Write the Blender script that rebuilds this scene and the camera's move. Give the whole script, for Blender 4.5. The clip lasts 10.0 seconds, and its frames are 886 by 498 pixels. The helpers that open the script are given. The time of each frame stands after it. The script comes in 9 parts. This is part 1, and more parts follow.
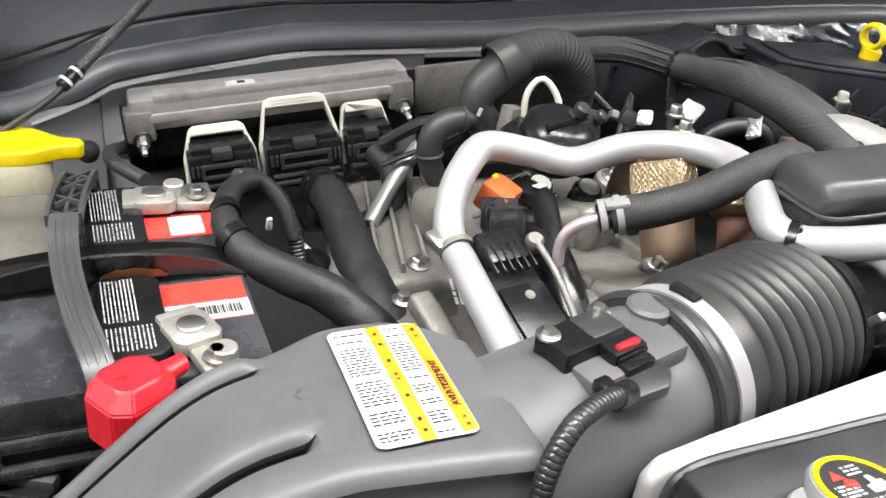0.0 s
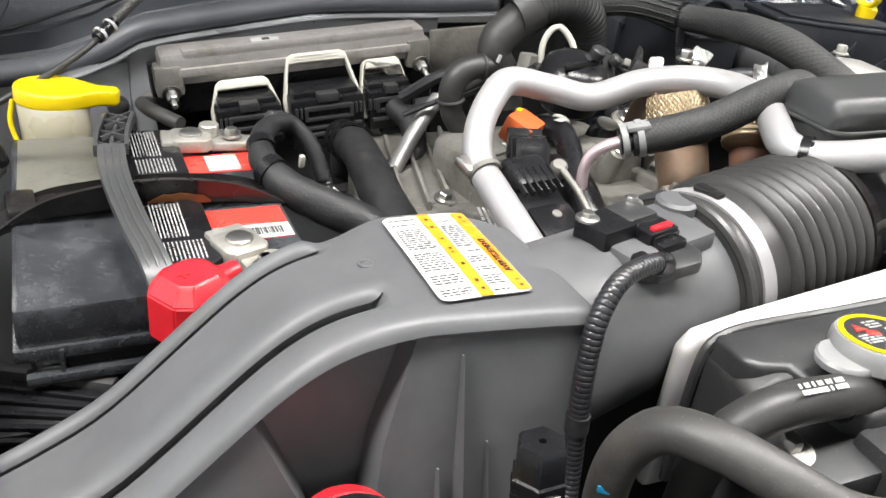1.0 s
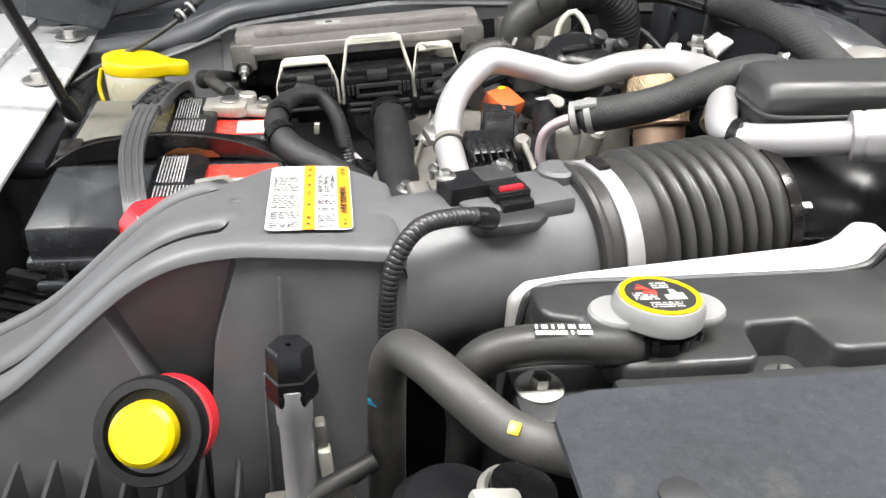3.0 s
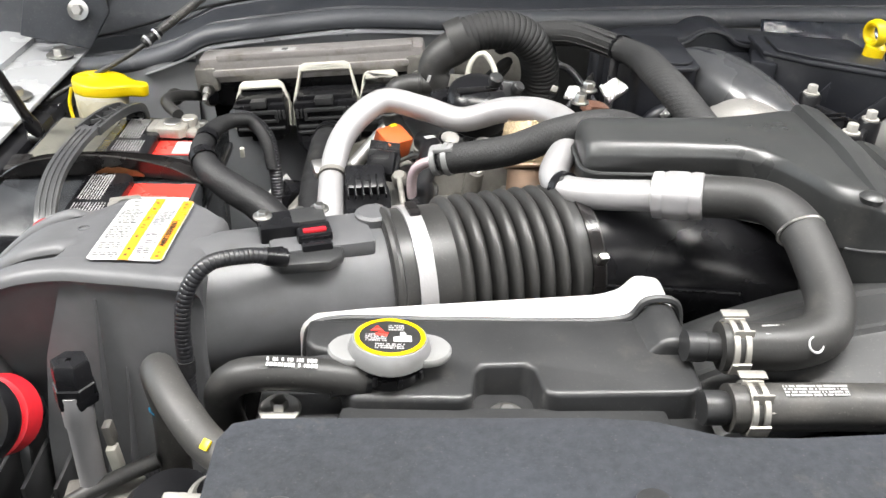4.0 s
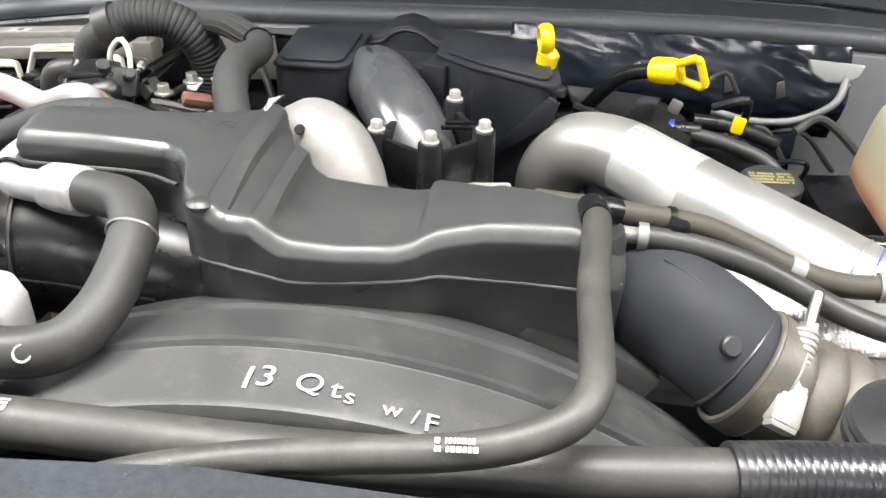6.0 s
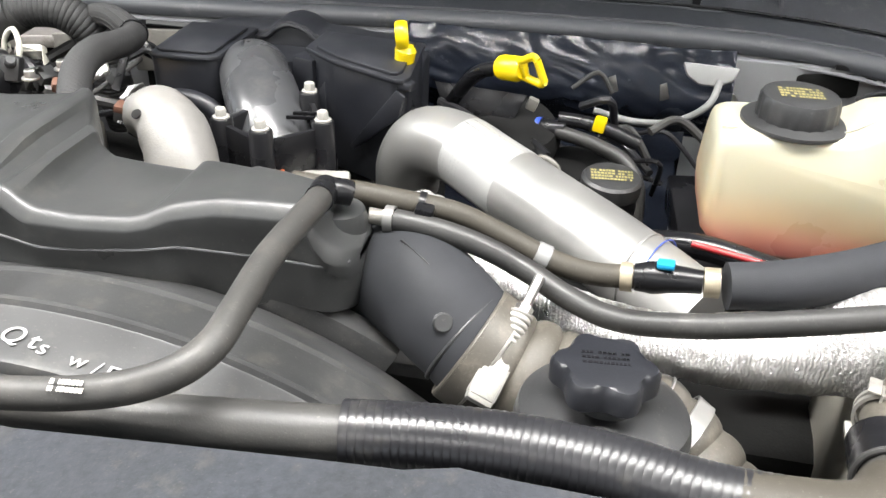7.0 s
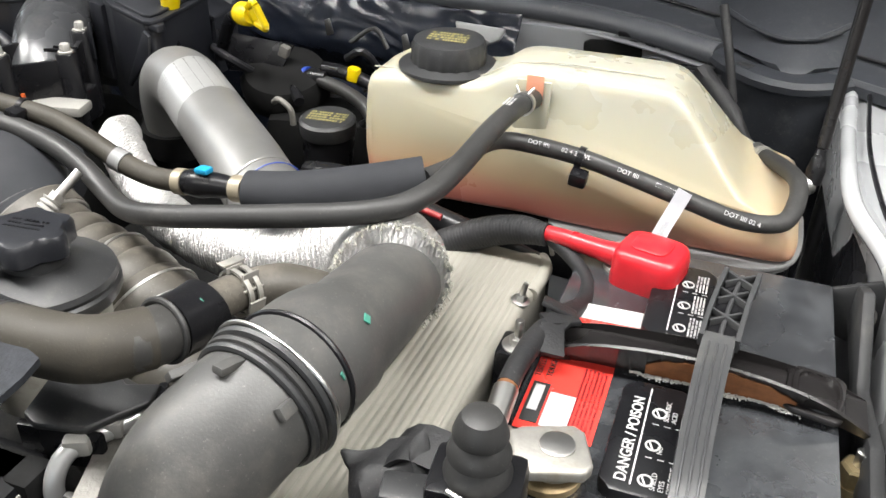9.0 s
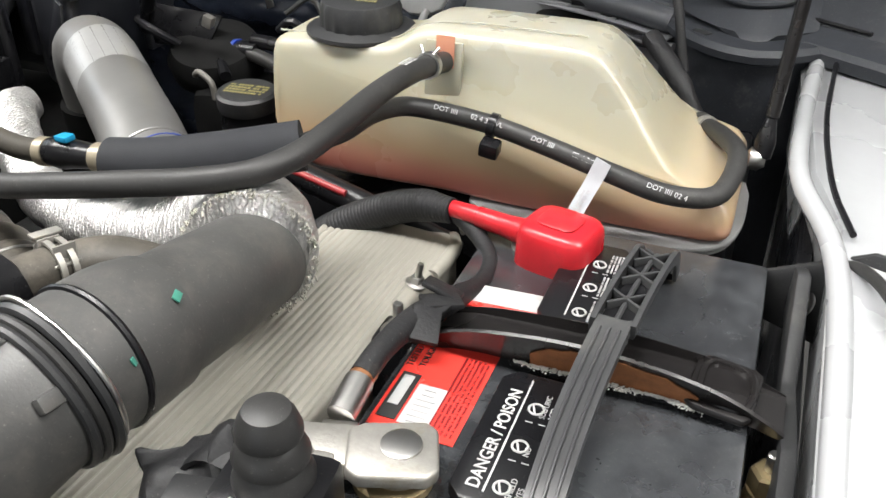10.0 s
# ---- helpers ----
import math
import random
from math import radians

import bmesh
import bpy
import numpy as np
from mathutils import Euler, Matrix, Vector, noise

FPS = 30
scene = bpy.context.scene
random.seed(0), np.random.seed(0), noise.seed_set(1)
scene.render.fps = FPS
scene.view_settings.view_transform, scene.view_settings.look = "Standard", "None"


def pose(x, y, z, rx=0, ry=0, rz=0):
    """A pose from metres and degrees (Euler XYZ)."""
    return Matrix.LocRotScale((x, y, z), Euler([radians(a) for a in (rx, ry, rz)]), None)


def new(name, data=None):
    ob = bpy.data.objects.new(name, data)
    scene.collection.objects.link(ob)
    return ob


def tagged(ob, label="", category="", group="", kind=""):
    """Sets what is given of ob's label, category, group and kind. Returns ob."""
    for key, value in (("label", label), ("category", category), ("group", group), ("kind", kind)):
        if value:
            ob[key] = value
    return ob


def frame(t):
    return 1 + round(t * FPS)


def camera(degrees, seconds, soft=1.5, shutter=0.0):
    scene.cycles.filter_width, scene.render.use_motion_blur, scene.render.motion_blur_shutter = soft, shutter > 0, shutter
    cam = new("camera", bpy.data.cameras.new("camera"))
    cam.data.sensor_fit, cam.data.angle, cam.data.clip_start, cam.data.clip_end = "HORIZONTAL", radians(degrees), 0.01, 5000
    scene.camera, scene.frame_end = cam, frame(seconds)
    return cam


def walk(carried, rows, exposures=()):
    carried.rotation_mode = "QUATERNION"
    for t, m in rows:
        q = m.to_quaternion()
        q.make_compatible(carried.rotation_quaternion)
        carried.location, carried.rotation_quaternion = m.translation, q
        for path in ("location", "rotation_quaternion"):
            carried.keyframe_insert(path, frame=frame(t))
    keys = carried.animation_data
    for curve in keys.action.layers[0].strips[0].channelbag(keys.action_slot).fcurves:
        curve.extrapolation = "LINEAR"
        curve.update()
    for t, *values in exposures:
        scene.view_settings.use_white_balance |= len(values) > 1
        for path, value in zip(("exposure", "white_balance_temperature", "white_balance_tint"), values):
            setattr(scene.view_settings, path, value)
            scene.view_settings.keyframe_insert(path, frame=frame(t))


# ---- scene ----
cam = camera(54.7, 10.0, soft=1.5)
METRES, EYE, TILT, LEAN, TURN = 1.9, 1.5, -30.0, -6.3, -22.5
ROWS = [
    (0.0, 0.0, 0.0, 0.0, 0.0, 0.0, -0.0),
    (0.5, -0.0209, -0.0107, -0.0168, -0.54, 0.04, 0.39),
    (1.0, -0.0173, -0.0177, -0.0362, -0.69, 0.76, 0.64),
    (1.5, -0.008, -0.0295, -0.0467, -0.75, 1.15, 0.58),
    (2.0, 0.0249, -0.0327, -0.0492, 3.78, 1.16, -0.29),
    (3.5, 0.1451, -0.0443, -0.0405, 16.83, -0.32, -5.58),
    (4.0, 0.2036, -0.0467, -0.0233, 19.34, -0.84, -6.95),
    (4.5, 0.2558, -0.0316, -0.0112, 21.72, -1.5, -8.37),
    (5.0, 0.321, 0.0103, 0.0019, 23.32, -1.8, -9.39),
    (5.5, 0.3865, 0.0575, 0.013, 25.34, -1.83, -10.31),
    (7.0, 0.5595, 0.12, 0.037, 31.2, -2.59, -13.23),
    (7.5, 0.6165, 0.1411, 0.0436, 33.24, -2.83, -13.77),
    (8.0, 0.679, 0.1772, 0.0543, 35.93, -3.22, -14.41),
    (8.5, 0.7391, 0.2156, 0.063, 38.46, -4.16, -15.26),
    (9.0, 0.7742, 0.2294, 0.0625, 40.05, -4.74, -16.82),
    (9.5, 0.7858, 0.2365, 0.0604, 41.02, -5.09, -16.92),
    (10.0, 0.7899, 0.2923, 0.0663, 41.54, -5.28, -16.76),
]
EXPOSURES = [(0.0, -0.42), (1.0, -0.40), (2.0, -0.30), (3.5, -0.26), (4.5, -0.36), (5.0, -0.38), (5.6, -0.15), (7.0, 0.08), (7.5, -0.03), (8.0, -0.28), (8.5, -0.40), (9.5, -0.64), (10.0, -0.80)]
walk(cam, [(t, pose(0, 0, EYE, TILT, LEAN, TURN) @ pose(METRES * x, METRES * y, METRES * z, 90 + pitch, roll, yaw)) for t, x, y, z, yaw, pitch, roll in ROWS], EXPOSURES)
# ---------- world and light ----------
world = bpy.data.worlds.new("shop_air")
scene.world = world
world.use_nodes = True
world.node_tree.nodes["Background"].inputs[0].default_value = (0.75, 0.87, 1.0, 1)
world.node_tree.nodes["Background"].inputs[1].default_value = 0.02


def ceiling_lamp(x, y, z, sx, sy, power, tint=(1.0, 0.985, 0.955)):
    d = bpy.data.lights.new("tube_light", "AREA")
    d.shape, d.size, d.size_y, d.energy, d.color = "RECTANGLE", sx, sy, power, tint
    ob = new("tube_light", d)
    ob.matrix_world = pose(x, y, z)
    return ob


LAMPS = [(x, y) for y in (-2.8, 0.10, 2.8) for x in (-1.7, 0.75, 3.2)]
for lx, ly in LAMPS:
    ceiling_lamp(lx, ly, 3.36, 1.7, 0.40, {-2.8: 66, 0.10: 212, 2.8: 20}[ly] * {-1.7: 1.4, 0.75: 0.98, 3.2: 1.0}[lx])
# daylight through open shop doors: one behind the camera, an added one in the west wall
# the west one is an unseen helper that brightens the air box's left ramp
for dx, dy, dz, turn, wide, power in ((0.9, -5.35, 1.55, 0, 4.8, 95), (-5.15, 3.5, 1.75, -90, 5.2, 180)):
    day = ceiling_lamp(dx, dy, dz, wide, 2.8, power, (0.84, 0.93, 1.0))
    day.matrix_world = pose(dx, dy, dz, 90, 0, turn)
    day.data.name = "unseen_door_light"


# ---------- materials ----------
def mat(name, color, rough=0.5, metal=0.0, var=0.25, scale=60.0, bump=0.15, bscale=400.0, dirt=None, dirt_at=0.62, coat=0.0, transmission=0.0, sss=0.0, rvar=0.12, aniso=None, spec=0.5, specks=0.0):
    m = bpy.data.materials.new(name)
    m.use_nodes = True
    nt = m.node_tree
    b = nt.nodes["Principled BSDF"]
    b.inputs["Metallic"].default_value = metal
    b.inputs["Specular IOR Level"].default_value = spec
    b.inputs["Coat Weight"].default_value = coat
    b.inputs["Transmission Weight"].default_value = transmission
    if sss:
        b.inputs["Subsurface Weight"].default_value = sss
        b.inputs["Subsurface Radius"].default_value = (0.03, 0.02, 0.01)
        b.inputs["Subsurface Scale"].default_value = 1.0
    tc = nt.nodes.new("ShaderNodeTexCoord")
    mp = nt.nodes.new("ShaderNodeMapping")
    if aniso:
        mp.inputs["Scale"].default_value = aniso
    nt.links.new(tc.outputs["Object"], mp.inputs["Vector"])
    n1 = nt.nodes.new("ShaderNodeTexNoise")
    n1.inputs["Scale"].default_value, n1.inputs["Detail"].default_value = scale, 4
    n1.inputs["Roughness"].default_value = 0.62
    n2 = nt.nodes.new("ShaderNodeTexNoise")
    n2.inputs["Scale"].default_value, n2.inputs["Detail"].default_value = bscale, 3
    n3 = nt.nodes.new("ShaderNodeTexNoise")
    n3.inputs["Scale"].default_value, n3.inputs["Detail"].default_value = 11.0, 5
    for n in (n1, n2, n3):
        nt.links.new(mp.outputs[0], n.inputs["Vector"])
    mx = nt.nodes.new("ShaderNodeMix")
    mx.data_type = "RGBA"
    lo = [max(0, c * (1 - var)) for c in color]
    hi = [min(1, c * (1 + var)) for c in color]
    mx.inputs[6].default_value, mx.inputs[7].default_value = (*lo, 1), (*hi, 1)
    ad = nt.nodes.new("ShaderNodeMath")
    ad.operation = "MULTIPLY_ADD"
    ad.inputs[1].default_value, ad.inputs[2].default_value = 0.5, 0.0
    sm = nt.nodes.new("ShaderNodeMath")
    sm.operation = "ADD"
    nt.links.new(n1.outputs[0], sm.inputs[0])
    nt.links.new(n3.outputs[0], sm.inputs[1])
    nt.links.new(sm.outputs[0], ad.inputs[0])
    st = nt.nodes.new("ShaderNodeMapRange")
    st.inputs[1].default_value, st.inputs[2].default_value = 0.3, 0.7
    nt.links.new(ad.outputs[0], st.inputs[0])
    nt.links.new(st.outputs[0], mx.inputs[0])
    out = mx.outputs[2]
    if dirt:
        dm = nt.nodes.new("ShaderNodeMix")
        dm.data_type = "RGBA"
        dr = nt.nodes.new("ShaderNodeMapRange")
        dr.inputs[1].default_value, dr.inputs[2].default_value = dirt_at - 0.1, dirt_at + 0.12
        nd = nt.nodes.new("ShaderNodeTexNoise")
        nd.inputs["Scale"].default_value, nd.inputs["Detail"].default_value, nd.inputs["Roughness"].default_value = 26.0, 7, 0.7
        nt.links.new(mp.outputs[0], nd.inputs["Vector"])
        nt.links.new(nd.outputs[0], dr.inputs[0])
        nt.links.new(dr.outputs[0], dm.inputs[0])
        nt.links.new(out, dm.inputs[6])
        dm.inputs[7].default_value = (*dirt, 1)
        out = dm.outputs[2]
    if specks:
        # fine dust lying on the surface
        nk = nt.nodes.new("ShaderNodeTexNoise")
        nk.inputs["Scale"].default_value, nk.inputs["Detail"].default_value, nk.inputs["Roughness"].default_value = 520.0, 5, 0.75
        kr = nt.nodes.new("ShaderNodeMapRange")
        kr.inputs[1].default_value, kr.inputs[2].default_value, kr.inputs[4].default_value = 0.60, 0.74, specks
        km = nt.nodes.new("ShaderNodeMix")
        km.data_type = "RGBA"
        nt.links.new(mp.outputs[0], nk.inputs["Vector"])
        nt.links.new(nk.outputs[0], kr.inputs[0])
        nt.links.new(kr.outputs[0], km.inputs[0])
        nt.links.new(out, km.inputs[6])
        km.inputs[7].default_value = (0.30, 0.285, 0.255, 1)
        out = km.outputs[2]
    nt.links.new(out, b.inputs["Base Color"])
    rr = nt.nodes.new("ShaderNodeMapRange")
    rr.inputs[1].default_value, rr.inputs[2].default_value = 0.3, 0.7
    rr.inputs[3].default_value, rr.inputs[4].default_value = max(0.04, rough - rvar), min(1, rough + rvar)
    nt.links.new(n3.outputs[0], rr.inputs[0])
    nt.links.new(rr.outputs[0], b.inputs["Roughness"])
    if bump:
        bp = nt.nodes.new("ShaderNodeBump")
        bp.inputs["Strength"].default_value, bp.inputs["Distance"].default_value = bump, 0.0006
        nt.links.new(n2.outputs[0], bp.inputs["Height"])
        nt.links.new(bp.outputs[0], b.inputs["Normal"])
    return m


CREAM = mat("cream_plastic", (0.35, 0.325, 0.245), 0.36, var=0.06, bump=0.04, sss=0.2)
SHROUD = mat("dusty_shroud_plastic", (0.030, 0.0304, 0.031), 0.40, var=0.2, scale=35, bump=0.15, bscale=800, dirt=(0.068, 0.065, 0.060), dirt_at=0.62, specks=0.35)
ECUCASE = mat("cast_module_case", (0.30, 0.282, 0.275), 0.46, 0.5, var=0.14, scale=80, bump=0.5, bscale=600, dirt=(0.17, 0.155, 0.13), dirt_at=0.60, specks=0.15)
PLASTIC = mat("black_plastic", (0.020, 0.0203, 0.0212), 0.44, var=0.25, bump=0.12, bscale=900, dirt=(0.050, 0.048, 0.044), dirt_at=0.66, specks=0.25)
AIRBOX = mat("grey_plastic", (0.070, 0.0705, 0.074), 0.47, var=0.16, bump=0.08, bscale=1100, dirt=(0.062, 0.060, 0.056), dirt_at=0.70, specks=0.10, spec=0.40)
COVER = mat("cover_plastic", (0.028, 0.0288, 0.029), 0.36, var=0.15, bump=0.12, bscale=900, dirt=(0.055, 0.053, 0.049), dirt_at=0.66, specks=0.2)
DARK = mat("deep_black_plastic", (0.006, 0.006, 0.007), 0.30, var=0.3, bump=0.1, bscale=700, dirt=(0.030, 0.029, 0.027), dirt_at=0.74, spec=0.30, specks=0.10)
RUBBER = mat("rubber", (0.022, 0.0216, 0.0212), 0.48, var=0.22, bump=0.12, bscale=800, dirt=(0.056, 0.053, 0.049), dirt_at=0.66, specks=0.25, spec=0.40)
RUBBER_DUSTY = mat("dusty_rubber", (0.029, 0.028, 0.0265), 0.50, var=0.2, bump=0.15, bscale=700, dirt=(0.058, 0.054, 0.049), dirt_at=0.60, specks=0.35)
RUBBER_BOOT = mat("boot_rubber", (0.047, 0.0465, 0.045), 0.52, var=0.25, scale=30, bump=0.15, bscale=600, dirt=(0.080, 0.075, 0.068), dirt_at=0.58, specks=0.35)
OLIVE = mat("olive_hose", (0.036, 0.032, 0.0255), 0.62, var=0.15, bump=0.12, bscale=700, dirt=(0.065, 0.056, 0.042), dirt_at=0.66, specks=0.3, spec=0.30)
SLEEVE = mat("braided_sleeve", (0.011, 0.011, 0.0115), 0.7, var=0.3, bump=0.8, bscale=1100, dirt=(0.026, 0.025, 0.023), dirt_at=0.66, specks=0.15)
TAPE = mat("cloth_tape", (0.010, 0.010, 0.011), 0.58, var=0.3, bump=0.6, bscale=420, dirt=(0.045, 0.042, 0.038), dirt_at=0.70, spec=0.35, specks=0.3)
FOAM = mat("foam_sleeve", (0.016, 0.017, 0.020), 0.8, var=0.2, bump=0.3, bscale=1200, spec=0.3)
LOOM = mat("split_loom", (0.013, 0.013, 0.015), 0.36, var=0.2, bump=0.08, dirt=(0.05, 0.048, 0.044), dirt_at=0.66)
ALU = mat("aluminium_tube", (0.30, 0.293, 0.298), 0.46, 0.40, var=0.10, scale=40, bump=0.2, bscale=600, rvar=0.10, dirt=(0.26, 0.248, 0.24), dirt_at=0.62)
ALU_DULL = mat("dull_aluminium", (0.235, 0.231, 0.225), 0.40, 0.65, var=0.12, scale=20, bump=0.12, bscale=500, dirt=(0.27, 0.25, 0.22), dirt_at=0.68)
CAST = mat("cast_aluminium", (0.150, 0.143, 0.130), 0.52, 0.35, var=0.22, scale=90, bump=0.8, bscale=380, dirt=(0.075, 0.066, 0.054), dirt_at=0.60, specks=0.25)
CAST_PALE = mat("pale_cast_aluminium", (0.27, 0.262, 0.245), 0.5, 0.2, var=0.12, scale=70, bump=0.5, bscale=500, dirt=(0.28, 0.265, 0.235), dirt_at=0.62, specks=0.2)
COOLER = mat("weathered_aluminium", (0.290, 0.276, 0.240), 0.5, 0.25, var=0.03, scale=60, bump=0.3, bscale=500, dirt=(0.235, 0.222, 0.190), dirt_at=0.66, specks=0.06)
CAST_GREY = mat("grey_cast_aluminium", (0.155, 0.149, 0.142), 0.55, 0.2, var=0.16, scale=70, bump=0.5, bscale=420, dirt=(0.16, 0.15, 0.135), dirt_at=0.60, specks=0.3)
ZINC = mat("zinc_steel", (0.52, 0.51, 0.49), 0.34, 1.0, var=0.15, bump=0.1, bscale=300, dirt=(0.35, 0.30, 0.22), dirt_at=0.70)
GOLD = mat("yellow_zinc", (0.34, 0.27, 0.15), 0.48, 0.8, var=0.35, bump=0.3, dirt=(0.20, 0.13, 0.07), dirt_at=0.60)
LEAD = mat("lead_terminal", (0.40, 0.385, 0.355), 0.48, 0.75, var=0.2, scale=120, bump=0.4, dirt=(0.30, 0.26, 0.18), dirt_at=0.62)
BRASSY = mat("copper_lug", (0.42, 0.20, 0.10), 0.42, 0.8, var=0.3)
RUST = mat("heat_stained_steel", (0.150, 0.098, 0.066), 0.48, 0.5, var=0.35, scale=40, bump=0.25, dirt=(0.17, 0.145, 0.115), dirt_at=0.56)
OXIDE = mat("rusty_iron", (0.11, 0.050, 0.032), 0.65, 0.2, var=0.4, scale=80, bump=0.5)
BRAID = mat("steel_braid", (0.27, 0.21, 0.13), 0.42, 0.6, var=0.4, scale=300, bump=0.5, bscale=600)
BLACK_STEEL = mat("black_painted_steel", (0.010, 0.009, 0.009), 0.28, 0.0, var=0.3, bump=0.06, dirt=(0.05, 0.03, 0.02), dirt_at=0.76, spec=0.35)
BATTERY = mat("battery_case", (0.019, 0.020, 0.0225), 0.22, var=0.25, bump=0.08, bscale=500, dirt=(0.044, 0.047, 0.051), dirt_at=0.54, specks=0.35, spec=0.9)
BODY = mat("silver_paint", (0.21, 0.214, 0.226), 0.36, 0.25, var=0.05, bump=0.0, coat=0.4, dirt=(0.20, 0.197, 0.19), dirt_at=0.70)
WHITE_PAINT = mat("white_paint", (0.34, 0.345, 0.355), 0.25, 0.0, var=0.03, bump=0.0, coat=0.6)
COWL = mat("cowl_plastic", (0.024, 0.0265, 0.032), 0.55, var=0.2, bump=0.25, bscale=500, dirt=(0.062, 0.062, 0.062), dirt_at=0.66, spec=0.4, specks=0.4)
SEAL = mat("rubber_seal", (0.048, 0.051, 0.058), 0.55, var=0.12, bump=0.15, bscale=500, dirt=(0.15, 0.15, 0.15), dirt_at=0.70)
INSUL = mat("shiny_insulation", (0.016, 0.020, 0.031), 0.22, 0.0, var=0.4, scale=30, bump=0.5, bscale=90, dirt=(0.07, 0.075, 0.09), dirt_at=0.72, spec=0.6, specks=0.35)
FELT = mat("sight_shield_felt", (0.019, 0.021, 0.0255), 0.85, var=0.5, scale=170, bump=1.0, bscale=330, dirt=(0.046, 0.045, 0.041), dirt_at=0.66, spec=0.3, specks=0.12)
WHITE = mat("white_plastic", (0.38, 0.372, 0.372), 0.38, var=0.06, bump=0.05, sss=0.15)
LATCH = mat("ivory_plastic", (0.36, 0.35, 0.305), 0.42, var=0.10, bump=0.1, dirt=(0.24, 0.22, 0.18), dirt_at=0.66)
GREY_PL = mat("light_grey_plastic", (0.17, 0.17, 0.17), 0.45, var=0.10, bump=0.08, dirt=(0.14, 0.135, 0.125), dirt_at=0.66)
YELLOW = mat("yellow_plastic", (0.58, 0.43, 0.0), 0.34, var=0.06, bump=0.05, sss=0.05)
RED = mat("red_plastic", (0.46, 0.012, 0.020), 0.34, var=0.18, bump=0.10, sss=0.03, dirt=(0.26, 0.022, 0.022), dirt_at=0.62)
DARKRED = mat("dark_red_plastic", (0.20, 0.012, 0.014), 0.4)
ORANGE = mat("orange_plastic", (0.38, 0.075, 0.018), 0.38, var=0.15, dirt=(0.16, 0.06, 0.03), dirt_at=0.64)
BLUE = mat("blue_plastic", (0.01, 0.22, 0.40), 0.35)
NAVY = mat("navy_plastic", (0.02, 0.05, 0.28), 0.35)
STICKER = mat("foil_sticker", (0.40, 0.40, 0.395), 0.36, 0.6, var=0.06, scale=90, bump=0.1)
PINK = mat("pinkish_tube", (0.62, 0.50, 0.53), 0.36, 0.7, var=0.12, bump=0.1)
LABEL = mat("white_label", (0.38, 0.38, 0.376), 0.32, var=0.02, bump=0.0)
LABEL_Y = mat("amber_print", (0.56, 0.20, 0.012), 0.32, var=0.03, bump=0.0)
INK = mat("black_ink", (0.02, 0.02, 0.02), 0.4, var=0.1, bump=0.0)
GREYINK = mat("grey_ink", (0.33, 0.33, 0.33), 0.45, var=0.1, bump=0.0)
LABEL_R = mat("red_label", (0.58, 0.040, 0.03), 0.28, var=0.05, bump=0.0)
PRINT = mat("pale_print", (0.40, 0.40, 0.395), 0.5, var=0.25, bump=0.0)
GOLDPRINT = mat("gold_print", (0.22, 0.195, 0.08), 0.5, var=0.15, bump=0.0)
CHALK = mat("paint_pen", (0.33, 0.33, 0.33), 0.6, var=0.06, bump=0.2)
GREEN = mat("teal_mark", (0.045, 0.20, 0.15), 0.5, bump=0.0)
MANIF = mat("satin_black_nylon", (0.0085, 0.0092, 0.0122), 0.42, var=0.3, bump=0.1, bscale=700, dirt=(0.034, 0.034, 0.036), dirt_at=0.68, specks=0.15)
CRIMP = mat("tan_crimp", (0.26, 0.225, 0.165), 0.42, 0.4, var=0.2, scale=120, bump=0.2)
RUNNER = mat("satin_grey_runner", (0.040, 0.041, 0.044), 0.32, var=0.25, bump=0.1, bscale=600, dirt=(0.06, 0.06, 0.06), dirt_at=0.64, spec=0.5)
HANDLE = mat("scuffed_handle_plastic", (0.040, 0.0405, 0.042), 0.36, var=0.25, bump=0.15, bscale=700, dirt=(0.075, 0.074, 0.070), dirt_at=0.62, specks=0.2)
DUSTY_TAN = mat("dusty_ribbed_hose", (0.056, 0.050, 0.041), 0.55, var=0.3, scale=50, bump=0.3, dirt=(0.125, 0.11, 0.09), dirt_at=0.60, specks=0.4)
CONCRETE = mat("shop_floor", (0.13, 0.127, 0.123), 0.5, var=0.15, scale=6, bump=0.2)
WALLP = mat("shop_wall", (0.27, 0.27, 0.265), 0.6, var=0.03, scale=4, bump=0.1)
# near-black for deep gaps and holes: their shade is put into the colour
SHADE_BLACK = mat("shade_black", (0.005, 0.005, 0.005), 0.7, 0.0, var=0.5, bump=0.4, dirt=(0.014, 0.013, 0.011), dirt_at=0.70, spec=0.15)
CORR = mat("white_corrosion", (0.62, 0.62, 0.58), 0.9, var=0.2, scale=200, bump=1.0, bscale=300)
RUSTY = mat("surface_rust", (0.26, 0.10, 0.035), 0.8, var=0.4, scale=120, bump=0.6)


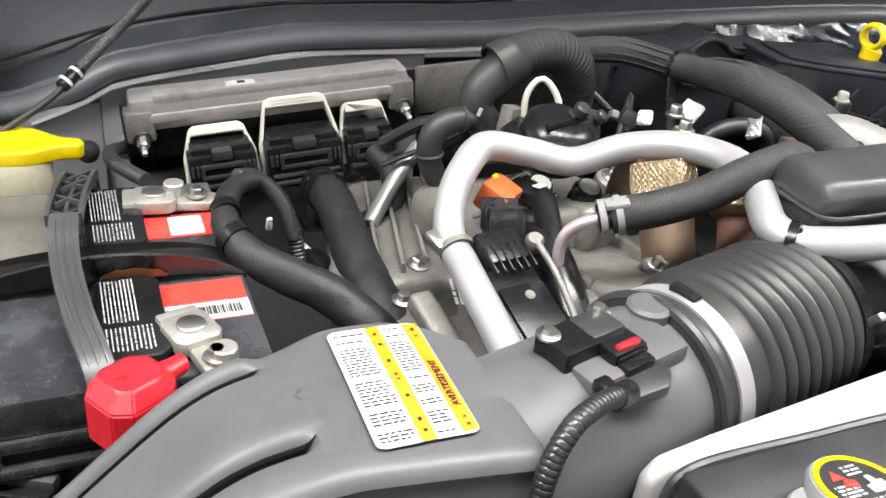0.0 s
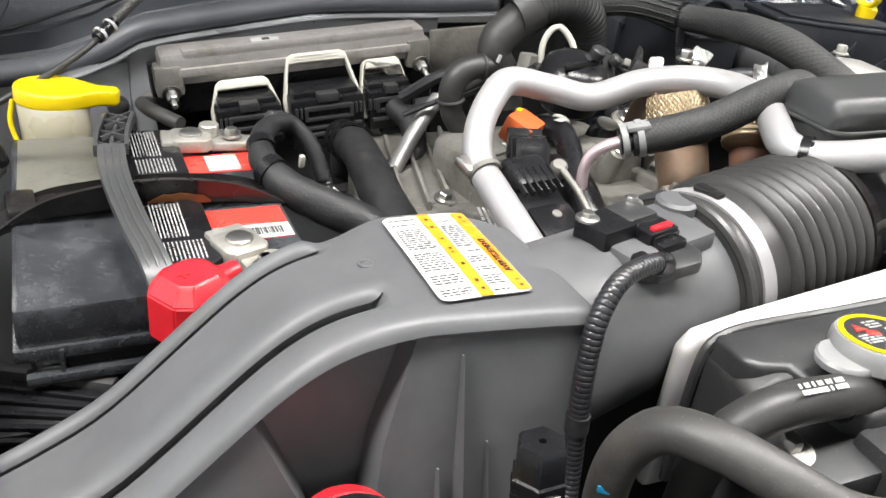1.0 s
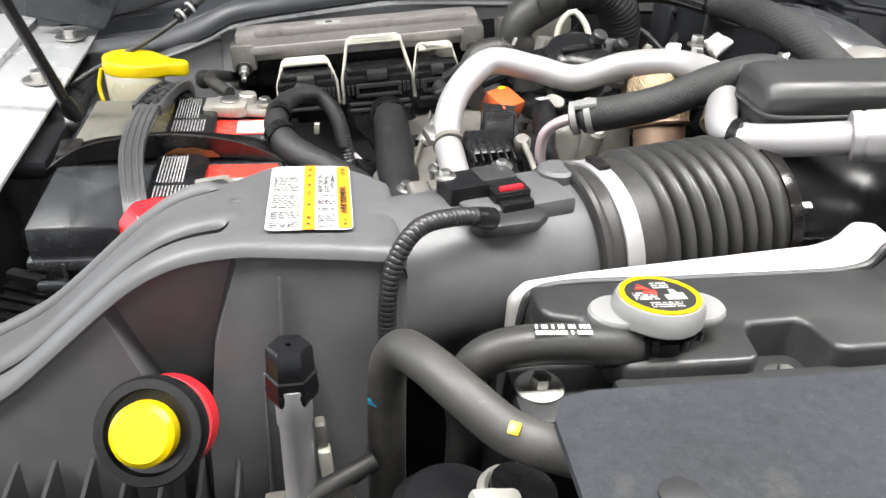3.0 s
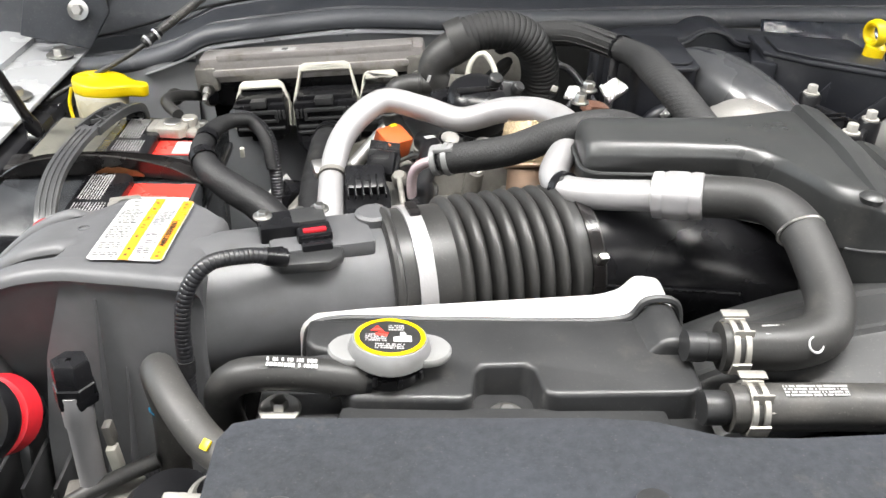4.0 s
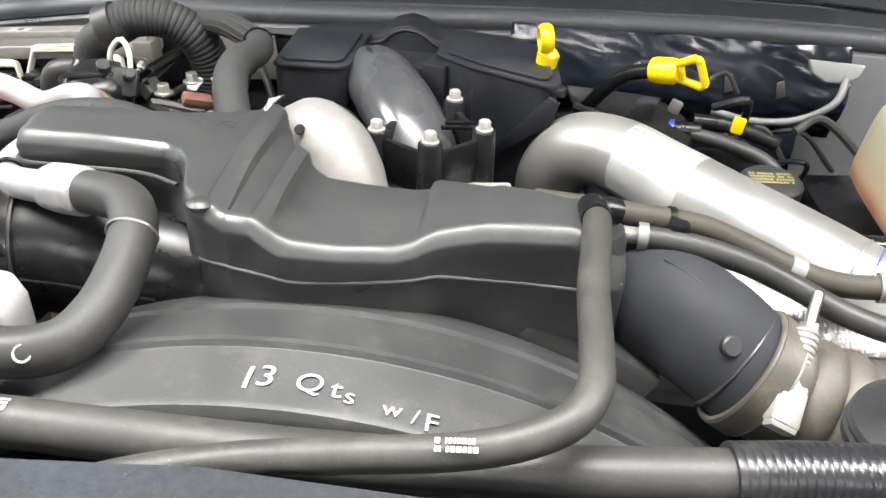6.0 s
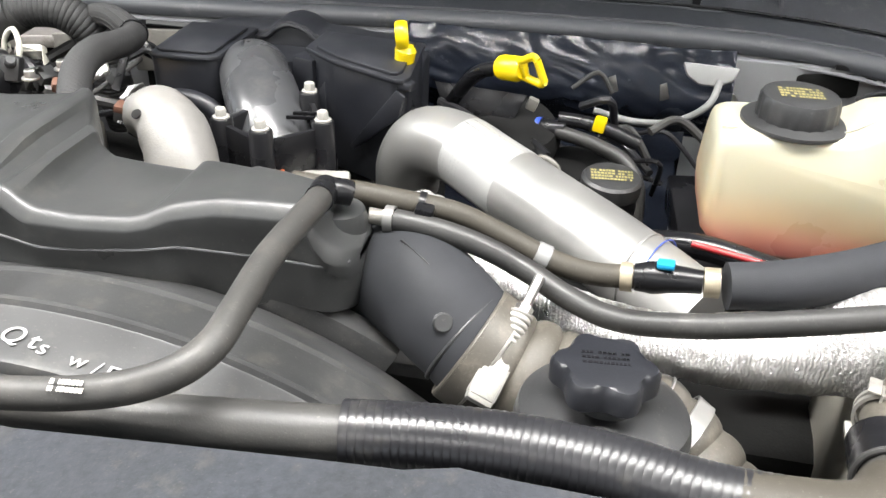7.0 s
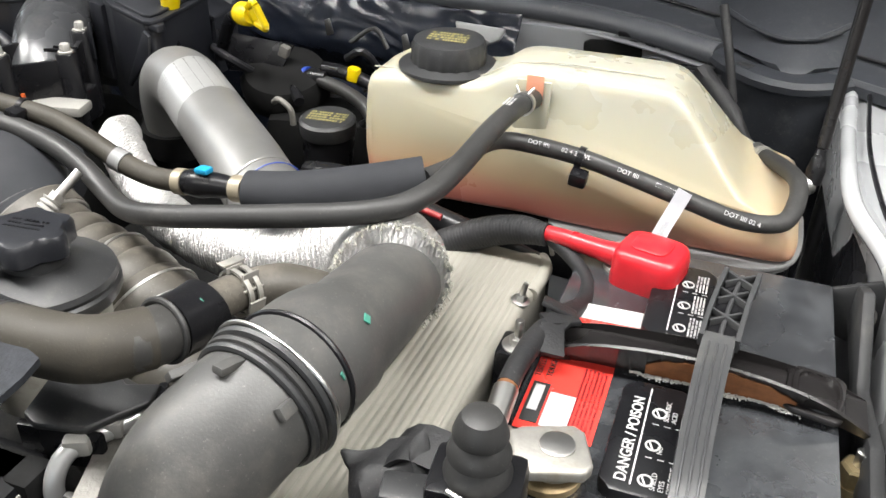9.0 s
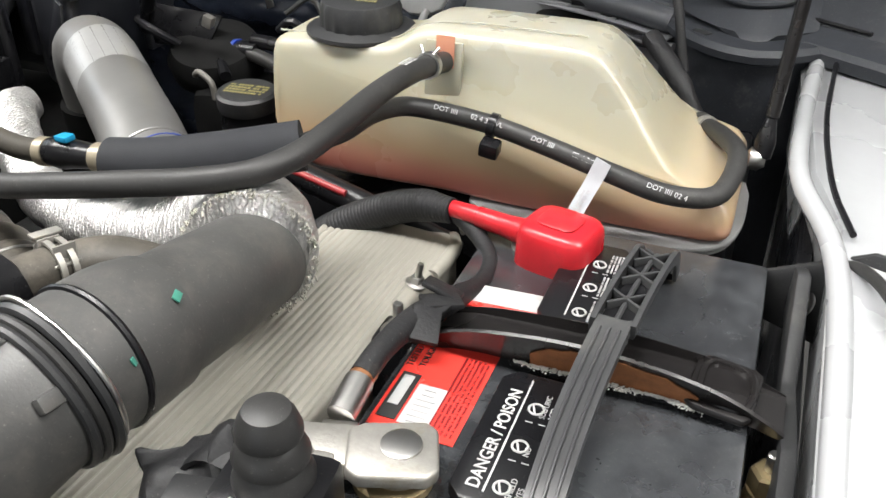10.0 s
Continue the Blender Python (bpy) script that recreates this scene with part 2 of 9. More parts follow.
def foil_material():
    m = mat("crinkled_foil", (0.56, 0.55, 0.54), 0.33, 0.76, var=0.06, bump=0.0, rvar=0.08)
    nt = m.node_tree
    tc = nt.nodes.new("ShaderNodeTexCoord")
    v = nt.nodes.new("ShaderNodeTexWave")
    v.bands_direction = "X"
    v.inputs["Scale"].default_value, v.inputs["Distortion"].default_value = 95, 5.0
    v.inputs["Detail"].default_value, v.inputs["Detail Scale"].default_value = 3, 2.2
    n = nt.nodes.new("ShaderNodeTexNoise")
    n.inputs["Scale"].default_value, n.inputs["Detail"].default_value = 520, 4
    a = nt.nodes.new("ShaderNodeMath")
    a.operation = "MULTIPLY_ADD"
    a.inputs[1].default_value = 0.7
    bp = nt.nodes.new("ShaderNodeBump")
    bp.inputs["Strength"].default_value, bp.inputs["Distance"].default_value = 0.9, 0.0014
    nt.links.new(tc.outputs["Object"], v.inputs["Vector"])
    nt.links.new(tc.outputs["Object"], n.inputs["Vector"])
    nt.links.new(v.outputs[1], a.inputs[0])
    nt.links.new(n.outputs[0], a.inputs[2])
    nt.links.new(a.outputs[0], bp.inputs["Height"])
    nt.links.new(bp.outputs[0], nt.nodes["Principled BSDF"].inputs["Normal"])
    return m


def tank_material():
    """Aged translucent plastic; the pink fluid inside shows through below its level."""
    m = mat("translucent_tank_plastic", (0.28, 0.263, 0.20), 0.34, var=0.05, scale=20, bump=0.04, sss=0.25)
    nt = m.node_tree
    b = nt.nodes["Principled BSDF"]
    old = b.inputs["Base Color"].links[0].from_socket
    sp = nt.nodes.new("ShaderNodeSeparateXYZ")
    ge = nt.nodes.new("ShaderNodeNewGeometry")
    nt.links.new(ge.outputs["Position"], sp.inputs[0])
    nz = nt.nodes.new("ShaderNodeTexNoise")
    nz.inputs["Scale"].default_value = 14
    nt.links.new(ge.outputs["Position"], nz.inputs["Vector"])
    ad = nt.nodes.new("ShaderNodeMath")
    ad.operation = "MULTIPLY_ADD"
    ad.inputs[1].default_value = 0.010
    nt.links.new(nz.outputs[0], ad.inputs[0])
    nt.links.new(sp.outputs[2], ad.inputs[2])
    ramp = nt.nodes.new("ShaderNodeValToRGB")
    mr = nt.nodes.new("ShaderNodeMapRange")
    mr.inputs[1].default_value, mr.inputs[2].default_value = 1.130, 1.295
    nt.links.new(ad.outputs[0], mr.inputs[0])
    nt.links.new(mr.outputs[0], ramp.inputs[0])
    e = ramp.color_ramp.elements
    e[0].position, e[0].color = 0.06, (0.26, 0.24, 0.21, 1)
    e[1].position, e[1].color = 0.95, (0.305, 0.296, 0.246, 1)
    for p, c in ((0.09, (0.32, 0.23, 0.18, 1)), (0.13, (0.50, 0.135, 0.110, 1)), (0.21, (0.46, 0.165, 0.115, 1)), (0.33, (0.375, 0.250, 0.145, 1)), (0.50, (0.315, 0.276, 0.188, 1)), (0.72, (0.308, 0.292, 0.222, 1))):
        k = e.new(p)
        k.color = c
    mx = nt.nodes.new("ShaderNodeMix")
    mx.data_type, mx.blend_type = "RGBA", "MIX"
    mx.inputs[0].default_value = 0.82
    nt.links.new(old, mx.inputs[6])
    nt.links.new(ramp.outputs[0], mx.inputs[7])
    nt.links.new(mx.outputs[2], b.inputs["Base Color"])
    return m


FOIL, TANK = foil_material(), tank_material()


# ---------- mesh helpers ----------
BASE = {}


def finish(bm, sharp=38):
    bmesh.ops.recalc_face_normals(bm, faces=bm.faces)
    lim = radians(sharp)
    for f in bm.faces:
        f.smooth = True
    for e in bm.edges:
        if len(e.link_faces) == 2 and e.calc_face_angle(0) > lim:
            e.smooth = False
    return bm


def to_mesh(name, bm, material, shift=None, sharp=38):
    finish(bm, sharp)
    if shift is not None:
        bmesh.ops.translate(bm, verts=bm.verts, vec=-Vector(shift))
    me = bpy.data.meshes.new(name)
    bm.to_mesh(me)
    bm.free()
    me.materials.append(material)
    return me


def thing(name, base, label, category, group="", kind=""):
    """An Empty at the thing's base, to hold its parts."""
    ob = new(name)
    ob.empty_display_size = 0.02
    ob.location = base
    BASE[ob] = Vector(base)
    return tagged(ob, label, category, group, kind)


def solo(name, bm, material, label, category, group="", kind="", sharp=38):
    """A thing of one mesh, its origin at its base."""
    lo = Vector([min(v.co[i] for v in bm.verts) for i in range(3)])
    hi = Vector([max(v.co[i] for v in bm.verts) for i in range(3)])
    base = Vector(((lo.x + hi.x) / 2, (lo.y + hi.y) / 2, lo.z))
    ob = new(name, to_mesh(name, bm, material, base, sharp))
    ob.location = base
    BASE[ob] = base
    return tagged(ob, label, category, group, kind)


def part(name, bm, material, parent, label="", sharp=38):
    """One mesh under a thing or a part, laid out in world coordinates."""
    lo = Vector([min(v.co[i] for v in bm.verts) for i in range(3)])
    hi = Vector([max(v.co[i] for v in bm.verts) for i in range(3)])
    base = Vector(((lo.x + hi.x) / 2, (lo.y + hi.y) / 2, lo.z))
    ob = new(name, to_mesh(name, bm, material, base, sharp))
    ob.parent = parent
    ob.location = base - BASE[parent]
    BASE[ob] = base
    if label:
        ob["label"] = label
    return ob


def spline(pts, step):
    """A smooth line through the points, in even steps; also the place along the points."""
    p = [Vector(q) for q in pts]
    if len(p) == 2:
        p = [p[0], (p[0] + p[1]) / 2, p[1]]
    ext = [2 * p[0] - p[1], *p, 2 * p[-1] - p[-2]]
    dense = []
    for i in range(len(p) - 1):
        a, b, c, d = ext[i:i + 4]
        tb = [0.0]
        for u, w in ((a, b), (b, c), (c, d)):
            tb.append(tb[-1] + max(1e-6, (w - u).length) ** 0.5)
        for k in range(24):
            t = tb[1] + (tb[2] - tb[1]) * k / 24
            a1 = a.lerp(b, (t - tb[0]) / (tb[1] - tb[0]))
            a2 = b.lerp(c, (t - tb[1]) / (tb[2] - tb[1]))
            a3 = c.lerp(d, (t - tb[2]) / (tb[3] - tb[2]))
            b1 = a1.lerp(a2, (t - tb[0]) / (tb[2] - tb[0]))
            b2 = a2.lerp(a3, (t - tb[1]) / (tb[3] - tb[1]))
            dense.append((b1.lerp(b2, (t - tb[1]) / (tb[2] - tb[1])), i + k / 24))
    dense.append((p[-1], len(p) - 1))
    length = sum((dense[i + 1][0] - dense[i][0]).length for i in range(len(dense) - 1))
    n = max(3, round(length / step))
    out, want, run, i = [], 0.0, 0.0, 0
    for k in range(n + 1):
        want = length * k / n
        while i < len(dense) - 2 and run + (dense[i + 1][0] - dense[i][0]).length < want:
            run += (dense[i + 1][0] - dense[i][0]).length
            i += 1
        seg = (dense[i + 1][0] - dense[i][0]).length or 1e-9
        f = min(1.0, (want - run) / seg)
        out.append((dense[i][0].lerp(dense[i + 1][0], f), dense[i][1] + (dense[i + 1][1] - dense[i][1]) * f, want))
    return out


def sweep(pts, r, n=16, step=0.006, ring=None, cap=True, bm=None, flat=1.0, rough=0.0, up=None, flutes=None, weave=0.0):
    """A tube along a smooth line. r: one radius, or one for each point. ring: (pitch, depth) of corrugations. rough: random lumps. flutes: (count, depth) of ribs along it. weave: depth of a woven checker."""
    bm = bm or bmesh.new()
    if ring:
        step = ring[0] / 10
    line = spline(pts, step)
    rs = r if isinstance(r, (list, tuple)) else [r] * max(2, len(pts))
    if len(pts) == 2 and isinstance(r, (list, tuple)):
        rs = [r[0], (r[0] + r[1]) / 2, r[1]]
    elif len(pts) == 2:
        rs = [r] * 3
    loops, nrm = [], None
    for i, (co, u, s) in enumerate(line):
        a, b = line[max(0, i - 1)][0], line[min(len(line) - 1, i + 1)][0]
        tan = (b - a).normalized()
        if nrm is None:
            ref = Vector(up) if up else (Vector((0, 0, 1)) if abs(tan.z) < 0.9 else Vector((0, 1, 0)))
            nrm = (ref - tan * ref.dot(tan)).normalized()
        else:
            nrm = (nrm - tan * nrm.dot(tan)).normalized()
        bi = tan.cross(nrm)
        k = min(int(u), len(rs) - 2)
        f = u - k
        f = f * f * (3 - 2 * f)
        rad = rs[k] * (1 - f) + rs[k + 1] * f
        if ring:
            ph = (s / ring[0]) % 1
            rad += ring[1] * (abs(math.sin(math.pi * ph)) ** 0.55 - 0.6)
        loop = []
        for j in range(n):
            an = 2 * math.pi * j / n
            q = rad
            if flutes:
                q += flutes[1] * math.sin(flutes[0] * an)
            if weave:
                q += weave * (1 if (i // 2 + j // 2) % 2 else -1)
            if rough:
                q += rough * noise.noise((co + bi * rad * math.cos(an) + nrm * rad * math.sin(an)) * 90)
            loop.append(bm.verts.new(co + bi * (q * math.cos(an)) + nrm * (q * flat * math.sin(an))))
        loops.append(loop)
    for a, b in zip(loops, loops[1:]):
        for j in range(n):
            bm.faces.new((a[j], a[(j + 1) % n], b[(j + 1) % n], b[j]))
    if cap:
        bm.faces.new(loops[0])
        bm.faces.new(loops[-1])
    return bm


def lathe(profile, at, axis=(0, 0, 1), n=32, bm=None, wave=None, hollow=False):
    """A turned shape: profile of (radius, height) along the axis from at. wave: (count, depth, from height) for grips."""
    bm = bm or bmesh.new()
    m = Matrix.Translation(at) @ Vector((0, 0, 1)).rotation_difference(Vector(axis)).to_matrix().to_4x4()
    loops = []
    for r, h in profile:
        loop = []
        for j in range(n):
            a = 2 * math.pi * j / n
            q = r
            if wave and r > wave[2]:
                q = r - wave[1] * (0.5 - 0.5 * math.cos(wave[0] * a))
            loop.append(bm.verts.new(m @ Vector((q * math.cos(a), q * math.sin(a), h))))
        loops.append(loop)
    for a, b in zip(loops, loops[1:]):
        for j in range(n):
            bm.faces.new((a[j], a[(j + 1) % n], b[(j + 1) % n], b[j]))
    if hollow:
        for j in range(n):
            bm.faces.new((loops[-1][j], loops[-1][(j + 1) % n], loops[0][(j + 1) % n], loops[0][j]))
    else:
        bm.faces.new(loops[0])
        bm.faces.new(loops[-1])
    return bm


def box(size, at, rot=(0, 0, 0), bevel=0.003, seg=2, bm=None, taper=1.0):
    bm2 = bmesh.new()
    bmesh.ops.create_cube(bm2, size=1)
    for v in bm2.verts:
        k = taper if v.co.z > 0 else 1.0
        v.co = Vector((v.co.x * size[0] * k, v.co.y * size[1] * k, v.co.z * size[2]))
    if bevel:
        bmesh.ops.bevel(bm2, geom=list(bm2.edges), offset=min(bevel, min(size) * 0.45), segments=seg, affect="EDGES", profile=0.6)
    bmesh.ops.transform(bm2, matrix=pose(*at, *rot), verts=bm2.verts)
    return join(bm, bm2)


def join(bm, other):
    if bm is None:
        return other
    me = bpy.data.meshes.new("tmp")
    other.to_mesh(me)
    other.free()
    bm.from_mesh(me)
    bpy.data.meshes.remove(me)
    return bm


def prism(poly, depth, m, bevel=0.004, seg=2, bm=None):
    """A polygon in the xy plane of m, raised by depth along its z, with rounded edges."""
    bm2 = bmesh.new()
    lo = [bm2.verts.new((x, y, 0)) for x, y in poly]
    hi = [bm2.verts.new((x, y, depth)) for x, y in poly]
    bm2.faces.new(lo)
    bm2.faces.new(hi)
    k = len(poly)
    for i in range(k):
        bm2.faces.new((lo[i], lo[(i + 1) % k], hi[(i + 1) % k], hi[i]))
    bmesh.ops.recalc_face_normals(bm2, faces=bm2.faces)
    if bevel:
        bmesh.ops.bevel(bm2, geom=list(bm2.edges), offset=bevel, segments=seg, affect="EDGES", profile=0.5, clamp_overlap=True)
    bmesh.ops.transform(bm2, matrix=m, verts=bm2.verts)
    return join(bm, bm2)


def loft(loops, cap=True, bm=None, closed=True):
    bm = bm or bmesh.new()
    vs = [[bm.verts.new(p) for p in lp] for lp in loops]
    n = len(vs[0])
    for a, b in zip(vs, vs[1:]):
        for j in range(n if closed else n - 1):
            bm.faces.new((a[j], a[(j + 1) % n], b[(j + 1) % n], b[j]))
    if cap and closed:
        bm.faces.new(vs[0])
        bm.faces.new(vs[-1])
    return bm


def ribbon(pts, width, thick, across, step=0.006, bm=None):
    """A strip of even width along a line; across: the direction of its width."""
    bm = bm or bmesh.new()
    line = spline(pts, step)
    loops = []
    for i, (co, u, s) in enumerate(line):
        tan = (line[min(len(line) - 1, i + 1)][0] - line[max(0, i - 1)][0]).normalized()
        ac = Vector(across)
        ac = (ac - tan * ac.dot(tan)).normalized()
        up = ac.cross(tan).normalized()
        w = width(u / (len(pts) - 1)) if callable(width) else width
        h, t = w / 2, thick / 2
        loops.append([co + ac * x + up * z for x, z in ((-h, -t * 0.6), (-h * 0.97, t), (-h * 0.6, t), (h * 0.6, t), (h * 0.97, t), (h, -t * 0.6), (h * 0.6, -t), (-h * 0.6, -t))])
    return loft(loops, bm=bm)


def torus(at, axis, R, r, n=40, k=10, bm=None, squash=1.0):
    bm = bm or bmesh.new()
    m = Matrix.Translation(at) @ Vector((0, 0, 1)).rotation_difference(Vector(axis)).to_matrix().to_4x4()
    vs = []
    for i in range(n):
        a = 2 * math.pi * i / n
        vs.append([bm.verts.new(m @ Vector(((R + r * math.cos(b)) * math.cos(a), (R + r * math.cos(b)) * math.sin(a), r * squash * math.sin(b)))) for b in (2 * math.pi * j / k for j in range(k))])
    for i in range(n):
        for j in range(k):
            bm.faces.new((vs[i][j], vs[(i + 1) % n][j], vs[(i + 1) % n][(j + 1) % k], vs[i][(j + 1) % k]))
    return bm


def band(at, axis, r, width, thick=0.0012, n=40, bm=None):
    """A flat metal band round a hose."""
    return lathe([(r - 0.0005, -width / 2), (r + thick, -width / 2), (r + thick, width / 2), (r - 0.0005, width / 2)], at, axis, n, bm, hollow=True)


def bolt(at, axis=(0, 0, 1), r=0.006, h=0.006, washer=0.009, bm=None, stud=0.0):
    bm = bm or bmesh.new()
    lathe([(washer, 0), (washer, 0.0016), (washer * 0.9, 0.002)], at, axis, 20, bm)
    lathe([(r, 0.002), (r, h), (r * 0.85, h + 0.001)], at, axis, 6, bm)
    if stud:
        lathe([(r * 0.5, h), (r * 0.5, h + stud), (r * 0.4, h + stud + 0.001)], at, axis, 10, bm)
    return bm


def frame_of(origin, xdir, ydir):
    """A pose whose x runs along xdir and whose z is the normal of xdir and ydir."""
    x = Vector(xdir).normalized()
    z = x.cross(Vector(ydir)).normalized()
    y = z.cross(x)
    m = Matrix((x, y, z)).transposed().to_4x4()
    m.translation = origin
    return m


def sheet(m, x0, y0, x1, y1, lift=0.0, thick=0.0004, bm=None):
    """A thin printed patch lying on the plane of m."""
    return prism([(x0, y0), (x1, y0), (x1, y1), (x0, y1)], thick, m @ Matrix.Translation((0, 0, lift)), bevel=0, bm=bm)


def bars(m, x0, y0, x1, y1, rows, seed=0, lift=0.0006, fill=0.55, bm=None, gap=0.25):
    """Unreadable print: rows of short bars."""
    rnd = random.Random(seed)
    bm = bm or bmesh.new()
    dy = (y1 - y0) / rows
    for i in range(rows):
        y = y0 + dy * (i + 0.5)
        x = x0
        while x < x1 - 0.001:
            w = min(x1 - x, rnd.uniform(0.22, 0.6) * dy)
            sheet(m, x, y - dy * fill / 2, x + w, y + dy * fill / 2, lift, 0.0002, bm)
            x += w + dy * (gap * 0.6 if rnd.random() < 0.82 else gap * 2.4)
    return bm


def words(text, m, size, material, parent, name="lettering", align="LEFT", spacing=1.0, stretch=1.0, bold=0.0):
    """Raised print in the built-in font."""
    cu = bpy.data.curves.new("lettering_curve", "FONT")
    cu.body, cu.size, cu.extrude, cu.align_x, cu.space_character, cu.offset = text, size, 0.0002, align, spacing, bold
    tmp = bpy.data.objects.new("lettering_tmp", cu)
    scene.collection.objects.link(tmp)
    me = bpy.data.meshes.new_from_object(tmp.evaluated_get(bpy.context.evaluated_depsgraph_get()))
    bpy.data.objects.remove(tmp)
    bpy.data.curves.remove(cu)
    me.name = name
    me.materials.clear()
    me.materials.append(material)
    me.transform(m @ Matrix.Diagonal((stretch, 1, 1, 1)))
    base = m.translation.copy()
    me.transform(Matrix.Translation(-base))
    ob = new(name, me)
    ob.parent = parent
    ob.location = base - BASE[parent]
    BASE[ob] = base
    return ob


# ---------- the shop ----------
def slab(name, size, at, material, label, category):
    return solo(name, box(size, at, bevel=0), material, label, category, kind="structure")


slab("floor", (12, 12, 0.1), (0.7, 0.5, -0.05), CONCRETE, "smooth grey concrete workshop floor", "floor")
slab("ceiling", (12, 12, 0.1), (0.7, 0.5, 3.55), WALLP, "plain white workshop ceiling", "ceiling")
slab("wall_north", (12, 0.1, 3.5), (0.7, 6.45, 1.75), WALLP, "plain white workshop wall", "wall")
for nm, sx, sz, cx, cz in (("wall_south", 4.0, 3.5, -3.25, 1.75), ("wall_south_east", 3.2, 3.5, 5.05, 1.75), ("wall_south_lintel", 4.8, 0.5, 1.1, 3.25)):
    slab(nm, (sx, 0.1, sz), (cx, -5.45, cz), WALLP, "plain white workshop wall beside an unseen door opening", "wall")
# west wall, left open for the added light
for nm, sy, sz, cy, cz in (("wall_west", 6.3, 3.5, -2.25, 1.75), ("wall_west_north", 0.3, 3.5, 6.25, 1.75), ("wall_west_lintel", 5.2, 0.35, 3.5, 3.325)):
    slab(nm, (0.1, sy, sz), (-5.25, cy, cz), WALLP, "plain white workshop wall beside an unseen door opening", "wall")
slab("wall_east", (0.1, 11.8, 3.5), (6.65, 0.5, 1.75), WALLP, "plain white workshop wall", "wall")
for lx, ly in LAMPS:
    fx = thing("ceiling_light", (lx, ly, 3.40), "white tube light fixture on the workshop ceiling", "ceiling light", "workshop ceiling lights")
    part("housing", box((1.6, 0.36, 0.06), (lx, ly, 3.44), bevel=0.01), WHITE, fx)

# ---------- the truck's body round the engine bay ----------
# cowl panel below the windscreen: ribbed sheet that bows in plan
def cowl():
    root = thing("cowl_panel", (0.8, 1.2, 1.15), "dark grey ribbed plastic cowl panel below the windscreen", "cowl panel", kind="structure")
    def yb(x):
        return 0.985 - 0.16 * max(0.0, (-0.02 - x)) ** 1.3 * 4 - 0.55 * max(0.0, x - 1.28) ** 1.5
    def zb(x):
        keys = ((-0.45, 1.10), (-0.10, 1.130), (-0.04, 1.132), (0.01, 1.150), (0.045, 1.169), (0.09, 1.178), (0.24, 1.201), (0.52, 1.204), (0.67, 1.214), (0.85, 1.221), (1.0, 1.226), (1.15, 1.229), (1.3, 1.227), (1.4, 1.224), (1.5, 1.216), (2.0, 1.20))
        for (a, za), (b, zc) in zip(keys, keys[1:]):
            if x <= b:
                return za + (zc - za) * max(0.0, (x - a) / (b - a))
        return 1.20
    xs = [-0.45 + 0.05 * i for i in range(48)]
    loops = []
    for x in xs:
        y, z = yb(x), zb(x)
        loops.append([(x, y, z - 0.012), (x, y, z), (x, y + 0.006, z + 0.006), (x, y + 0.05, z + 0.014), (x, y + 0.055, z + 0.020), (x, y + 0.20, z + 0.085), (x, y + 0.42, z + 0.16), (x, y + 0.75, z + 0.26), (x, y + 0.75, z + 0.22), (x, y + 0.1, z)])
    part("panel", loft(loops), COWL, root, sharp=30)
    for x in (-0.13, 0.19, 0.47, 0.80, 1.08, 1.31, 1.52):
        z, y = zb(x), yb(x)
        part("rib", prism([(0.06, 0.012), (0.40, 0.155), (0.40, 0.175), (0.20, 0.105), (0.075, 0.05)], 0.006, frame_of((x, y, z), (0, 1, 0), (0, 0, 1)), bevel=0.0015), COWL, root)
    for x in (0.30, 0.55, 0.62, 0.95, 1.20):
        z, y = zb(x), yb(x)
        part("clip", box((0.012, 0.008, 0.012), (x, y + 0.058, z + 0.026), bevel=0.002), DARK, root)
    # seam strip along the panel's front fold
    part("seam", sweep([(x, yb(x) + 0.052, zb(x) + 0.019) for x in xs[4:44:3]], 0.0022, 8, 0.02), DARK, root)
    return yb, zb


COWL_Y, COWL_Z = cowl()
# bulb seal along the cowl's front lip, with the bright pinch weld under it
seal_pts = [(x, COWL_Y(x) - 0.016, COWL_Z(x) - 0.006) for x in (-0.22, -0.12, -0.04, 0.01, 0.045, 0.09, 0.16, 0.26, 0.42, 0.6, 0.8, 1.0, 1.2, 1.32, 1.42, 1.5)]
solo("hood_seal", sweep(seal_pts, 0.017, 12, 0.015, flat=0.8), SEAL, "dull grey rubber hood seal along the cowl edge", "seal", kind="structure")
solo("pinch_weld", ribbon([(x, y - 0.016, z - 0.014) for x, y, z in seal_pts[2:]], 0.018, 0.002, (0, 1, 0), 0.03), BODY, "bright painted flange under the hood seal", "flange", kind="structure")

# firewall
fw = thing("firewall", (0.7, 0.95, 0.5), "silver painted steel firewall behind the engine", "firewall", kind="structure")
part("upper_panel", prism([(0.03, 0.60), (0.41, 0.60)] + [(x, COWL_Z(x) - 0.018) for x in (0.41, 0.33, 0.24, 0.16, 0.09, 0.06, 0.045, 0.03)], 0.018, frame_of((0, 0.971, 0), (1, 0, 0), (0, 0, 1)), bevel=0.003), BODY, fw)
part("left_panel", loft([[(-0.22, 0.90 + dy, z), (-0.09, 0.935 + dy, z), (0.03, 0.948 + dy, z), (0.03, 0.963 + dy, z), (-0.09, 0.955 + dy, z), (-0.22, 0.92 + dy, z)] for z, dy in ((0.6, -0.02), (0.95, -0.01), (1.05, 0.0), (1.128, 0.01))]), BODY, fw)
# middle panel coloured near-black for the shade behind the engine
part("middle_panel", box((0.50, 0.02, 0.7), (0.66, 0.96, 0.82), bevel=0.004), SHADE_BLACK, fw)
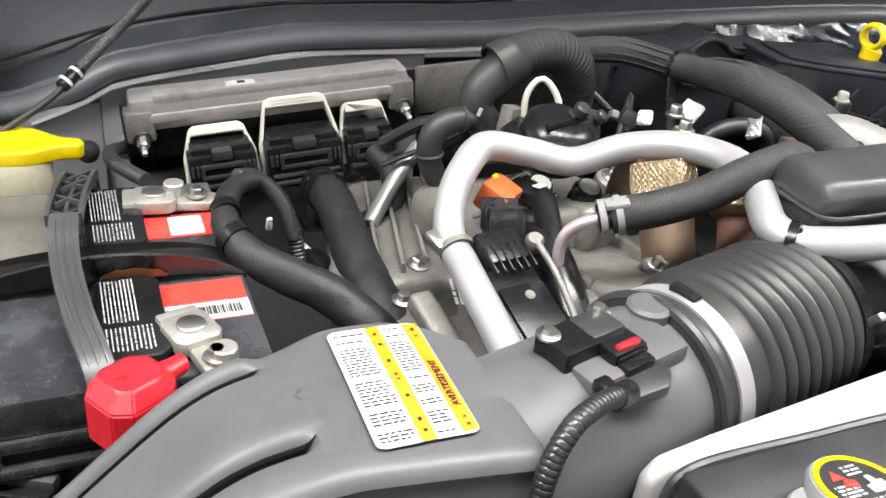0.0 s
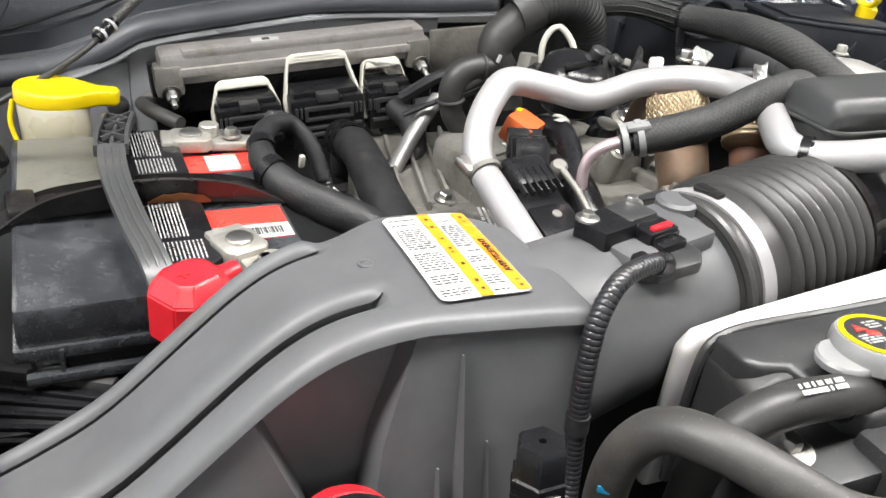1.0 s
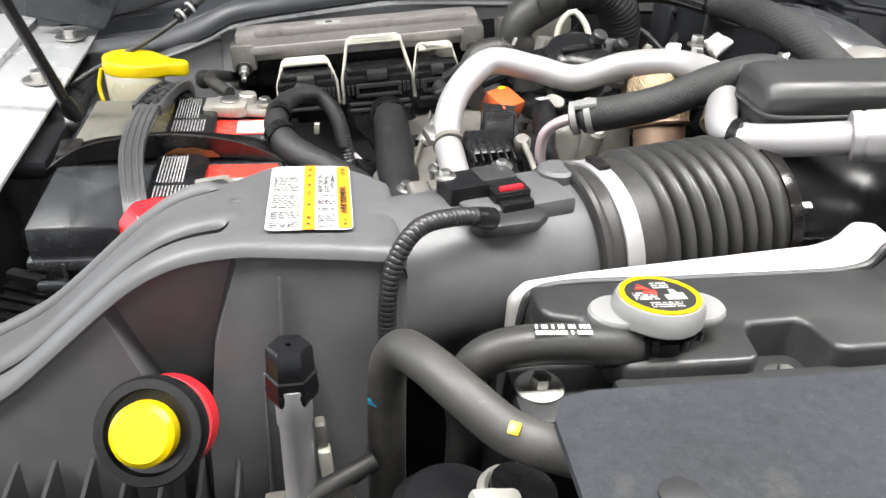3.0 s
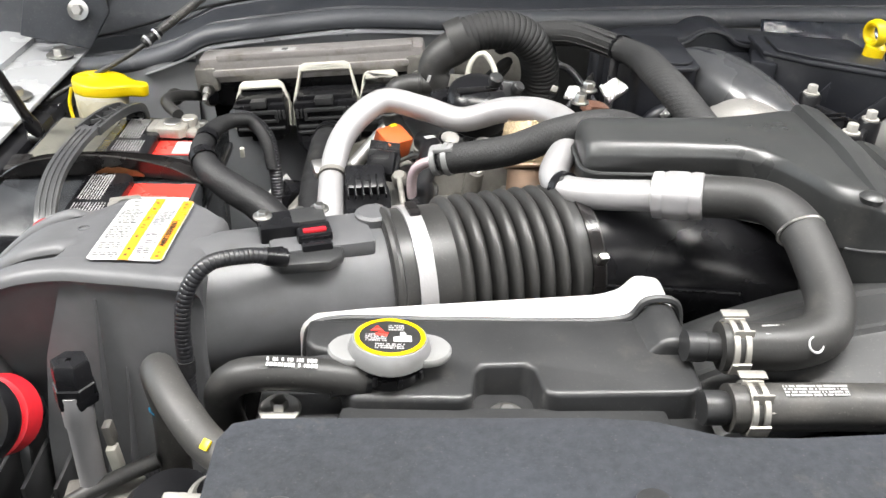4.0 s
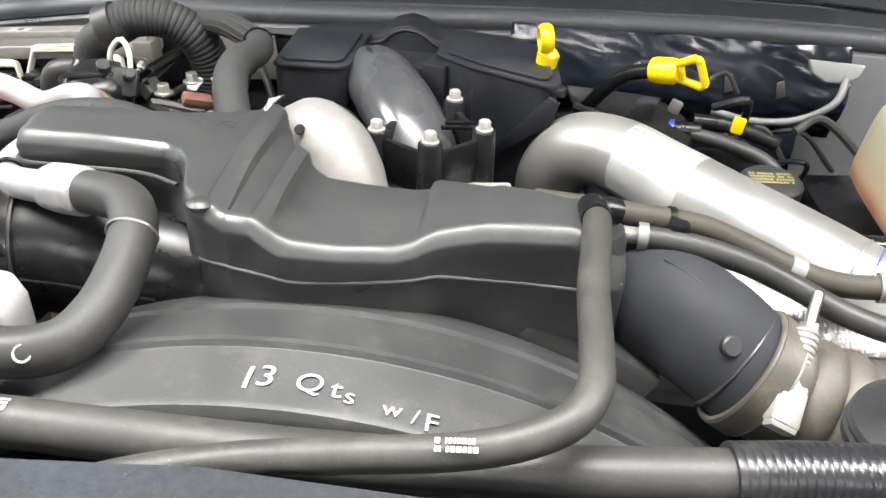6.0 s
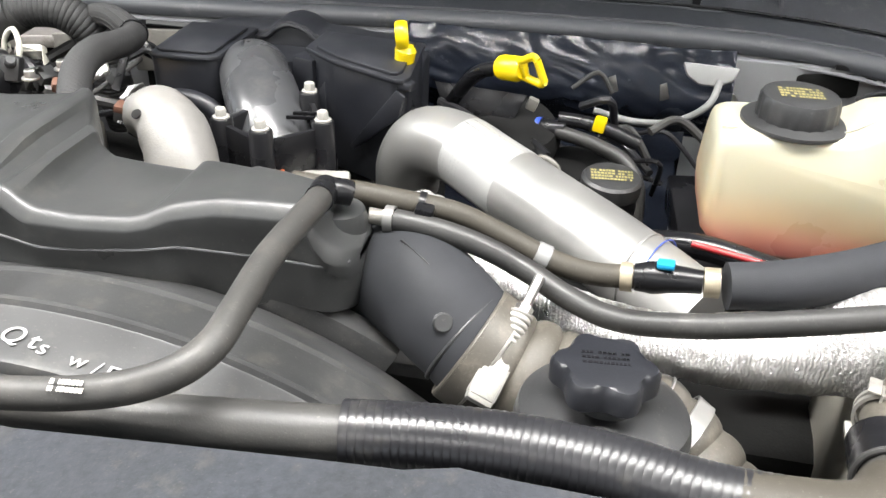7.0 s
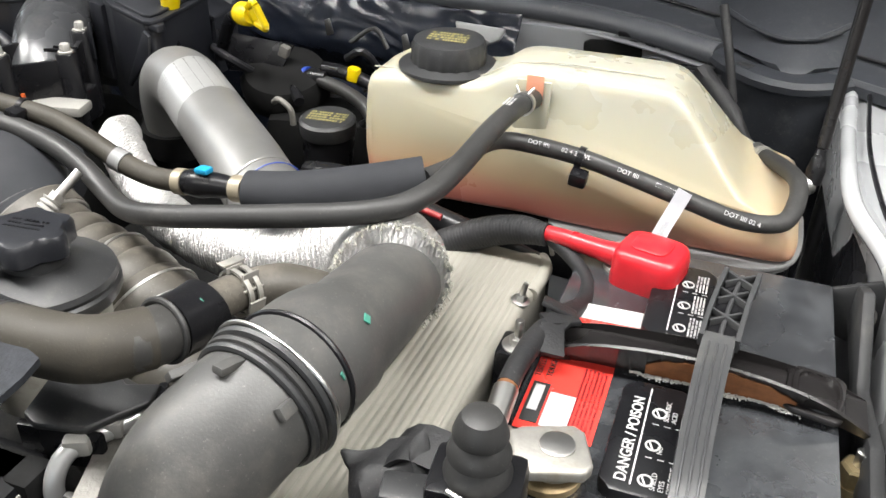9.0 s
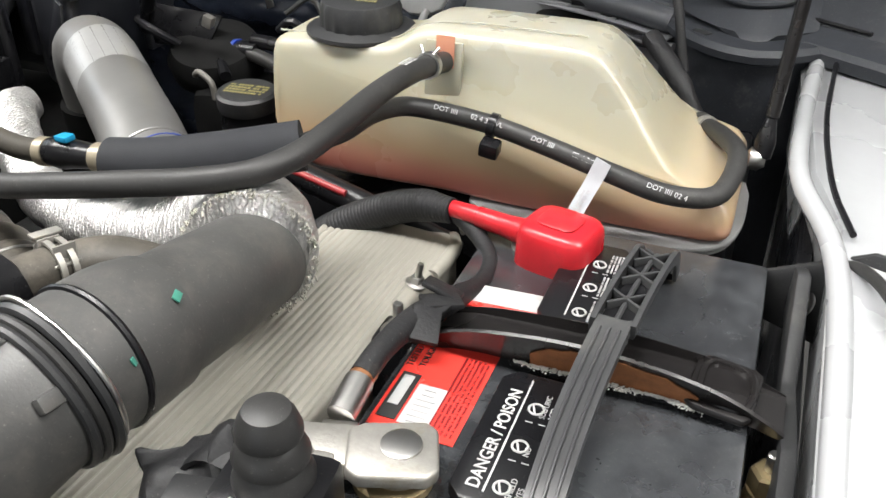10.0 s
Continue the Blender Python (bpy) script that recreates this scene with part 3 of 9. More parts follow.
part("dusty_pad", prism([(0.395, 1.167), (0.495, 1.175), (0.502, 1.112), (0.400, 1.104)], 0.008, frame_of((0, 0.948, 0), (1, 0, 0), (0, 0, 1)), bevel=0.003), CAST, fw, "dusty grey insulation pad")
part("right_panel", box((0.40, 0.014, 0.6), (1.36, 0.945, 0.910), bevel=0.004), BODY, fw)
part("slot", prism([(0.038 * max(-1, min(1, 1.25 * math.cos(a))), 0.016 * max(-1, min(1, 1.25 * math.sin(a)))) for a in (2 * math.pi * k / 28 for k in range(28))], 0.004, frame_of((1.370, 0.9385, 1.187), (1, 0, 0.1), (0, 0, 1)), bevel=0.001), SHADE_BLACK, fw, "dark oblong hole in the panel")
part("panel_clip", box((0.018, 0.006, 0.007), (1.383, 0.936, 1.213), bevel=0.002), DARK, fw)
for x, z in ((1.255, 1.155), (1.43, 1.165), (1.50, 1.15)):
    part("bolt", bolt((x, 0.937, z), (0, -1, 0), 0.005, 0.005), ZINC, fw)
part("hole", lathe([(0.006, 0), (0.006, 0.002), (0.003, 0.0022)], (0.062, 0.944, 1.112), (0, -1, 0), 16), DARK, fw)

# shiny black insulation quilt across the middle of the firewall
def quilt(x0, x1, z0, z1, y, name, seed):
    bm = bmesh.new()
    nx, nz = 90, 40
    g = []
    for i in range(nx + 1):
        col = []
        for j in range(nz + 1):
            x, z = x0 + (x1 - x0) * i / nx, z0 + (z1 - z0) * j / nz
            w = noise.noise((x * 9 + seed, z * 22, 0)) * 0.012 + abs(noise.noise((x * 22 + z * 30, z * 34 + seed, 3))) * 0.007
            col.append(bm.verts.new((x, y - 0.03 * math.sin(math.pi * j / nz) - w, z)))
        g.append(col)
    for i in range(nx):
        for j in range(nz):
            bm.faces.new((g[i][j], g[i + 1][j], g[i + 1][j + 1], g[i][j + 1]))
    bmesh.ops.solidify(bm, geom=bm.faces, thickness=0.004)
    return solo(name, bm, INSUL, "shiny wrinkled black insulation blanket on the firewall", "insulation", kind="structure", sharp=60)


quilt(0.82, 1.25, 1.10, 1.224, 0.925, "insulation_blanket", 2.0)
quilt(0.60, 1.20, 0.80, 1.12, 0.90, "insulation_blanket", 5.0)
ib = thing("insulation_clips", (1.05, 0.86, 1.17), "bright metal clips holding the insulation blanket", "clip")
for x, z in ((0.985, 1.185), (1.10, 1.178), (1.165, 1.175)):
    part("clip", prism([(-0.006, -0.012), (0.006, -0.010), (0.004, 0.012), (-0.005, 0.010)], 0.003, frame_of((x, 0.888, z), (1, 0, 0.2), (0, 0, 1)), bevel=0.001), ZINC, ib)
wb = thing("washer_nozzle_bracket", (1.213, 0.87, 1.20), "white plastic hose bracket under the cowl edge", "bracket")
part("plate", prism([(-0.034, 0.006), (0.034, 0.004), (0.028, -0.012), (0.010, -0.020), (-0.012, -0.020), (-0.028, -0.010)], 0.008, frame_of((1.213, 0.86, 1.218), (0.75, 0, 0), (0, 0.5, 1)), bevel=0.003), GREY_PL, wb)
part("hose", sweep([(1.225, 0.845, 1.21), (1.215, 0.83, 1.185), (1.18, 0.84, 1.155), (1.13, 0.85, 1.145), (1.08, 0.86, 1.15)], 0.0045, 10), GREY_PL, wb)

# inner aprons and fenders
apl = thing("inner_fender", (-0.17, 0.5, 0.6), "dark inner fender apron beside the battery", "inner fender", "inner fenders", "structure")
part("apron", prism([(-0.1, 0.6), (1.0, 0.6), (1.0, 1.11), (0.70, 1.125), (0.45, 1.06), (0.1, 1.0), (-0.1, 0.98)], 0.012, frame_of((-0.165, 0, 0), (0, 1, 0), (0, 0, 1)), bevel=0.003), DARK, apl)
part("shelf", box((0.06, 0.34, 0.02), (-0.135, 0.77, 1.115), (0, 0, 0), 0.006), DARK, apl)
fl = thing("fender", (-0.3, 0.4, 0.7), "glossy white painted front fender", "fender", "front fenders", "structure")
part("skin", loft([[(-0.55, y, 0.7), (-0.55, y, 1.02), (-0.50, y, 1.10), (-0.38, y, 1.145), (-0.24, y, 1.155), (-0.20, y, 1.150), (-0.195, y, 1.12), (-0.21, y, 1.115), (-0.26, y, 1.12), (-0.40, y, 1.10), (-0.5, y, 1.0), (-0.53, y, 0.7)] for y in (-0.35, 0.0, 0.4, 0.8, 1.1, 1.5)]), WHITE_PAINT, fl)
part("flange", box((0.085, 1.0, 0.006), (-0.165, 0.55, 1.138), (0, 4, 0), 0.002), WHITE_PAINT, fl, "white painted fender flange")
for y in (0.35, 0.775, 0.93):
    part("bolt", bolt((-0.148, y, 1.142), (0, 0, 1), 0.009, 0.010, 0.018), ZINC, fl)
hb = thing("hood_hinge", (-0.14, 1.0, 1.16), "grey painted steel hood hinge bracket", "hinge")
part("arm", prism([(0, 0), (0.09, -0.02), (0.12, 0.03), (0.10, 0.13), (0.06, 0.16), (0.02, 0.10)], 0.006, frame_of((-0.20, 0.94, 1.165), (1, 0.15, 0), (0, 0.35, 1)), bevel=0.003), COWL, hb)
part("bolt", bolt((-0.12, 0.95, 1.20), (0, -1, 0.3), 0.008, 0.008, 0.014), ZINC, hb)

apr = thing("inner_fender", (1.70, 0.5, 0.6), "dark inner fender apron beside the battery", "inner fender", "inner fenders", "structure")
part("apron", prism([(-0.15, 0.6), (1.0, 0.6), (1.0, 1.17), (0.62, 1.17), (0.5, 1.145), (-0.15, 1.13)], 0.012, frame_of((1.655, 0, 0), (0, 1, 0), (0, 0, 1)), bevel=0.003), DARK, apr)
part("gusset", prism([(0, 0), (0.10, 0.055), (0.115, 0.055), (0.115, -0.03), (0.0, -0.012)], 0.006, frame_of((1.60, 0.50, 1.145), (1, -0.25, 0), (0, 0.1, 1)), bevel=0.0015), PLASTIC, apr)
part("rail", prism([(0.10, -0.02), (0.5, 0.0), (0.5, 0.030), (0.46, 0.045), (0.38, 0.012), (0.30, 0.030), (0.12, 0.0)], 0.010, frame_of((1.652, 0.0, 1.14), (0, 1, 0), (0, 0, 1)), bevel=0.003), PLASTIC, apr)
fr = thing("fender", (1.85, 0.4, 0.7), "glossy silver-white painted front fender", "fender", "front fenders", "structure")
part("skin", loft([[(1.678 + dx, y, 1.10), (1.673 + dx, y, 1.185 + dz), (1.679 + dx, y, 1.193 + dz), (1.713 + dx, y, 1.190 + dz), (1.80, y, 1.195), (2.0, y, 1.16), (2.1, y, 1.06), (2.12, y, 0.7), (2.08, y, 0.7), (1.98, y, 1.1), (1.723 + dx, y, 1.12)] for y, dx, dz in ((-0.35, -0.02, -0.01), (0.0, -0.012, -0.004), (0.3, -0.006, 0), (0.52, 0.0, 0.0), (0.60, -0.02, 0.003), (0.80, -0.03, 0.004), (0.90, -0.035, 0.005), (0.93, -0.03, 0.0))]), WHITE_PAINT, fr)
part("lip", sweep([(1.672, -0.2, 1.175), (1.674, 0.2, 1.185), (1.677, 0.44, 1.190), (1.670, 0.50, 1.193), (1.648, 0.58, 1.196), (1.646, 0.70, 1.197), (1.654, 0.86, 1.198)], 0.008, 10, 0.02), WHITE_PAINT, fr)
part("panel_groove", sweep([(1.684, 0.50, 1.199), (1.672, 0.55, 1.202), (1.667, 0.60, 1.203), (1.664, 0.70, 1.204), (1.672, 0.86, 1.205)], 0.0025, 8, 0.02), DARK, fr)
for p in ((1.735, 0.845, 1.196), (1.765, 0.56, 1.197)):
    part("bolt", bolt(p, (0, 0, 1), 0.008, 0.008, 0.017), WHITE_PAINT, fr)
hr = thing("hood_hinge", (1.75, 1.0, 1.2), "white painted steel hood hinge bracket with bolts", "hinge")
part("plate", box((0.10, 0.12, 0.006), (1.72, 0.98, 1.215), (12, 0, -15), 0.003), WHITE_PAINT, hr)
part("bolt", bolt((1.70, 0.95, 1.214), (0, -0.2, 1), 0.008, 0.009, 0.014), WHITE_PAINT, hr)
part("bolt", bolt((1.715, 0.995, 1.222), (0, -0.2, 1), 0.008, 0.009, 0.014), WHITE_PAINT, hr)
# dark plastic corner behind the degas tank
crn = thing("cowl_end_cover", (1.58, 0.86, 1.0), "dark grey moulded plastic cowl end cover", "cover")
arc = [(1.470, 0.97), (1.484, 0.935), (1.498, 0.905), (1.513, 0.880), (1.530, 0.858), (1.548, 0.841), (1.568, 0.830), (1.590, 0.826), (1.610, 0.832), (1.630, 0.846), (1.650, 0.864)]
loops = []
for k, (x, y) in enumerate(arc):
    a, b = Vector(arc[max(0, k - 1)]), Vector(arc[min(len(arc) - 1, k + 1)])
    t = (b - a).normalized()
    n = Vector((t.y, -t.x))
    loops.append([(x, y, 0.93), (x - n.x * 0.004, y - n.y * 0.004, 1.19), (x, y, 1.2), (x + n.x * 0.007, y + n.y * 0.007, 1.2035), (x + n.x * 0.008, y + n.y * 0.008, 1.211), (x + n.x * 0.002, y + n.y * 0.002, 1.2165), (x - 0.1 * n.x * 0.2, y + 0.028, 1.2165), (x, y + 0.034, 1.222), (x, y + 0.12, 1.262), (x, y + 0.20, 1.285), (x, y + 0.22, 0.93)])
part("wall", loft(loops), COWL, crn, sharp=40)
part("fold", sweep([(1.500, 0.96, 1.252), (1.535, 0.918, 1.247), (1.572, 0.898, 1.243), (1.61, 0.906, 1.246), (1.642, 0.93, 1.258)], 0.004, 8), COWL, crn)
part("scuffed_clip", box((0.02, 0.012, 0.008), (1.535, 0.866, 1.214), (0, 0, -40), 0.002), PLASTIC, crn)

# slim black gas struts that hold the hood
def strut(lo, hi, name_label, tube_r=0.006, rod=None):
    s = thing("gas_strut", lo, name_label, "gas strut", "hood struts")
    lo, hi = Vector(lo), Vector(hi)
    part("cylinder", sweep([lo.lerp(hi, 0.08), hi], tube_r, 14, 0.05), BLACK_STEEL, s)
    part("end_fitting", lathe([(0.004, 0), (0.008, 0.002), (0.009, 0.016), (0.006, 0.03), (0.0045, 0.036)], lo, hi - lo, 14), DARK, s)
    part("ball_stud", lathe([(0.006, -0.012), (0.010, -0.009), (0.010, -0.002), (0.006, 0.004)], lo, (1, 0, 0), 12), ZINC, s)


strut((-0.098, 0.70, 1.125), (-0.175, 0.62, 1.42), "slim black gas strut holding the hood, on the inner fender")
strut((1.617, 0.655, 1.175), (1.640, 0.80, 1.62), "slim black gas strut holding the hood, on the inner fender")
# washer hose that rises to the hood from the cowl
wh = thing("washer_hose", (-0.1, 0.8, 1.14), "ribbed grey washer hose with white bands, beside the cowl", "hose")
part("lower_hose", sweep([(-0.14, 0.80, 1.115), (-0.105, 0.805, 1.138), (-0.055, 0.815, 1.163), (-0.02, 0.832, 1.181), (0.0, 0.846, 1.193)], 0.0032, 10), RUBBER, wh)
part("connector", sweep([(-0.006, 0.841, 1.191), (0.012, 0.856, 1.203)], 0.0065, 12), DARK, wh)
part("white_band", band((-0.002, 0.845, 1.194), (0.018, 0.015, 0.012), 0.0066, 0.003), WHITE, wh)
part("white_band", band((0.008, 0.853, 1.200), (0.018, 0.015, 0.012), 0.0066, 0.003), WHITE, wh)
part("upper_hose", sweep([(0.010, 0.855, 1.202), (0.045, 0.89, 1.225), (0.10, 0.95, 1.262), (0.17, 1.03, 1.32)], 0.0055, 10, ring=(0.004, 0.0006)), RUBBER_DUSTY, wh)


# the raised hood leans over the back of the bay
hd = thing("hood", (0.76, 1.2, 1.28), "raised hood seen from below, plain pale inner panel", "hood", kind="structure")
part("inner_panel", loft([[(x, 1.22, 1.30), (x, 1.02, 1.64), (x, 0.66, 2.13), (x, 0.42, 2.40), (x, 0.45, 2.44), (x, 0.70, 2.17), (x, 1.07, 1.67), (x, 1.26, 1.32)] for x in (-0.30, 0.2, 0.76, 1.3, 1.84)]), WHITE_PAINT, hd)


# ---------- batteries ----------
def battery(x0, x1, y0, y1, top, marks, label, sgn):
    """A starter battery whose terminals sit along one long side; sgn: +1 where that side faces +x."""
    b = thing("battery", ((x0 + x1) / 2, (y0 + y1) / 2, top - 0.19), label, "battery", "starter batteries")
    cx, cy = (x0 + x1) / 2, (y0 + y1) / 2
    w, l = x1 - x0, y1 - y0
    part("case", box((w - 0.012, l - 0.012, 0.16), (cx, cy, top - 0.112), bevel=0.006), BATTERY, b)
    part("lid", box((w, l, 0.030), (cx, cy, top - 0.0150), bevel=0.004), BATTERY, b)
    part("rim", box((w + 0.006, l + 0.006, 0.010), (cx, cy, top - 0.034), bevel=0.003), BATTERY, b)
    edge = x1 if sgn > 0 else x0
    for y in (y1 - 0.285 if sgn > 0 else y0 + 0.04, y1 - 0.04):
        part("terminal_post", lathe([(0.014, 0), (0.0135, 0.003), (0.010, 0.004), (0.009, 0.020), (0.008, 0.021)], (edge - sgn * 0.036, y, top), n=24), LEAD, b)
    # raised vent covers that carry the warnings
    for yc, sy in marks:
        m = frame_of((cx + sgn * 0.012, yc, top + 0.0), (0, sgn, 0), (-sgn, 0, 0))
        hw, hl = 0.0235, 0.051
        part("vent_cover", prism([(-hl, -hw + 0.008), (-hl + 0.008, -hw), (hl - 0.008, -hw), (hl, -hw + 0.008), (hl, hw - 0.008), (hl - 0.008, hw), (-hl + 0.008, hw), (-hl, hw - 0.008)], 0.011, m, bevel=0.0025), DARK, b, "black vent cover with warning print")
    return b, cx, cy


bl, blx, bly = battery(-0.090, 0.112, 0.460, 0.745, 1.130, ((0.525, 1), (0.672, 1)), "dusty black starter battery with red and white labels", 1)
br, brx, bry = battery(1.434, 1.636, 0.165, 0.490, 1.168, ((0.248, 1), (0.405, 1)), "black starter battery with red and white labels, dirty, in its tray", -1)
part("front_ledge", box((0.196, 0.012, 0.007), (0.011, 0.459, 1.078), bevel=0.002), BATTERY, bl)
part("grip_slot", box((0.085, 0.006, 0.016), (-0.020, 0.4625, 1.091), bevel=0.002), SHADE_BLACK, bl)
for gx in (-0.064, 0.024, 0.066):
    part("grip_web", box((0.003, 0.010, 0.018), (gx, 0.4600, 1.090), bevel=0.0008), BATTERY, bl)
solo("battery_tray", box((0.26, 0.36, 0.05), (0.02, 0.59, 0.925), bevel=0.008), DARK, "black plastic battery tray", "battery tray", "battery trays")
solo("battery_tray", box((0.26, 0.40, 0.05), (1.535, 0.33, 0.962), bevel=0.008), DARK, "black plastic battery tray", "battery tray", "battery trays")


def battery_print(b, cx, top, yc, sgn, title, seed):
    m = frame_of((cx + sgn * 0.012, yc, top + 0.0113), (0, -sgn, 0), (sgn, 0, 0)) if sgn > 0 else frame_of((cx + sgn * 0.012, yc, top + 0.0113), (0, 1, 0), (-1, 0, 0))
    if title:
        words(title, m @ Matrix.Translation((-0.043, 0.0080, 0)), 0.0098, PRINT, b, stretch=0.92, bold=0.00012)
    if sgn > 0:
        part("print", bars(m, -0.044, -0.018, 0.010, 0.006, 9, seed, 0, 0.36), PRINT, b)
        part("print", bars(m, 0.016, -0.018, 0.044, 0.014, 11, seed + 5, 0, 0.34), PRINT, b)
        return
    part("print", sheet(m, -0.044, 0.0045, 0.044, 0.0055, 0), PRINT, b)
    for i, x in enumerate((-0.034, -0.004, 0.026)):
        part("pictogram", torus(m @ Vector((x - 0.004, -0.003, 0.0001)), m.to_3x3() @ Vector((0, 0, 1)), 0.0042, 0.0007, 20, 6), PRINT, b)
        part("pictogram", prism([(x - 0.007, -0.0035), (x - 0.001, -0.001), (x - 0.0015, 0.0), (x - 0.0075, -0.0025)], 0.0004, m, bevel=0), PRINT, b)
        if title:
            for k, w in enumerate((("SHIELD", "EYES", "EXPLOSIVE"), ("NO",), ("SULFURIC", "ACID"))[i]):
                words(w, m @ Matrix.Translation((x - 0.010, -0.0090 - 0.0047 * k, 0)), 0.0046, PRINT, b, stretch=0.95)
        else:
            part("print", bars(m, x - 0.012, -0.018, x + 0.012, -0.0085, 4, seed + i, 0, 0.6), PRINT, b)
    for x in (-0.019, 0.011):
        for k in range(3):
            part("divider", sheet(m, x - 0.0003, -0.018 + 0.007 * k, x + 0.0003, -0.014 + 0.007 * k, 0), PRINT, b)


battery_print(br, brx, 1.168, 0.248, -1, "DANGER / POISON", 3)
battery_print(br, brx, 1.168, 0.405, -1, "", 9)
ML = frame_of((1.479, 0.3735, 1.1705), (1, 0.06, 0), (-0.03, 1, 0))
part("code_label", sheet(ML, -0.027, -0.0075, 0.027, 0.0125, 0, 0.0006), LABEL, br, "white barcode label with a red edge")
part("code_edge", sheet(ML, -0.027, -0.0130, 0.027, -0.0075, 0, 0.0006), LABEL_R, br)
for k in range(16):
    part("code_bar", sheet(ML, -0.015 + 0.0019 * k, -0.002, -0.015 + 0.0019 * k + (0.0011 if k % 3 else 0.0005), 0.0085, 0.0007, 0.0002), GREYINK, br)
battery_print(bl, blx, 1.130, 0.525, 1, "", 21)
battery_print(bl, blx, 1.130, 0.672, 1, "", 33)
DUSTFILM = mat("dust_film", (0.092, 0.089, 0.074), 0.6, var=0.25, scale=25, bump=0.3, bscale=300, dirt=(0.055, 0.054, 0.048), dirt_at=0.56)
part("dust_film", prism([(-0.086, 0.622), (-0.020, 0.624), (-0.014, 0.735), (-0.030, 0.741), (-0.084, 0.740)], 0.0006, pose(0, 0, 1.1299), bevel=0), DUSTFILM, bl, "film of olive grey dust")
# labels
def battery_label(b, x0, y0, x1, y1, top, split, seed, flip):
    """Red label with white panels; x across the battery, y along it."""
    part("label", box((x1 - x0, y1 - y0, 0.0006), ((x0 + x1) / 2, (y0 + y1) / 2, top + 0.0003), bevel=0), LABEL_R, b, "red paper label")
    wx0, wx1, wy0, wy1 = split
    part("label_panel", box((wx1 - wx0, wy1 - wy0, 0.0004), ((wx0 + wx1) / 2, (wy0 + wy1) / 2, top + 0.0009), bevel=0), LABEL, b, "white label panel")
    bm = bmesh.new()
    rnd = random.Random(seed)
    y = wy0 + 0.003
    if flip:
        x = wx0 + 0.004
        while x < wx1 - 0.006:
            wd = rnd.choice((0.0006, 0.0010, 0.0016))
            box((wd, (wy1 - wy0) * 0.5, 0.0003), (x, (wy0 + wy1) / 2, top + 0.0013), bevel=0, bm=bm)
            x += wd + rnd.choice((0.0006, 0.0010))
    else:
        while y < wy1 - 0.003:
            box(((wx1 - wx0) * rnd.uniform(0.4, 0.85), 0.0010, 0.0003), ((wx0 + wx1) / 2, y, top + 0.0013), bevel=0, bm=bm)
            y += 0.0045
    part("print", bm, INK if flip else GREYINK, b)


battery_label(bl, 0.042, 0.520, 0.108, 0.572, 1.130, (0.042, 0.108, 0.520, 0.542), 1, True)
battery_label(bl, 0.040, 0.644, 0.108, 0.682, 1.130, (0.066, 0.094, 0.646, 0.678), 2, False)
battery_label(br, 1.439, 0.237, 1.490, 0.318, 1.168, (1.4545, 1.4720, 0.243, 0.277), 3, False)
part("brand_patch", box((0.0115, 0.040, 0.0005), (1.4472, 0.264, 1.1690), bevel=0), INK, br)
part("brand_stripe", box((0.0065, 0.026, 0.0004), (1.4468, 0.268, 1.1695), bevel=0), LABEL, br)
battery_label(br, 1.445, 0.340, 1.510, 0.386, 1.168, (1.447, 1.508, 0.362, 0.384), 4, True)
part("print", bars(frame_of((1.470, 0.240, 1.1688), (0, 1, 0), (-1, 0, 0)), 0.002, -0.018, 0.070, -0.001, 6, 5, 0), DARKRED, br)
words("TESTED", frame_of((1.444, 0.290, 1.1690), (0, 1, 0), (-1, 0, 0)), 0.006, INK, br)
words("TOUGH", frame_of((1.4515, 0.292, 1.1690), (0, 1, 0), (-1, 0, 0)), 0.006, INK, br)


def handle(pts, parent, label):
    """A strap with ribs; towards one end it opens into a braced frame."""
    line = spline(pts, 0.006)
    n = len(line)
    cut = int(n * 0.60)
    h = part("carry_handle", ribbon([tuple(p) for p, u, s in line[:cut:2]] + [tuple(line[cut][0])], lambda u: 0.0185 + 0.003 * u, 0.007, (1, 0, 0), 0.008), HANDLE, parent, label)
    for off in (-0.0055, 0.0, 0.0055):
        part("rib", sweep([p + Vector((off, 0, 0.0044)) for p, u, s in line[2:cut:4]], 0.0008, 6, 0.012), HANDLE, h)
    top = [p for p, u, s in line[cut - 1:]]
    part("web", ribbon([tuple(p + Vector((0, 0, -0.0035))) for p in top[::2]], 0.020, 0.002, (1, 0, 0), 0.008), DARK, h)
    for off in (-0.0118, 0.0118):
        part("rail", ribbon([tuple(p + Vector((off, 0, 0.0))) for p in top[::2]], 0.0034, 0.0095, (1, 0, 0), 0.008), HANDLE, h)
    for k in range(5):
        q = top[min(len(top) - 1, int(len(top) * (k + 0.2) / 5))]
        for turn in (38, -38):
            part("brace", box((0.026, 0.0022, 0.0065), q + Vector((0, 0, -0.0005)), (0, 0, turn), 0.0008), HANDLE, h)
    part("spine", sweep([p + Vector((0, 0, -0.001)) for p in top[::2]], 0.0018, 6, 0.008), HANDLE, h)
    return h


handle([(1.548, 0.158, 1.155), (1.549, 0.185, 1.183), (1.549, 0.24, 1.197), (1.552, 0.32, 1.201), (1.557, 0.38, 1.201), (1.563, 0.425, 1.198), (1.564, 0.445, 1.172)], br, "black ribbed plastic carry handle")
handle([(0.004, 0.436, 1.125), (0.0, 0.452, 1.150), (-0.010, 0.505, 1.163), (-0.015, 0.575, 1.165), (-0.012, 0.645, 1.163), (-0.002, 0.705, 1.158), (0.003, 0.738, 1.146), (0.004, 0.749, 1.120)], bl, "black ribbed plastic carry handle")


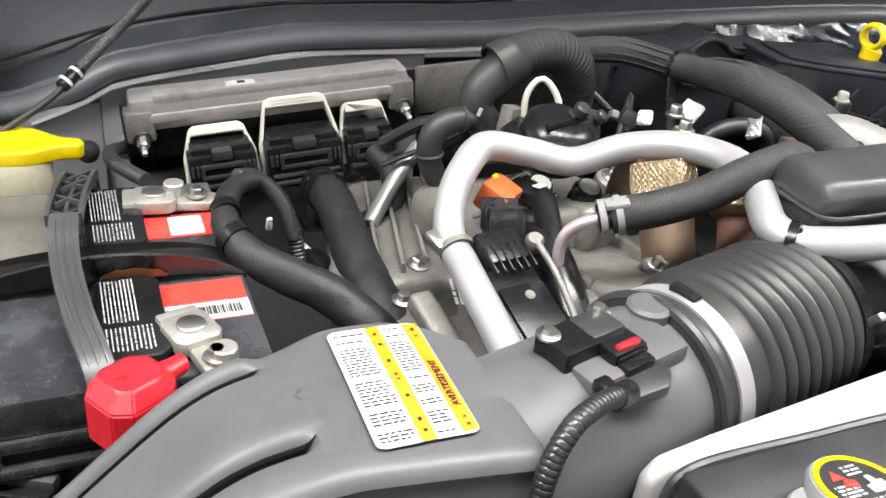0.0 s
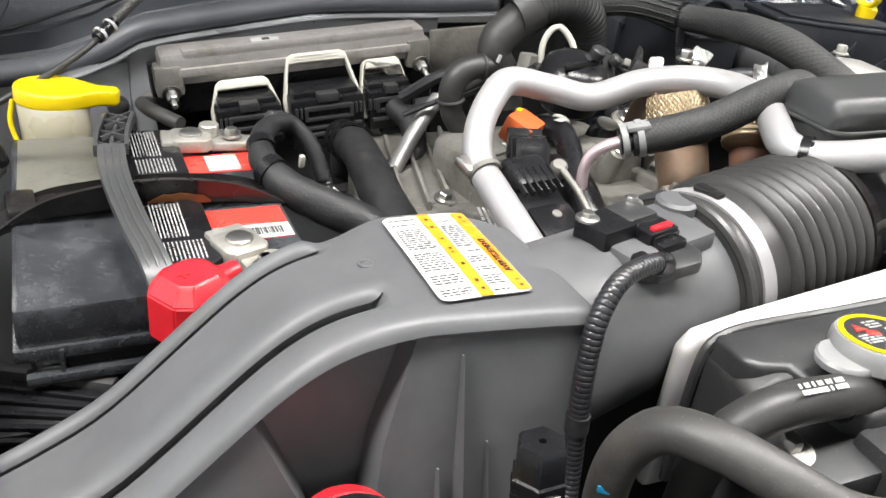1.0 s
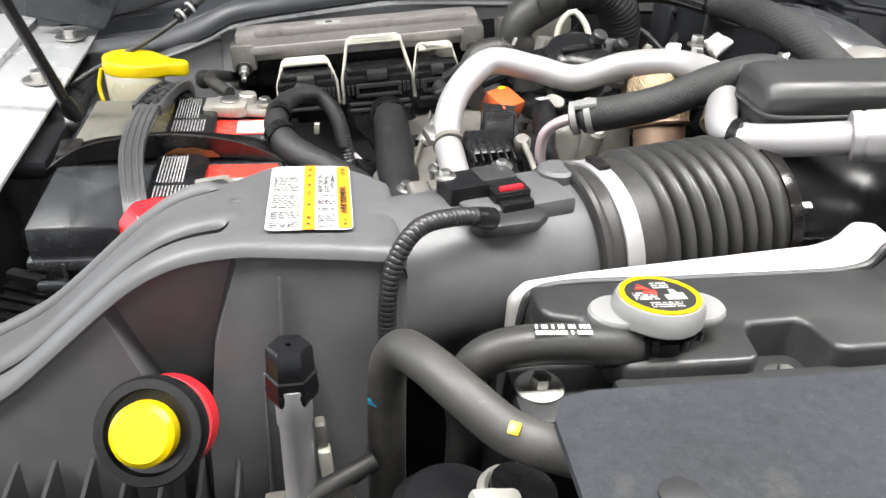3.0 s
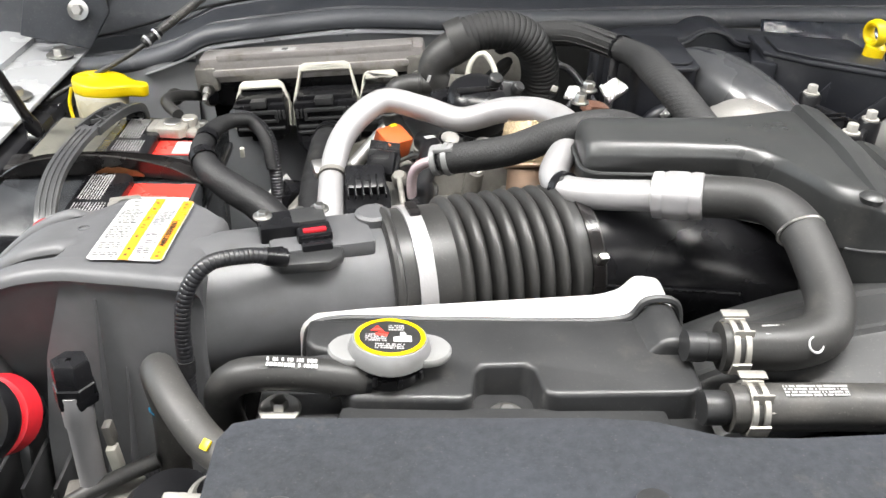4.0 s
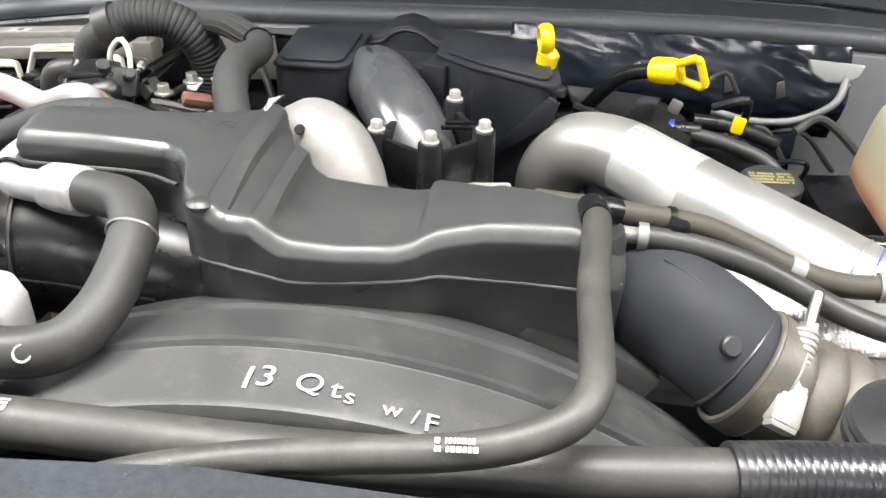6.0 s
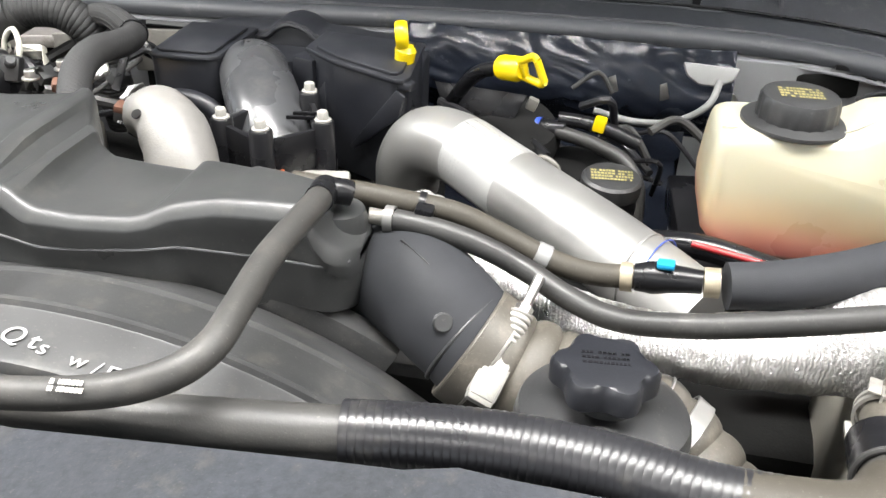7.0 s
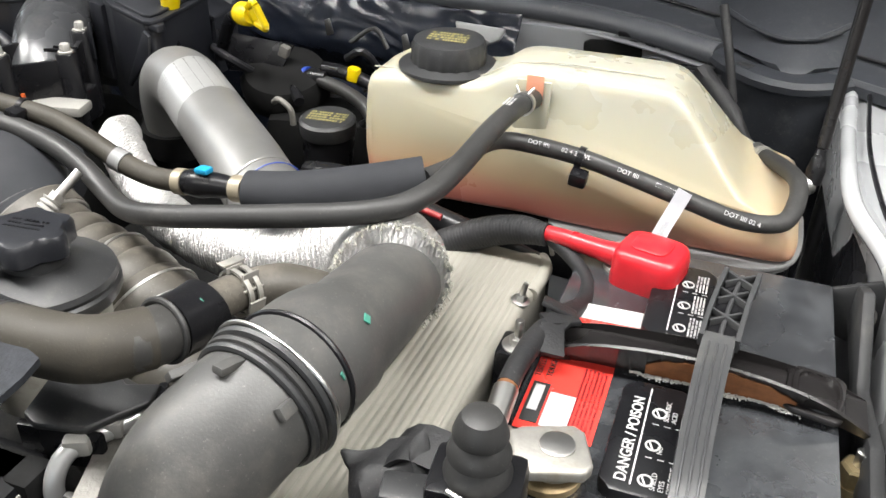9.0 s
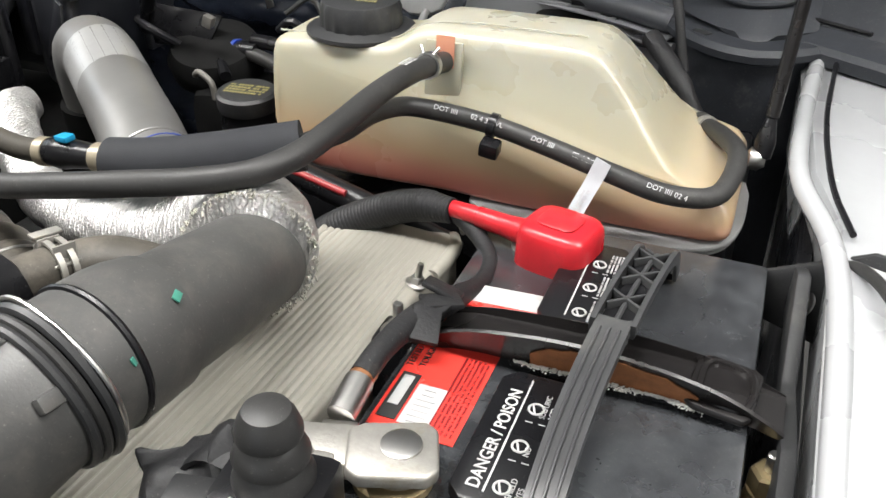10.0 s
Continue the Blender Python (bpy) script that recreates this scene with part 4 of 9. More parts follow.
def hold_down(x0, x1, y, top, rise, label):
    h = thing("battery_hold_down", ((x0 + x1) / 2, y, top), label, "battery bracket", "battery hold-downs")
    k = x1 - x0
    pts = [(x0 - 0.012, y, top - 0.008), (x0 + 0.02, y, top + 0.003), (x0 + 0.3 * k, y, top + 0.006), (x0 + 0.6 * k, y, top + 0.007), (x1 - 0.02, y, top + 0.004), (x1 + 0.014, y, top - 0.004)]
    line = [p for p, u, s in spline(pts, 0.006)]
    n = len(line) - 1
    def wall(i):
        return 0.004 + rise * 1.15 * math.sin(math.pi * min(1, max(0, i / n))) ** 0.8
    part("strap", loft([[p + Vector((0, -0.017, 0)), p + Vector((0, 0.017, 0)), p + Vector((0, 0.017, 0.002)), p + Vector((0, -0.017, 0.002))] for p in line]), BLACK_STEEL, h)
    for sgn, hk in ((-1, 1.0), (1, 0.30)):
        part("flange", loft([[p + Vector((0, sgn * 0.017, -0.001)), p + Vector((0, sgn * 0.0185, -0.001)), p + Vector((0, sgn * (0.0195 + wall(i) * 0.3 * hk), wall(i) * hk)), p + Vector((0, sgn * (0.0175 + wall(i) * 0.3 * hk), wall(i) * hk + 0.001))] for i, p in enumerate(line)]), BLACK_STEEL, h)
    a, b = (int(n * 0.38), int(n * 0.80)) if x1 > 0.5 else (int(n * 0.50), int(n * 0.74))
    rnd = random.Random(7)
    rust = []
    for i in range(a, b + 1):
        p, f = line[i], math.sin(math.pi * (i - a) / (b - a)) ** 0.5
        z1 = wall(i) * ((0.45 + 0.45 * f if x1 > 0.5 else 0.15 + 0.30 * f) + rnd.uniform(-0.06, 0.06))
        rust.append([p + Vector((0, -0.0190 - z1 * 0.31 - 0.0012, z1)), p + Vector((0, -0.0195, -0.0005)), p + Vector((0, -0.0185, -0.0005)), p + Vector((0, -0.0182 - z1 * 0.31, z1))])
    part("rust_patch", loft(rust), RUSTY, h, "brown surface rust")
    bm = bmesh.new()
    for i in range(a - 1, b + 1) if x1 > 0.5 else ():
        p = line[i]
        for k2 in range(60):
            q = p + Vector((rnd.uniform(-0.004, 0.004), -0.0205 - abs(rnd.gauss(0, 0.0011 + 0.0010 * math.sin(i * 0.9))), 0.0002 + rnd.uniform(-0.001, 0.0008)))
            bmesh.ops.create_icosphere(bm, subdivisions=1, radius=rnd.uniform(0.0003, 0.0007), matrix=Matrix.Translation(q))
    if x1 > 0.5:
        part("corrosion", bm, CORR, h, "crusty white corrosion")
    if x1 > 0.5:
        mp = pose(x1 - 0.022, y + 0.000, top + 0.0045, -3, 5, -6)
        part("end_plate", prism([(-0.018, -0.022), (-0.012, -0.027), (0.016, -0.026), (0.020, -0.020), (0.020, 0.022), (0.015, 0.027), (-0.012, 0.026), (-0.018, 0.020)], 0.005, mp, bevel=0.002), BLACK_STEEL, h)
        part("plate_bead", sweep([mp @ Vector(q) for q in ((-0.012, -0.018, 0.005), (0.013, -0.018, 0.005), (0.013, 0.018, 0.005), (-0.010, 0.018, 0.005), (-0.012, -0.016, 0.005))], 0.0022, 8, 0.003), BLACK_STEEL, h)
    if x1 < 0.5:
        part("end_tab", box((0.022, 0.040, 0.012), (x0 + 0.006, y + 0.004, top + 0.004), (0, 0, 4), 0.005), BLACK_STEEL, h)
    return h


hold_down(1.440, 1.640, 0.332, 1.168, 0.018, "black steel battery hold-down with rust and white corrosion")
hold_down(-0.088, 0.100, 0.597, 1.130, 0.018, "black steel battery hold-down with rust along its top")
gb = thing("hold_down_stud", (1.652, 0.312, 1.10), "yellow zinc threaded stud and nut beside the battery", "stud", "hold-down studs")
part("nut", lathe([(0.011, 0), (0.011, 0.012), (0.009, 0.014)], (1.652, 0.305, 1.135), n=6), GOLD, gb)
part("stud", lathe([(0.004, 0), (0.004, 0.03), (0.003, 0.031)], (1.652, 0.305, 1.130), n=12), ZINC, gb)
part("spacer", lathe([(0.012, 0), (0.013, 0.02), (0.011, 0.034)], (1.652, 0.305, 1.10), n=20), GOLD, gb)
gb2 = thing("hold_down_stud", (1.418, 0.328, 1.10), "zinc bolt and nut beside the battery", "stud", "hold-down studs")
part("bolt", bolt((1.418, 0.328, 1.16), (0, 0, 1), 0.007, 0.008, 0.012, stud=0.014), ZINC, gb2)
part("bracket", box((0.03, 0.03, 0.07), (1.418, 0.330, 1.125), bevel=0.004), DARK, gb2)


def boot(p, d, label, k=1.0, tail=0.055, high=0.030, faceted=False):
    """A faceted red terminal cover; p: the middle of its foot, d: the way its cable leaves."""
    t = thing("terminal_cover", p, label, "terminal cover", "red terminal covers")
    p, d = Vector(p), Vector((d[0], d[1], 0)).normalized()
    side = Vector((0, 0, 1)).cross(d)
    def ring(s, h):
        out = [(-0.030 + 0.028 * (1 + math.copysign(abs(math.cos(a)) ** 0.5, math.cos(a))), 0.0255 * math.copysign(abs(math.sin(a)) ** 0.5, math.sin(a))) for a in (2 * math.pi * j / 32 for j in range(32))]
        if faceted:
            out = ((-0.031, -0.015), (-0.020, -0.0260), (0.012, -0.0260), (0.027, -0.013), (0.027, 0.013), (0.012, 0.0260), (-0.020, 0.0260), (-0.031, 0.015))
        return [p + d * (x * k * s) + side * (y * k * s) + Vector((0, 0, h)) for x, y in out]
    if faceted:
        cap_bm = loft([ring(1.0, -0.016), ring(1.0, high * 0.60), ring(0.72, high), ring(0.70, high + 0.0004)])
        bmesh.ops.bevel(cap_bm, geom=cap_bm.edges[:], offset=0.0012, segments=2, affect="EDGES")
        part("cap", cap_bm, RED, t, sharp=18)
    else:
        part("cap", loft([ring(1.0, 0), ring(1.03, 0.003), ring(1.0, high * 0.72), ring(0.97, high * 0.86), ring(0.90, high * 0.95), ring(0.78, high), ring(0.50, high + 0.0006)]), RED, t, sharp=60)
    if not faceted:
        part("top_pad", loft([ring(0.55, high - 0.001), ring(0.55, high + 0.0018), ring(0.50, high + 0.0026)]), RED, t)
        part("skirt", loft([ring(1.07, -0.003), ring(1.07, 0.002), ring(1.0, 0.003)]), RED, t)
    z = Vector((0, 0, high * 0.5))
    part("tongue", sweep([p + d * 0.018 * k + z, p + d * (0.018 + tail * 0.6) * k + z, p + d * (0.018 + tail) * k + z], [0.0110 * k, 0.0085 * k, 0.0080 * k], 14), RED, t)
    return t


tb = boot((0.018, 0.436, 1.132), (0.80, 0.50, 0), "faceted red plastic positive terminal cover", 0.84, 0.026, 0.027, True)
words("+", frame_of((0.013, 0.426, 1.1598), (1, 0.2, 0), (-0.2, 1, 0)), 0.018, DARKRED, tb, "plus_mark", "CENTER")

# ribbed black shield on the inner fender, in front of the battery
sp = thing("splash_shield", (-0.09, 0.42, 1.06), "ribbed black plastic splash shield beside the battery", "shield")
part("panel", prism([(-0.121, 0.499), (-0.034, 0.448), (-0.058, 0.419), (-0.118, 0.420)], 0.004, pose(0, 0, 1.061), bevel=0.0015), DARK, sp)
for k in range(5):
    part("rib", box((0.085, 0.004, 0.004), (-0.082, 0.458 - 0.0125 * k, 1.0665), (0, 0, -26 + 3 * k), 0.001), DARK, sp)
part("edge", box((0.100, 0.012, 0.012), (-0.077, 0.474, 1.066), (0, 0, -27), 0.004), PLASTIC, sp)

# battery clamps on the far left
def clamp(at, rot, label):
    t = thing("battery_clamp", at, label, "battery clamp", "battery clamps")
    x, y, z = at
    M = pose(x, y, z, 0, 0, rot)
    part("post_top", lathe([(0.0098, 0), (0.0098, 0.0165), (0.0085, 0.0175)], at, n=28), ZINC, t)
    part("plate", prism([(-0.018, -0.012), (-0.013, -0.017), (0.012, -0.017), (0.018, -0.012), (0.018, 0.012), (0.012, 0.017), (-0.013, 0.017), (-0.018, 0.012)], 0.012, M @ Matrix.Translation((0, 0, 0.002)), bevel=0.0022), LEAD, t)
    part("arm", prism([(0.014, -0.010), (0.045, -0.012), (0.056, -0.008), (0.056, 0.008), (0.045, 0.012), (0.014, 0.010)], 0.009, M, bevel=0.003), LEAD, t)
    part("bolt", bolt(M @ Vector((0.036, 0, 0.011)), (0, 0, 1), 0.006, 0.007, 0.009), ZINC, t)
    part("ear", box((0.012, 0.03, 0.012), M @ Vector((-0.020, 0, 0.007)), (0, 0, rot), 0.003), LEAD, t)
    return t


clamp((0.058, 0.695, 1.132), -4, "dull lead negative battery clamp with bolt")
clamp((0.060, 0.494, 1.132), -72, "dull lead positive battery clamp with bolt")
cl2 = thing("cable_end", (0.02, 0.78, 1.12), "black cable end bolted behind the battery clamp", "cable")
part("cable", sweep([(0.055, 0.735, 1.140), (0.035, 0.765, 1.142), (0.03, 0.82, 1.13), (0.05, 0.90, 1.10)], 0.007, 12), RUBBER, cl2)
part("grommet", lathe([(0.012, 0), (0.014, 0.004), (0.012, 0.016), (0.008, 0.018)], (0.052, 0.944, 1.085), (0, -1, 0), 20), CAST, cl2)
part("grommet", lathe([(0.010, 0), (0.012, 0.004), (0.010, 0.014), (0.006, 0.016)], (0.012, 0.90, 1.10), (0, -1, 0), 20), RUBBER, cl2)

# ---------- washer reservoir ----------
wr = thing("washer_reservoir", (-0.055, 0.79, 1.0), "cream plastic washer reservoir neck with a yellow flip cap", "washer reservoir")
part("neck", lathe([(0.016, 0), (0.016, 0.045), (0.0185, 0.062), (0.026, 0.088), (0.0305, 0.108), (0.032, 0.145), (0.030, 0.148)], (-0.052, 0.795, 1.0), n=32), CREAM, wr)
cap_poly = [(0.034 * math.cos(a), 0.031 * math.sin(a)) for a in (math.radians(40 + 280 * k / 24) for k in range(25))] + [(0.040, -0.010), (0.056, -0.008), (0.060, 0.0), (0.056, 0.008), (0.040, 0.010)]
part("cap", prism(cap_poly, 0.016, pose(-0.052, 0.795, 1.145, 0, 4, -4), bevel=0.004, seg=3), YELLOW, wr, "bright yellow flip cap")
part("tether", sweep([(-0.086, 0.79, 1.150), (-0.090, 0.785, 1.13), (-0.078, 0.772, 1.10), (-0.055, 0.765, 1.085), (-0.030, 0.763, 1.078), (-0.022, 0.765, 1.074)], 0.0022, 8), YELLOW, wr)

# ---------- engine control module ----------
em = thing("engine_control_module", (0.205, 0.88, 1.10), "silver cast engine control module on the firewall", "control module")
R = pose(0.205, 0.885, 1.154, 0, -6, -2)
def on(M, x, y, z):
    return M @ Vector((x, y, z))
def mbox(M, size, at, bevel=0.003, bm=None, rot=(0, 0, 0)):
    b2 = box(size, (0, 0, 0), rot, bevel)
    bmesh.ops.transform(b2, matrix=M @ Matrix.Translation(at), verts=b2.verts)
    return join(bm, b2)
part("body", mbox(R, (0.30, 0.045, 0.036), (0, 0, 0.007), 0.008), ECUCASE, em)
part("lower_body", mbox(R, (0.27, 0.030, 0.040), (0, 0.0, -0.026), 0.006), DARK, em)
part("edge_rail", mbox(R, (0.27, 0.006, 0.010), (0.0, -0.0235, 0.004), 0.002), ECUCASE, em)
part("top_rail", mbox(R, (0.26, 0.020, 0.012), (0.005, -0.012, 0.022), 0.003), ECUCASE, em)
part("back_plate", mbox(R, (0.32, 0.012, 0.06), (0, 0.026, -0.026), 0.003), DARK, em)
for x in (-0.142, 0.140):
    part("lug", mbox(R, (0.030, 0.030, 0.034), (x, -0.012, -0.004), 0.006), CAST, em)
    part("stud", bolt(on(R, x, -0.030, -0.014), (0, -1, -0.3), 0.006, 0.012, 0.010, stud=0.012), ZINC, em)
part("label", mbox(R, (0.030, 0.014, 0.0006), (-0.035, -0.012, 0.0284), 0), LABEL, em)
part("print", mbox(R, (0.008, 0.007, 0.0006), (-0.034, -0.012, 0.0290), 0), INK, em)
# near-black sheet behind it, drawn in place of the shadow round the module
part("shade_sheet", mbox(R, (0.34, 0.004, 0.085), (0.01, 0.046, -0.045), 0.002), SHADE_BLACK, em)


RC = R @ Matrix.Translation((0, -0.006, -0.005))


def connector(x, w, h, drop, tall):
    t = thing("harness_connector", on(RC, x, -0.05, -0.08), "black harness plug with an ivory lever lock, in the control module", "connector", "control module plugs")
    part("shell", mbox(RC, (w * 0.90, 0.046, h), (x, -0.043, -0.020 - h / 2), 0.004), DARK, t)
    part("top_deck", mbox(RC, (w * 0.80, 0.036, 0.008), (x, -0.040, -0.018), 0.002), DARK, t)
    part("frame_bar", mbox(RC, (w * 0.56, 0.006, 0.005), (x, -0.067, -0.030), 0.001), PLASTIC, t)
    part("frame_bar", mbox(RC, (w * 0.56, 0.006, 0.004), (x, -0.067, -0.042), 0.001), PLASTIC, t)
    for s in (-1, 1):
        part("frame_post", mbox(RC, (0.004, 0.006, 0.016), (x + s * w * 0.28, -0.067, -0.036), 0.001), PLASTIC, t)
        for k in range(2):
            part("slot_rib", mbox(RC, (0.003, 0.006, 0.012), (x + s * (w * 0.34 + 0.005 * k), -0.067, -0.034), 0.0008), PLASTIC, t)
    part("ridge", mbox(RC, (w * 0.80, 0.010, 0.004), (x, -0.066, -0.052), 0.0015), PLASTIC, t)
    part("latch", mbox(RC, (w * 0.26, 0.014, 0.010), (x, -0.062, -0.019), 0.002), PLASTIC, t)
    # lever: a bail over the plug
    hw = w / 2
    prof = [(-hw, -0.050), (-hw * 0.98, -0.020), (-hw * 0.74, tall - 0.004), (-hw * 0.60, tall), (hw * 0.60, tall), (hw * 0.74, tall - 0.004), (hw * 0.98, -0.020), (hw, -0.050)]
    inner = [(hw - 0.0035, -0.050), (hw * 0.98 - 0.004, -0.021), (hw * 0.70, tall - 0.011), (-hw * 0.70, tall - 0.011), (-hw * 0.98 + 0.004, -0.021), (-hw + 0.0035, -0.050)]
    M2 = RC @ Matrix.Translation((x, -0.030, -0.012)) @ pose(0, 0, 0, 62, 0, 0)
    part("lever", prism(prof + inner, 0.011, M2 @ Matrix.Translation((0, 0, -0.006)), bevel=0.0014), LATCH, t, "ivory plastic lever lock")
    for k in range(3 if w > 0.08 else 1):
        part("lever_rib", prism([(-hw * 0.55, tall - 0.010 + k * 0.003), (hw * 0.55, tall - 0.010 + k * 0.003), (hw * 0.55, tall - 0.009 + k * 0.003), (-hw * 0.55, tall - 0.009 + k * 0.003)], 0.0016, M2 @ Matrix.Translation((0, 0, 0.0045)), bevel=0), LATCH, t)
    part("neck", mbox(RC, (w * 0.55, 0.034, drop), (x + 0.004, -0.048, -0.020 - h - drop / 2 + 0.004), 0.006), DARK, t)
    return t


connector(-0.068, 0.077, 0.044, 0.012, 0.012)
big = connector(0.0175, 0.091, 0.058, 0.014, 0.031)
connector(0.0905, 0.060, 0.046, 0.014, 0.016)
def throat_ring(x, y, z, w, d):
    return [on(RC, x + a * w, y + b * d, z) for a, b in ((-0.5, -0.35), (-0.42, -0.5), (0.42, -0.5), (0.5, -0.35), (0.5, 0.35), (0.42, 0.5), (-0.42, 0.5), (-0.5, 0.35))]
part("throat", loft([throat_ring(0.0175, -0.048, -0.058, 0.082, 0.050), throat_ring(0.019, -0.054, -0.076, 0.080, 0.048), throat_ring(0.026, -0.064, -0.096, 0.056, 0.044), throat_ring(0.029, -0.072, -0.112, 0.046, 0.042)]), DARK, big, sharp=30)
part("throat_clip", mbox(RC, (0.014, 0.006, 0.006), (0.024, -0.080, -0.078), 0.0015), PLASTIC, big)
part("throat_step", mbox(RC, (0.074, 0.006, 0.004), (0.018, -0.073, -0.058), 0.0015), PLASTIC, big)

# wiring looms wrapped in cloth tape
wl = thing("wiring_loom", (0.2, 0.6, 1.0), "thick black cloth-taped wiring loom beside the battery", "wiring loom")
part("trunk", sweep([on(RC, 0.028, -0.068, -0.104), (0.238, 0.790, 1.060), (0.234, 0.772, 1.088), (0.232, 0.745, 1.103), (0.230, 0.70, 1.101), (0.228, 0.64, 1.090), (0.232, 0.57, 1.068), (0.245, 0.48, 1.01)], [0.012, 0.016, 0.0185, 0.0195, 0.0200, 0.021, 0.023, 0.024], 22, 0.004, rough=0.0011), TAPE, wl)
part("side_loom", sweep([(0.300, 0.812, 1.118), (0.310, 0.782, 1.108), (0.302, 0.750, 1.090), (0.276, 0.728, 1.080), (0.240, 0.712, 1.082)], 0.0135, 14, rough=0.0007), TAPE, wl)
part("left_loom", sweep([(0.174, 0.665, 1.105), (0.166, 0.680, 1.135), (0.148, 0.690, 1.153), (0.126, 0.676, 1.158), (0.110, 0.645, 1.155), (0.108, 0.615, 1.147), (0.122, 0.590, 1.136), (0.150, 0.572, 1.124), (0.180, 0.556, 1.112), (0.21, 0.525, 1.09), (0.235, 0.47, 1.05)], [0.0065, 0.0070, 0.0080, 0.0090, 0.0105, 0.0125, 0.0145, 0.0160, 0.0170, 0.0180, 0.019], 20, 0.004, rough=0.0010), TAPE, wl)
part("convoluted_tube", sweep([(0.128, 0.688, 1.160), (0.146, 0.700, 1.152), (0.166, 0.692, 1.135), (0.176, 0.672, 1.105), (0.18, 0.66, 1.07)], 0.0075, 14, ring=(0.0035, 0.0010)), LOOM, wl)
for p, d, r in (((0.109, 0.638, 1.154), (0, 1, 0.2), 0.0112), ((0.110, 0.608, 1.145), (-0.5, 1, 0.3), 0.0132), ((0.233, 0.780, 1.095), (0, 1, -0.3), 0.0208), ((0.2325, 0.762, 1.099), (0, 1, -0.25), 0.0206)):
    part("tape_wrap", band(p, d, r, 0.010, 0.0012), DARK, wl)
part("cable_tie", box((0.005, 0.004, 0.012), (0.146, 0.640, 1.137), (10, 0, 10), 0.001), LATCH, wl, "natural nylon cable tie")
part("sensor_plug", box((0.026, 0.03, 0.03), (0.196, 0.665, 1.070), (10, 20, 30), 0.005), DARK, wl)
part("sensor_plug", box((0.022, 0.022, 0.026), (0.262, 0.655, 1.062), (0, 20, 10), 0.005), DARK, wl)
part("paper_tag", prism([(0, 0), (0.030, -0.012), (0.044, 0.010), (0.012, 0.030)], 0.0006, frame_of((0.166, 0.668, 1.072), (1, -0.45, -0.1), (0.3, 0.6, 0.6)), bevel=0), LABEL, wl, "white paper tag")
part("tag_print", bars(frame_of((0.166, 0.6678, 1.0728), (1, -0.45, -0.1), (0.3, 0.6, 0.6)), 0.008, 0.000, 0.032, 0.018, 4, 2), GREYINK, wl)

# ---------- air filter box ----------
AB_KEYS = ((-0.34, 1.030), (-0.30, 1.045), (-0.20, 1.076), (-0.14, 1.096), (-0.10, 1.112), (-0.075, 1.1240), (-0.045, 1.1412), (-0.014, 1.1690), (0.006, 1.1880), (0.026, 1.2060), (0.040, 1.2163), (0.058, 1.2253), (0.083, 1.2303), (0.100, 1.2310), (0.161, 1.2305), (0.20, 1.2285), (0.26, 1.22))


def ab_top(x):
    """Height of the lid's front lip along x: it sweeps up in an S."""
    K = AB_KEYS
    i = max(0, min(len(K) - 2, sum(1 for a, z in K if a <= x) - 1))
    (a, za), (b, zb) = K[i], K[i + 1]
    def slope(k):
        k0, k1 = max(0, k - 1), min(len(K) - 1, k + 1)
        return (K[k1][1] - K[k0][1]) / (K[k1][0] - K[k0][0])
    h, f = b - a, max(0.0, min(1.0, (x - a) / (b - a)))
    f2, f3 = f * f, f * f * f
    return (2 * f3 - 3 * f2 + 1) * za + (f3 - 2 * f2 + f) * h * slope(i) + (3 * f2 - 2 * f3) * zb + (f3 - f2) * h * slope(i + 1)


def ramp(a, b, v):
    f = min(1.0, max(0.0, (v - a) / (b - a)))
    return f * f * (3 - 2 * f)


